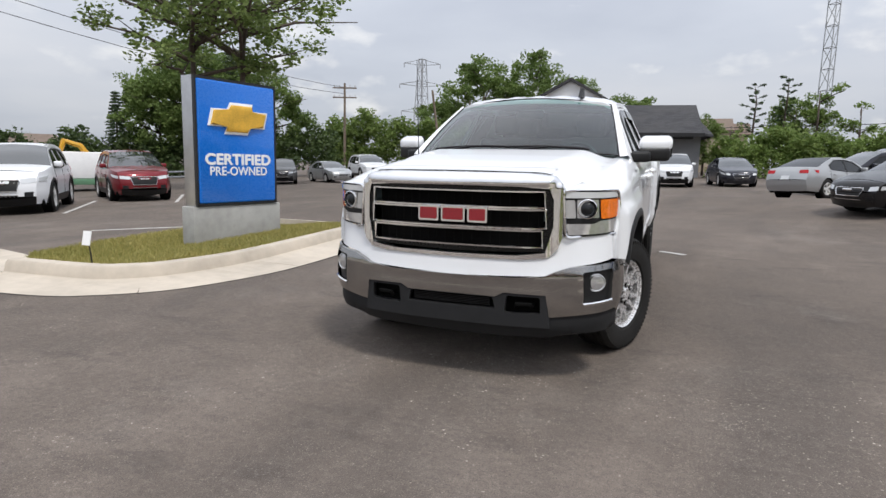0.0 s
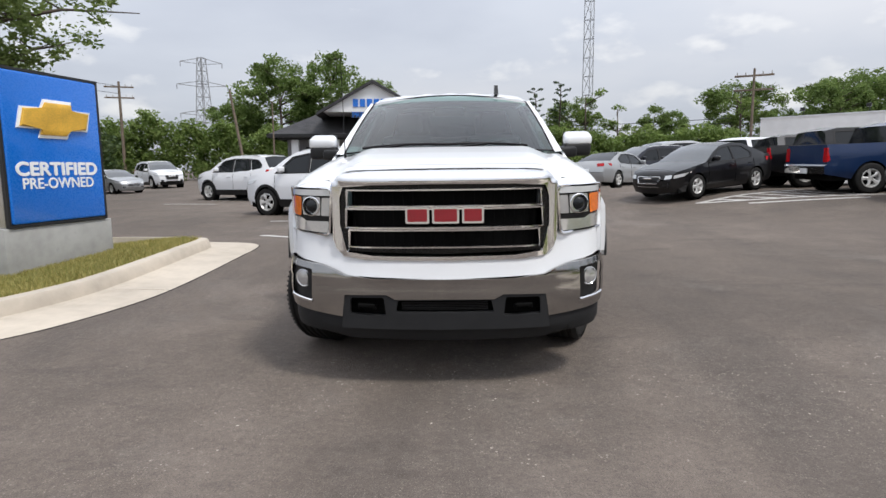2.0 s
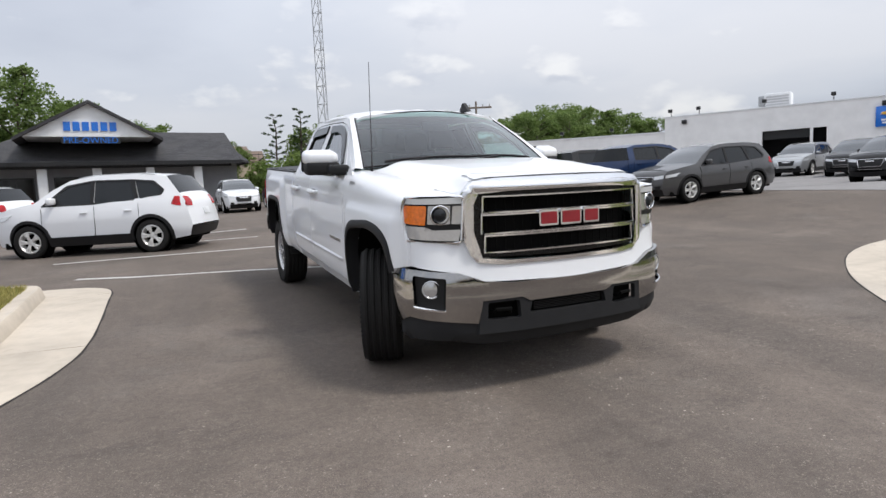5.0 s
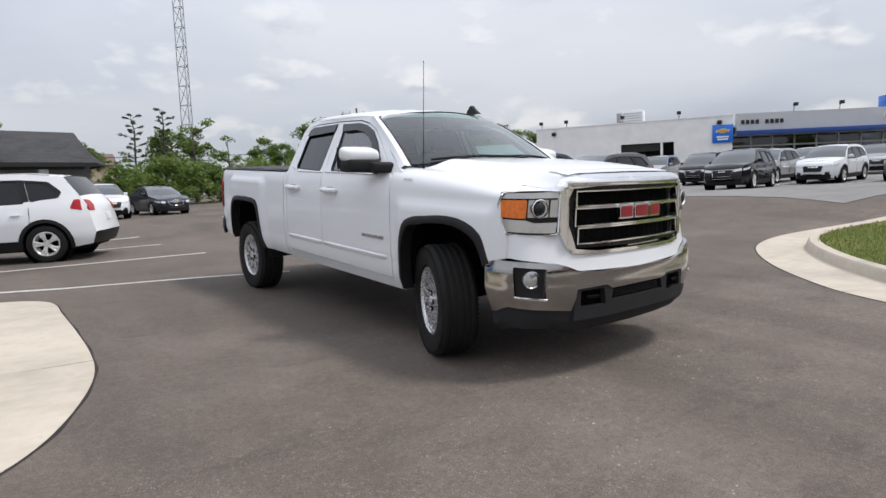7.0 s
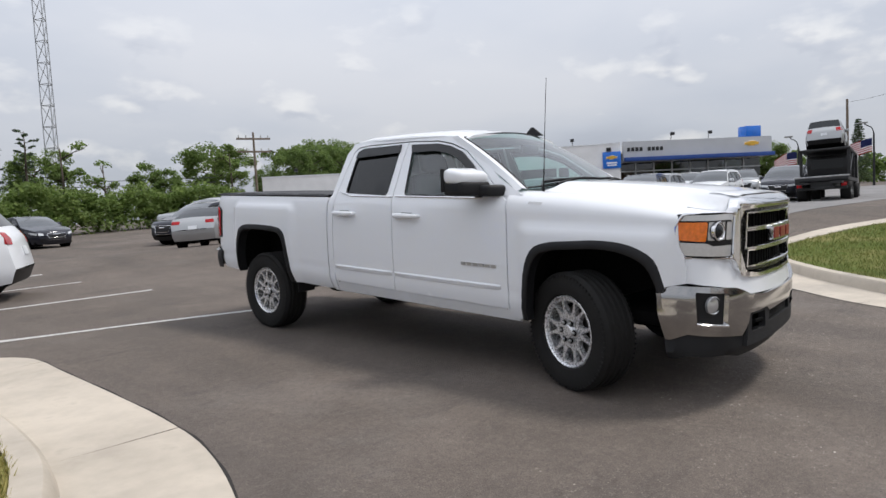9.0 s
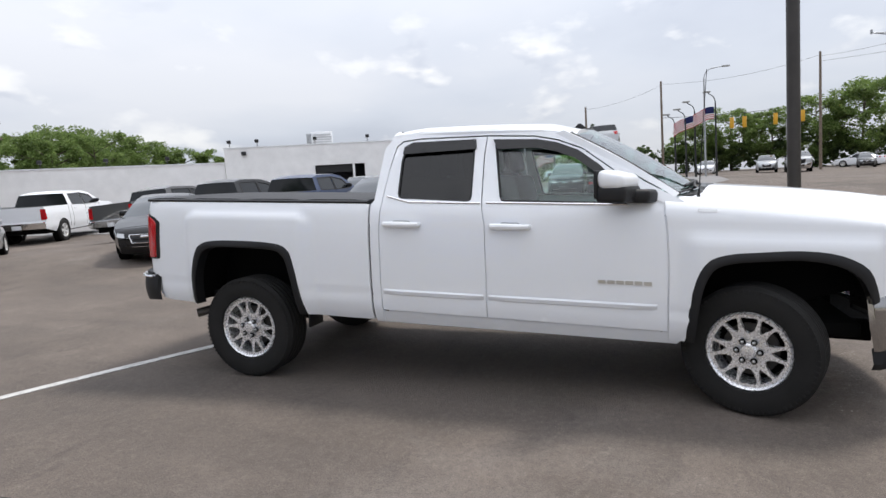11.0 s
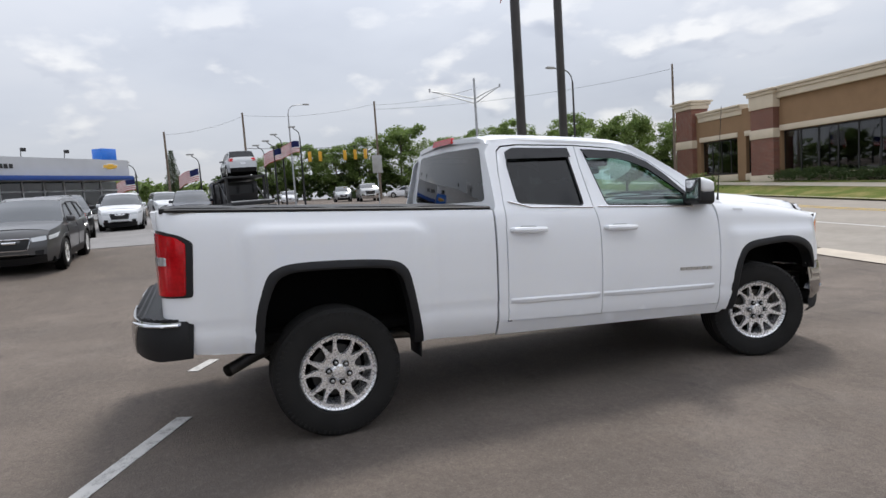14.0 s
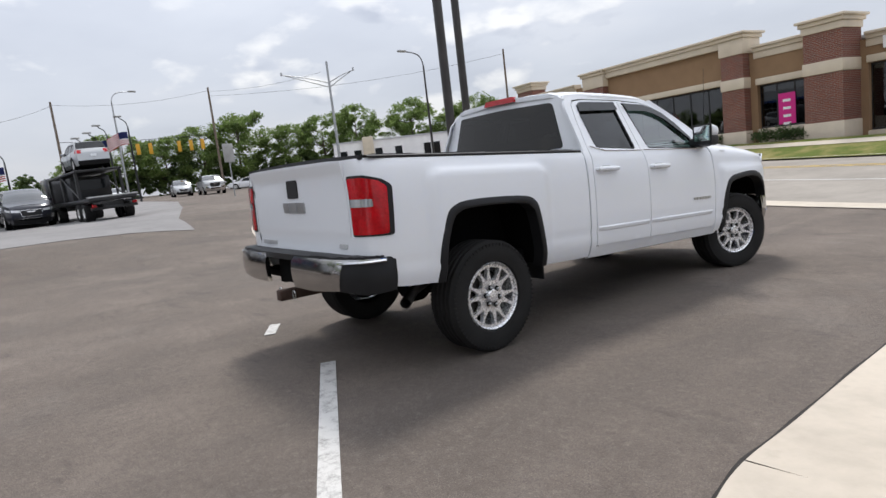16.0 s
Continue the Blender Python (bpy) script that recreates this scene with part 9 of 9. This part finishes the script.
def leaf_mesh(name, centres, radii, per, size, seed, material, flat=0.75):
    """Many small leaves gathered in clumps: bent diamonds turned every way."""
    rng = np.random.default_rng(seed)
    c = np.repeat(np.array(centres), per, axis=0)
    r = np.repeat(np.array(radii), per)
    n = len(c)
    d = rng.normal(size=(n, 3))
    d /= np.linalg.norm(d, axis=1)[:, None]
    q = rng.random(n) ** 0.45
    p = c + d * (r * q)[:, None] * np.array([1, 1, flat])
    a = rng.normal(size=(n, 3))
    a[:, 2] *= 0.6
    a /= np.linalg.norm(a, axis=1)[:, None]
    b = np.cross(a, rng.normal(size=(n, 3)))
    b /= np.linalg.norm(b, axis=1)[:, None]
    s = size * (0.55 + 0.9 * rng.random(n))[:, None]
    v = np.stack([p - a * s, p + b * s * 0.55, p + a * s, p - b * s * 0.55], axis=1).reshape(-1, 3)
    me = bpy.data.meshes.new(name)
    me.from_pydata(v.tolist(), [], [(4 * i, 4 * i + 1, 4 * i + 2, 4 * i + 3) for i in range(n)])
    me.materials.append(material)
    return me


TREES = {}


def tree_meshes(kind, seed):
    """Wood and crown for a tree 10 m tall and about as wide as its kind."""
    key = (kind, seed)
    if key in TREES:
        return TREES[key]
    rng = random.Random(seed * 31 + len(kind))
    wood = bmesh.new()
    cen, rad = [], []
    if kind in ("round", "tall", "oak", "young"):
        base = {"round": 1.6, "tall": 2.2, "oak": 4.6, "young": 2.4}[kind]
        wx = {"round": 4.2, "tall": 2.7, "oak": 4.6, "young": 2.0}[kind]
        zc, zr = (base + 10) / 2, (10 - base) / 2
        tube(wood, [(0, 0, -0.3), (0.05, 0.04, base * 0.6), (0.1, -0.1, base + 1.2), (0, 0, 8.6)], [0.24, 0.19, 0.15, 0.04] if kind != "oak" else [0.09, 0.08, 0.065, 0.03], 8)
        n = {"round": 95, "tall": 70, "oak": 120, "young": 42}[kind]
        limbs = []
        for i in range({"round": 11, "tall": 10, "oak": 15, "young": 8}[kind]):
            a = i * 2.4 + rng.random() * 0.8
            z = base * 0.75 + (8.2 - base) * rng.random() ** 0.8
            el = 0.35 + 0.6 * rng.random()
            ln = wx * (0.75 + 0.3 * rng.random()) * max(0.35, 1 - ((z - zc) / (zr * 1.25)) ** 2) ** 0.5
            p0 = Vector((0.05 * math.cos(a), 0.05 * math.sin(a), z))
            p2 = p0 + Vector((math.cos(a) * ln, math.sin(a) * ln, ln * el * 0.55))
            p1 = p0.lerp(p2, 0.5) + Vector((rng.uniform(-0.3, 0.3), rng.uniform(-0.3, 0.3), 0.25))
            tube(wood, [p0, p1, p2], [0.085, 0.05, 0.018], 5)
            limbs.append((p0, p1, p2))
            for j in range(4):
                t = 0.35 + 0.6 * rng.random()
                q0 = p0.lerp(p1, t * 2) if t < 0.5 else p1.lerp(p2, t * 2 - 1)
                q1 = q0 + Vector((rng.uniform(-1, 1), rng.uniform(-1, 1), rng.uniform(-0.3, 0.8))) * 0.9
                tube(wood, [q0, q1], [0.03, 0.008], 4)
                limbs.append((q0, q0.lerp(q1, 0.6), q1))
        for i in range(n):
            p0, p1, p2 = limbs[rng.randrange(len(limbs))]
            t = 0.35 + 0.65 * rng.random()
            q = p0.lerp(p1, t * 2) if t < 0.5 else p1.lerp(p2, t * 2 - 1)
            cen.append(q + Vector((rng.gauss(0, 0.35), rng.gauss(0, 0.35), rng.gauss(0.1, 0.3))))
            rad.append(rng.uniform(0.35, 0.95) * (0.7 if kind in ("oak", "young") else 1.0))
        if kind in ("round", "tall"):
            for i in range(n):
                a, z = rng.random() * 6.283, rng.uniform(-1, 1)
                k = (1 - z * z) ** 0.5 * (0.75 + 0.25 * rng.random()) * (0.82 + 0.18 * math.sin(3 * a + 2 * z + seed))
                cen.append(Vector((wx * k * math.cos(a), wx * k * math.sin(a), zc + zr * z * (0.93 + 0.1 * rng.random()))))
                rad.append(rng.uniform(0.5, 1.0))
        per = {"round": 85, "tall": 80, "oak": 40, "young": 40}[kind]
        size = {"round": 0.14, "tall": 0.135, "oak": 0.085, "young": 0.15}[kind]
        mat_ = {"round": M_LEAF_MID, "tall": M_LEAF_MID, "oak": M_LEAF_OAK, "young": M_LEAF_LIGHT}[kind]
        crown = leaf_mesh("crown", cen, rad, per, size, seed, mat_)
    elif kind == "spruce":
        tube(wood, [(0, 0, -0.3), (0, 0, 9.9)], [0.2, 0.02], 7)
        for i in range(26):
            z = 1.0 + 8.6 * i / 25
            ln = 2.5 * (1 - z / 10.4) + 0.15
            for j in range(6):
                a = i * 1.1 + j * 1.047 + rng.uniform(-0.2, 0.2)
                k = ln * rng.uniform(0.75, 1.1)
                tube(wood, [(0, 0, z), (k * math.cos(a), k * math.sin(a), z - 0.22 * k)], [0.03, 0.008], 4)
                for t in (0.35, 0.65, 0.92):
                    cen.append(Vector((k * t * math.cos(a), k * t * math.sin(a), z - 0.22 * k * t)))
                    rad.append(0.16 + 0.22 * ln * 0.4)
        crown = leaf_mesh("crown", cen, rad, 14, 0.12, seed, M_NEEDLE, 0.5)
    else:  # sparse pine with a bent top
        tube(wood, [(0, 0, -0.3), (0.1, 0, 5), (0.0, 0.1, 8), (0.3, 0.1, 9.8)], [0.16, 0.11, 0.07, 0.02], 7)
        for i in range(24):
            z = 4.2 + 5.5 * i / 23
            a = i * 2.4
            k = rng.uniform(0.5, 1.7) * (1.2 - 0.06 * z)
            q = Vector((k * math.cos(a) + 0.2, k * math.sin(a), z + 0.3 * k))
            tube(wood, [(0.05, 0.05, z), q], [0.035, 0.01], 4)
            for t in (0.6, 0.85, 1.0):
                cen.append(Vector((0.05, 0.05, z)).lerp(q, t)); rad.append(rng.uniform(0.14, 0.3))
        crown = leaf_mesh("crown", cen, rad, 22, 0.10, seed, M_NEEDLE, 0.5)
    me = bpy.data.meshes.new("trunk")
    wood.to_mesh(me); wood.free()
    me.materials.append(M_BARK); me.shade_smooth()
    TREES[key] = (me, crown)
    return TREES[key]


def tree(kind, x, y, top, width=1.0, label="leafy green tree with a broad crown", seed=None, group="trees", turn=None):
    seed = seed if seed is not None else int(abs(x * 7 + y * 3)) % 4
    g = G(x, y)
    k = (top + grade(x, y) - g) / 10.0
    a = turn if turn is not None else (x * 37 + y * 13) % 360
    root = thing("tree", label, "tree", group, m=pose(x, y, g, 0, 0, a) @ Matrix.Diagonal((k * width, k * width, k, 1)))
    for nm, me in zip(("trunk", "crown"), tree_meshes(kind, seed)):
        o = new(nm, me)
        o.parent = root
    return root


# oak over the sign
tree("oak", -19.46, 17.15, 12.2, 1.25, "tall open oak with bare lower limbs", 1, turn=20)
tree("oak", -17.79, 18.58, 12.6, 1.2, "tall open oak with bare lower limbs", 2, turn=150)
# behind the office
for x, y, z, w in ((-19.5, 60.4, 12.1, 1.0), (-14.2, 61.7, 12.0, 0.95), (-23.2, 59.3, 7.7, 1.2), (-9.7, 63.2, 9.9, 0.9), (-5.2, 65.7, 8.2, 1.0)):
    tree("round", x, y, z, w)
# dark trees and pines behind the far row
for i, (x, y, z) in enumerate(((-37.0, 28.0, 6.4), (-35.0, 30.0, 8.2), (-33.2, 31.8, 9.4), (-31.4, 33.6, 9.8), (-29.5, 35.4, 8.2), (-33.6, 33.8, 9.6))):
    tree("spruce" if i % 3 == 0 else "round", x, y, z, 1.0, "dark evergreen behind the far row of cars" if i % 3 == 0 else "dark leafy tree behind the far row of cars")
# middle distance
for k, x, y, z in (("pine", 6.71, 50.65, 7.4), ("pine", 8.78, 50.26, 7.8), ("young", 10.95, 49.69, 7.5), ("young", 13.58, 48.94, 6.0), ("tall", 18.02, 47.26, 4.6), ("round", 9.85, 52.17, 6.2), ("tall", 16.71, 48.81, 5.2), ("young", 22.67, 45.84, 6.9),
                   ("tall", 25.25, 44.3, 4.6), ("round", 28.94, 42.87, 6.7), ("round", 31.93, 42.04, 6.4), ("young", 5, 49.95, 4.6), ("tall", 3.15, 51.95, 4.9)):
    tree(k, x, y, z, 1.0, "thin ragged pine with a bent top" if k == "pine" else "green tree at the back of the lot")
for x, y, z in ((28.26, 59.08, 8.1), (35.76, 55.17, 7.6), (39.07, 52.94, 8.3), (43.78, 49.26, 6.6)):
    tree("round", x, y, z, 1.2, "green tree behind the workshop")
# along the road
for x, y, z, w in ((84.79, -6.31, 6.8, 1.5), (84.27, -10.75, 8.4, 1.3), (82.55, -15.28, 8.0, 1.2), (81.93, -20.12, 9.2, 1.2), (80.49, -24.87, 10.6, 1.1), (78.04, -31.03, 8.6, 1.2), (78.38, -36.99, 9.9, 1.1), (76.72, -42.04, 11.0, 1.1), (74.1, -50.61, 11.6, 1.2), (69.99, -57.66, 9.8, 1.2), (65.41, -62.66, 9.6, 1.2)):
    tree("round", x, y, z, w, "dark green tree beyond the crossing")
tree("spruce", 70.51, 6.22, 7.2, 0.9, "dark evergreen beyond the showroom")
tree("round", 66, 13.99, 5.2, 1.3, "green tree beyond the showroom")
tree("tall", -6.95, -43.95, 9.5, 1.0, "green tree behind the brick store")


def thicket(name, path, depth, count, size, material, label, seed):
    """A tangled row of shrubs; the path carries the height of its top."""
    rng = random.Random(seed)
    pts = [Vector(p) for p in path]
    cen, rad = [], []
    total = sum((b.xy - a.xy).length for a, b in zip(pts, pts[1:]))
    for a, b in zip(pts, pts[1:]):
        n = max(3, int(count * (b.xy - a.xy).length / total))
        for i in range(n):
            p = a.lerp(b, rng.random())
            g = G(p.x, p.y)
            h = (p.z + grade(p.x, p.y) - g) * (0.80 + 0.22 * math.sin(p.x * 1.3 + p.y * 0.9) * math.sin(p.x * 0.47 - p.y * 0.61 + 1))
            q = rng.random() ** 0.7
            side_ = (b.xy - a.xy).normalized()
            off = rng.uniform(-1, 1) * depth * (1.1 - 0.6 * q)
            cen.append(Vector((p.x - side_.y * off, p.y + side_.x * off, g + 0.15 + h * q * rng.uniform(0.85, 1.08))))
            rad.append(rng.uniform(0.4, 0.85) if depth > 0.6 else rng.uniform(0.18, 0.34))
    me = leaf_mesh(name, cen, rad, 26, size, seed, material)
    return tagged(new(name, me), label, "hedge", kind="stuff")


thicket("hedge_1", [(-33.0, 50.1, 6.9), (-28.4, 48.2, 6.5), (-24.7, 49.6, 6.3), (-21.6, 50.7, 5.3), (-17.6, 52.0, 4.6), (-13.4, 53.6, 4.3)], 1.5, 1300, 0.15, M_LEAF_LIGHT, "bright green unclipped hedge behind the far row", 3)
thicket("hedge_2", [(-43.17, 19.74, 3.0), (-38.95, 24.87, 3.4), (-33.71, 30.36, 3.6), (-28.51, 35.14, 4.4), (-24.89, 37.99, 5.0)], 1.9, 800, 0.16, M_LEAF_DARK, "dark hedge under the evergreens", 4)
thicket("hedge_3", [(3.97, 43.95, 2.6), (6.74, 46.46, 3.4), (9.57, 45.98, 3.9), (12.89, 46.54, 3.4), (17.14, 45.65, 3.0), (20.92, 42.81, 3.2)], 1.7, 900, 0.14, M_LEAF_LIGHT, "green shrubs at the back of the lot", 5)
thicket("hedge_4", [(84, 1.86, 4.4), (84.48, -8.23, 4.6), (81.93, -20.32, 4.6), (78.34, -31.44, 4.6), (76.71, -42.55, 5.2), (71.54, -54.64, 5.0), (65.36, -66.66, 5.0)], 2.0, 700, 0.26, M_LEAF_DARK, "dark undergrowth beyond the crossing", 6)
thicket("hedge_5", [(57.69, 22.8, 3.6), (66, 13.99, 3.8), (76.01, 7.93, 4.0), (84, 1.86, 4.2)], 2.0, 300, 0.24, M_LEAF_MID, "green bushes beyond the showroom", 7)
thicket("hedge_6", [(19.25, -25.71, 1.5), (15.26, -25.03, 1.5), (11.16, -24.29, 1.5)], 0.35, 260, 0.05, M_LEAF_DARK, "low clipped hedge at the foot of the store", 8)
thicket("hedge_7", [(9.46, -24.02, 1.4), (6.96, -23.6, 1.4)], 0.3, 90, 0.05, M_LEAF_DARK, "low clipped hedge at the foot of the store", 9)
tree("round", 28.81, -23.47, 6.0, 0.9, "round dark green tree beside the brick store")
for x, y, z, w in ((42.55, 52.82, 7.7, 1.3), (45.56, 50.19, 7.0, 1.3), (48.18, 47.66, 6.1, 1.3), (50.2, 45.52, 5.3, 1.2)):
    tree("round", x, y, z, w, "light green tree behind the workshop")
thicket("hedge_8", [(25.3, -22.85, 1.7), (22.79, -22.84, 1.5), (20.98, -23.43, 1.4)], 0.5, 110, 0.06, M_LEAF_MID, "low shrubs on the bank beside the store", 11)
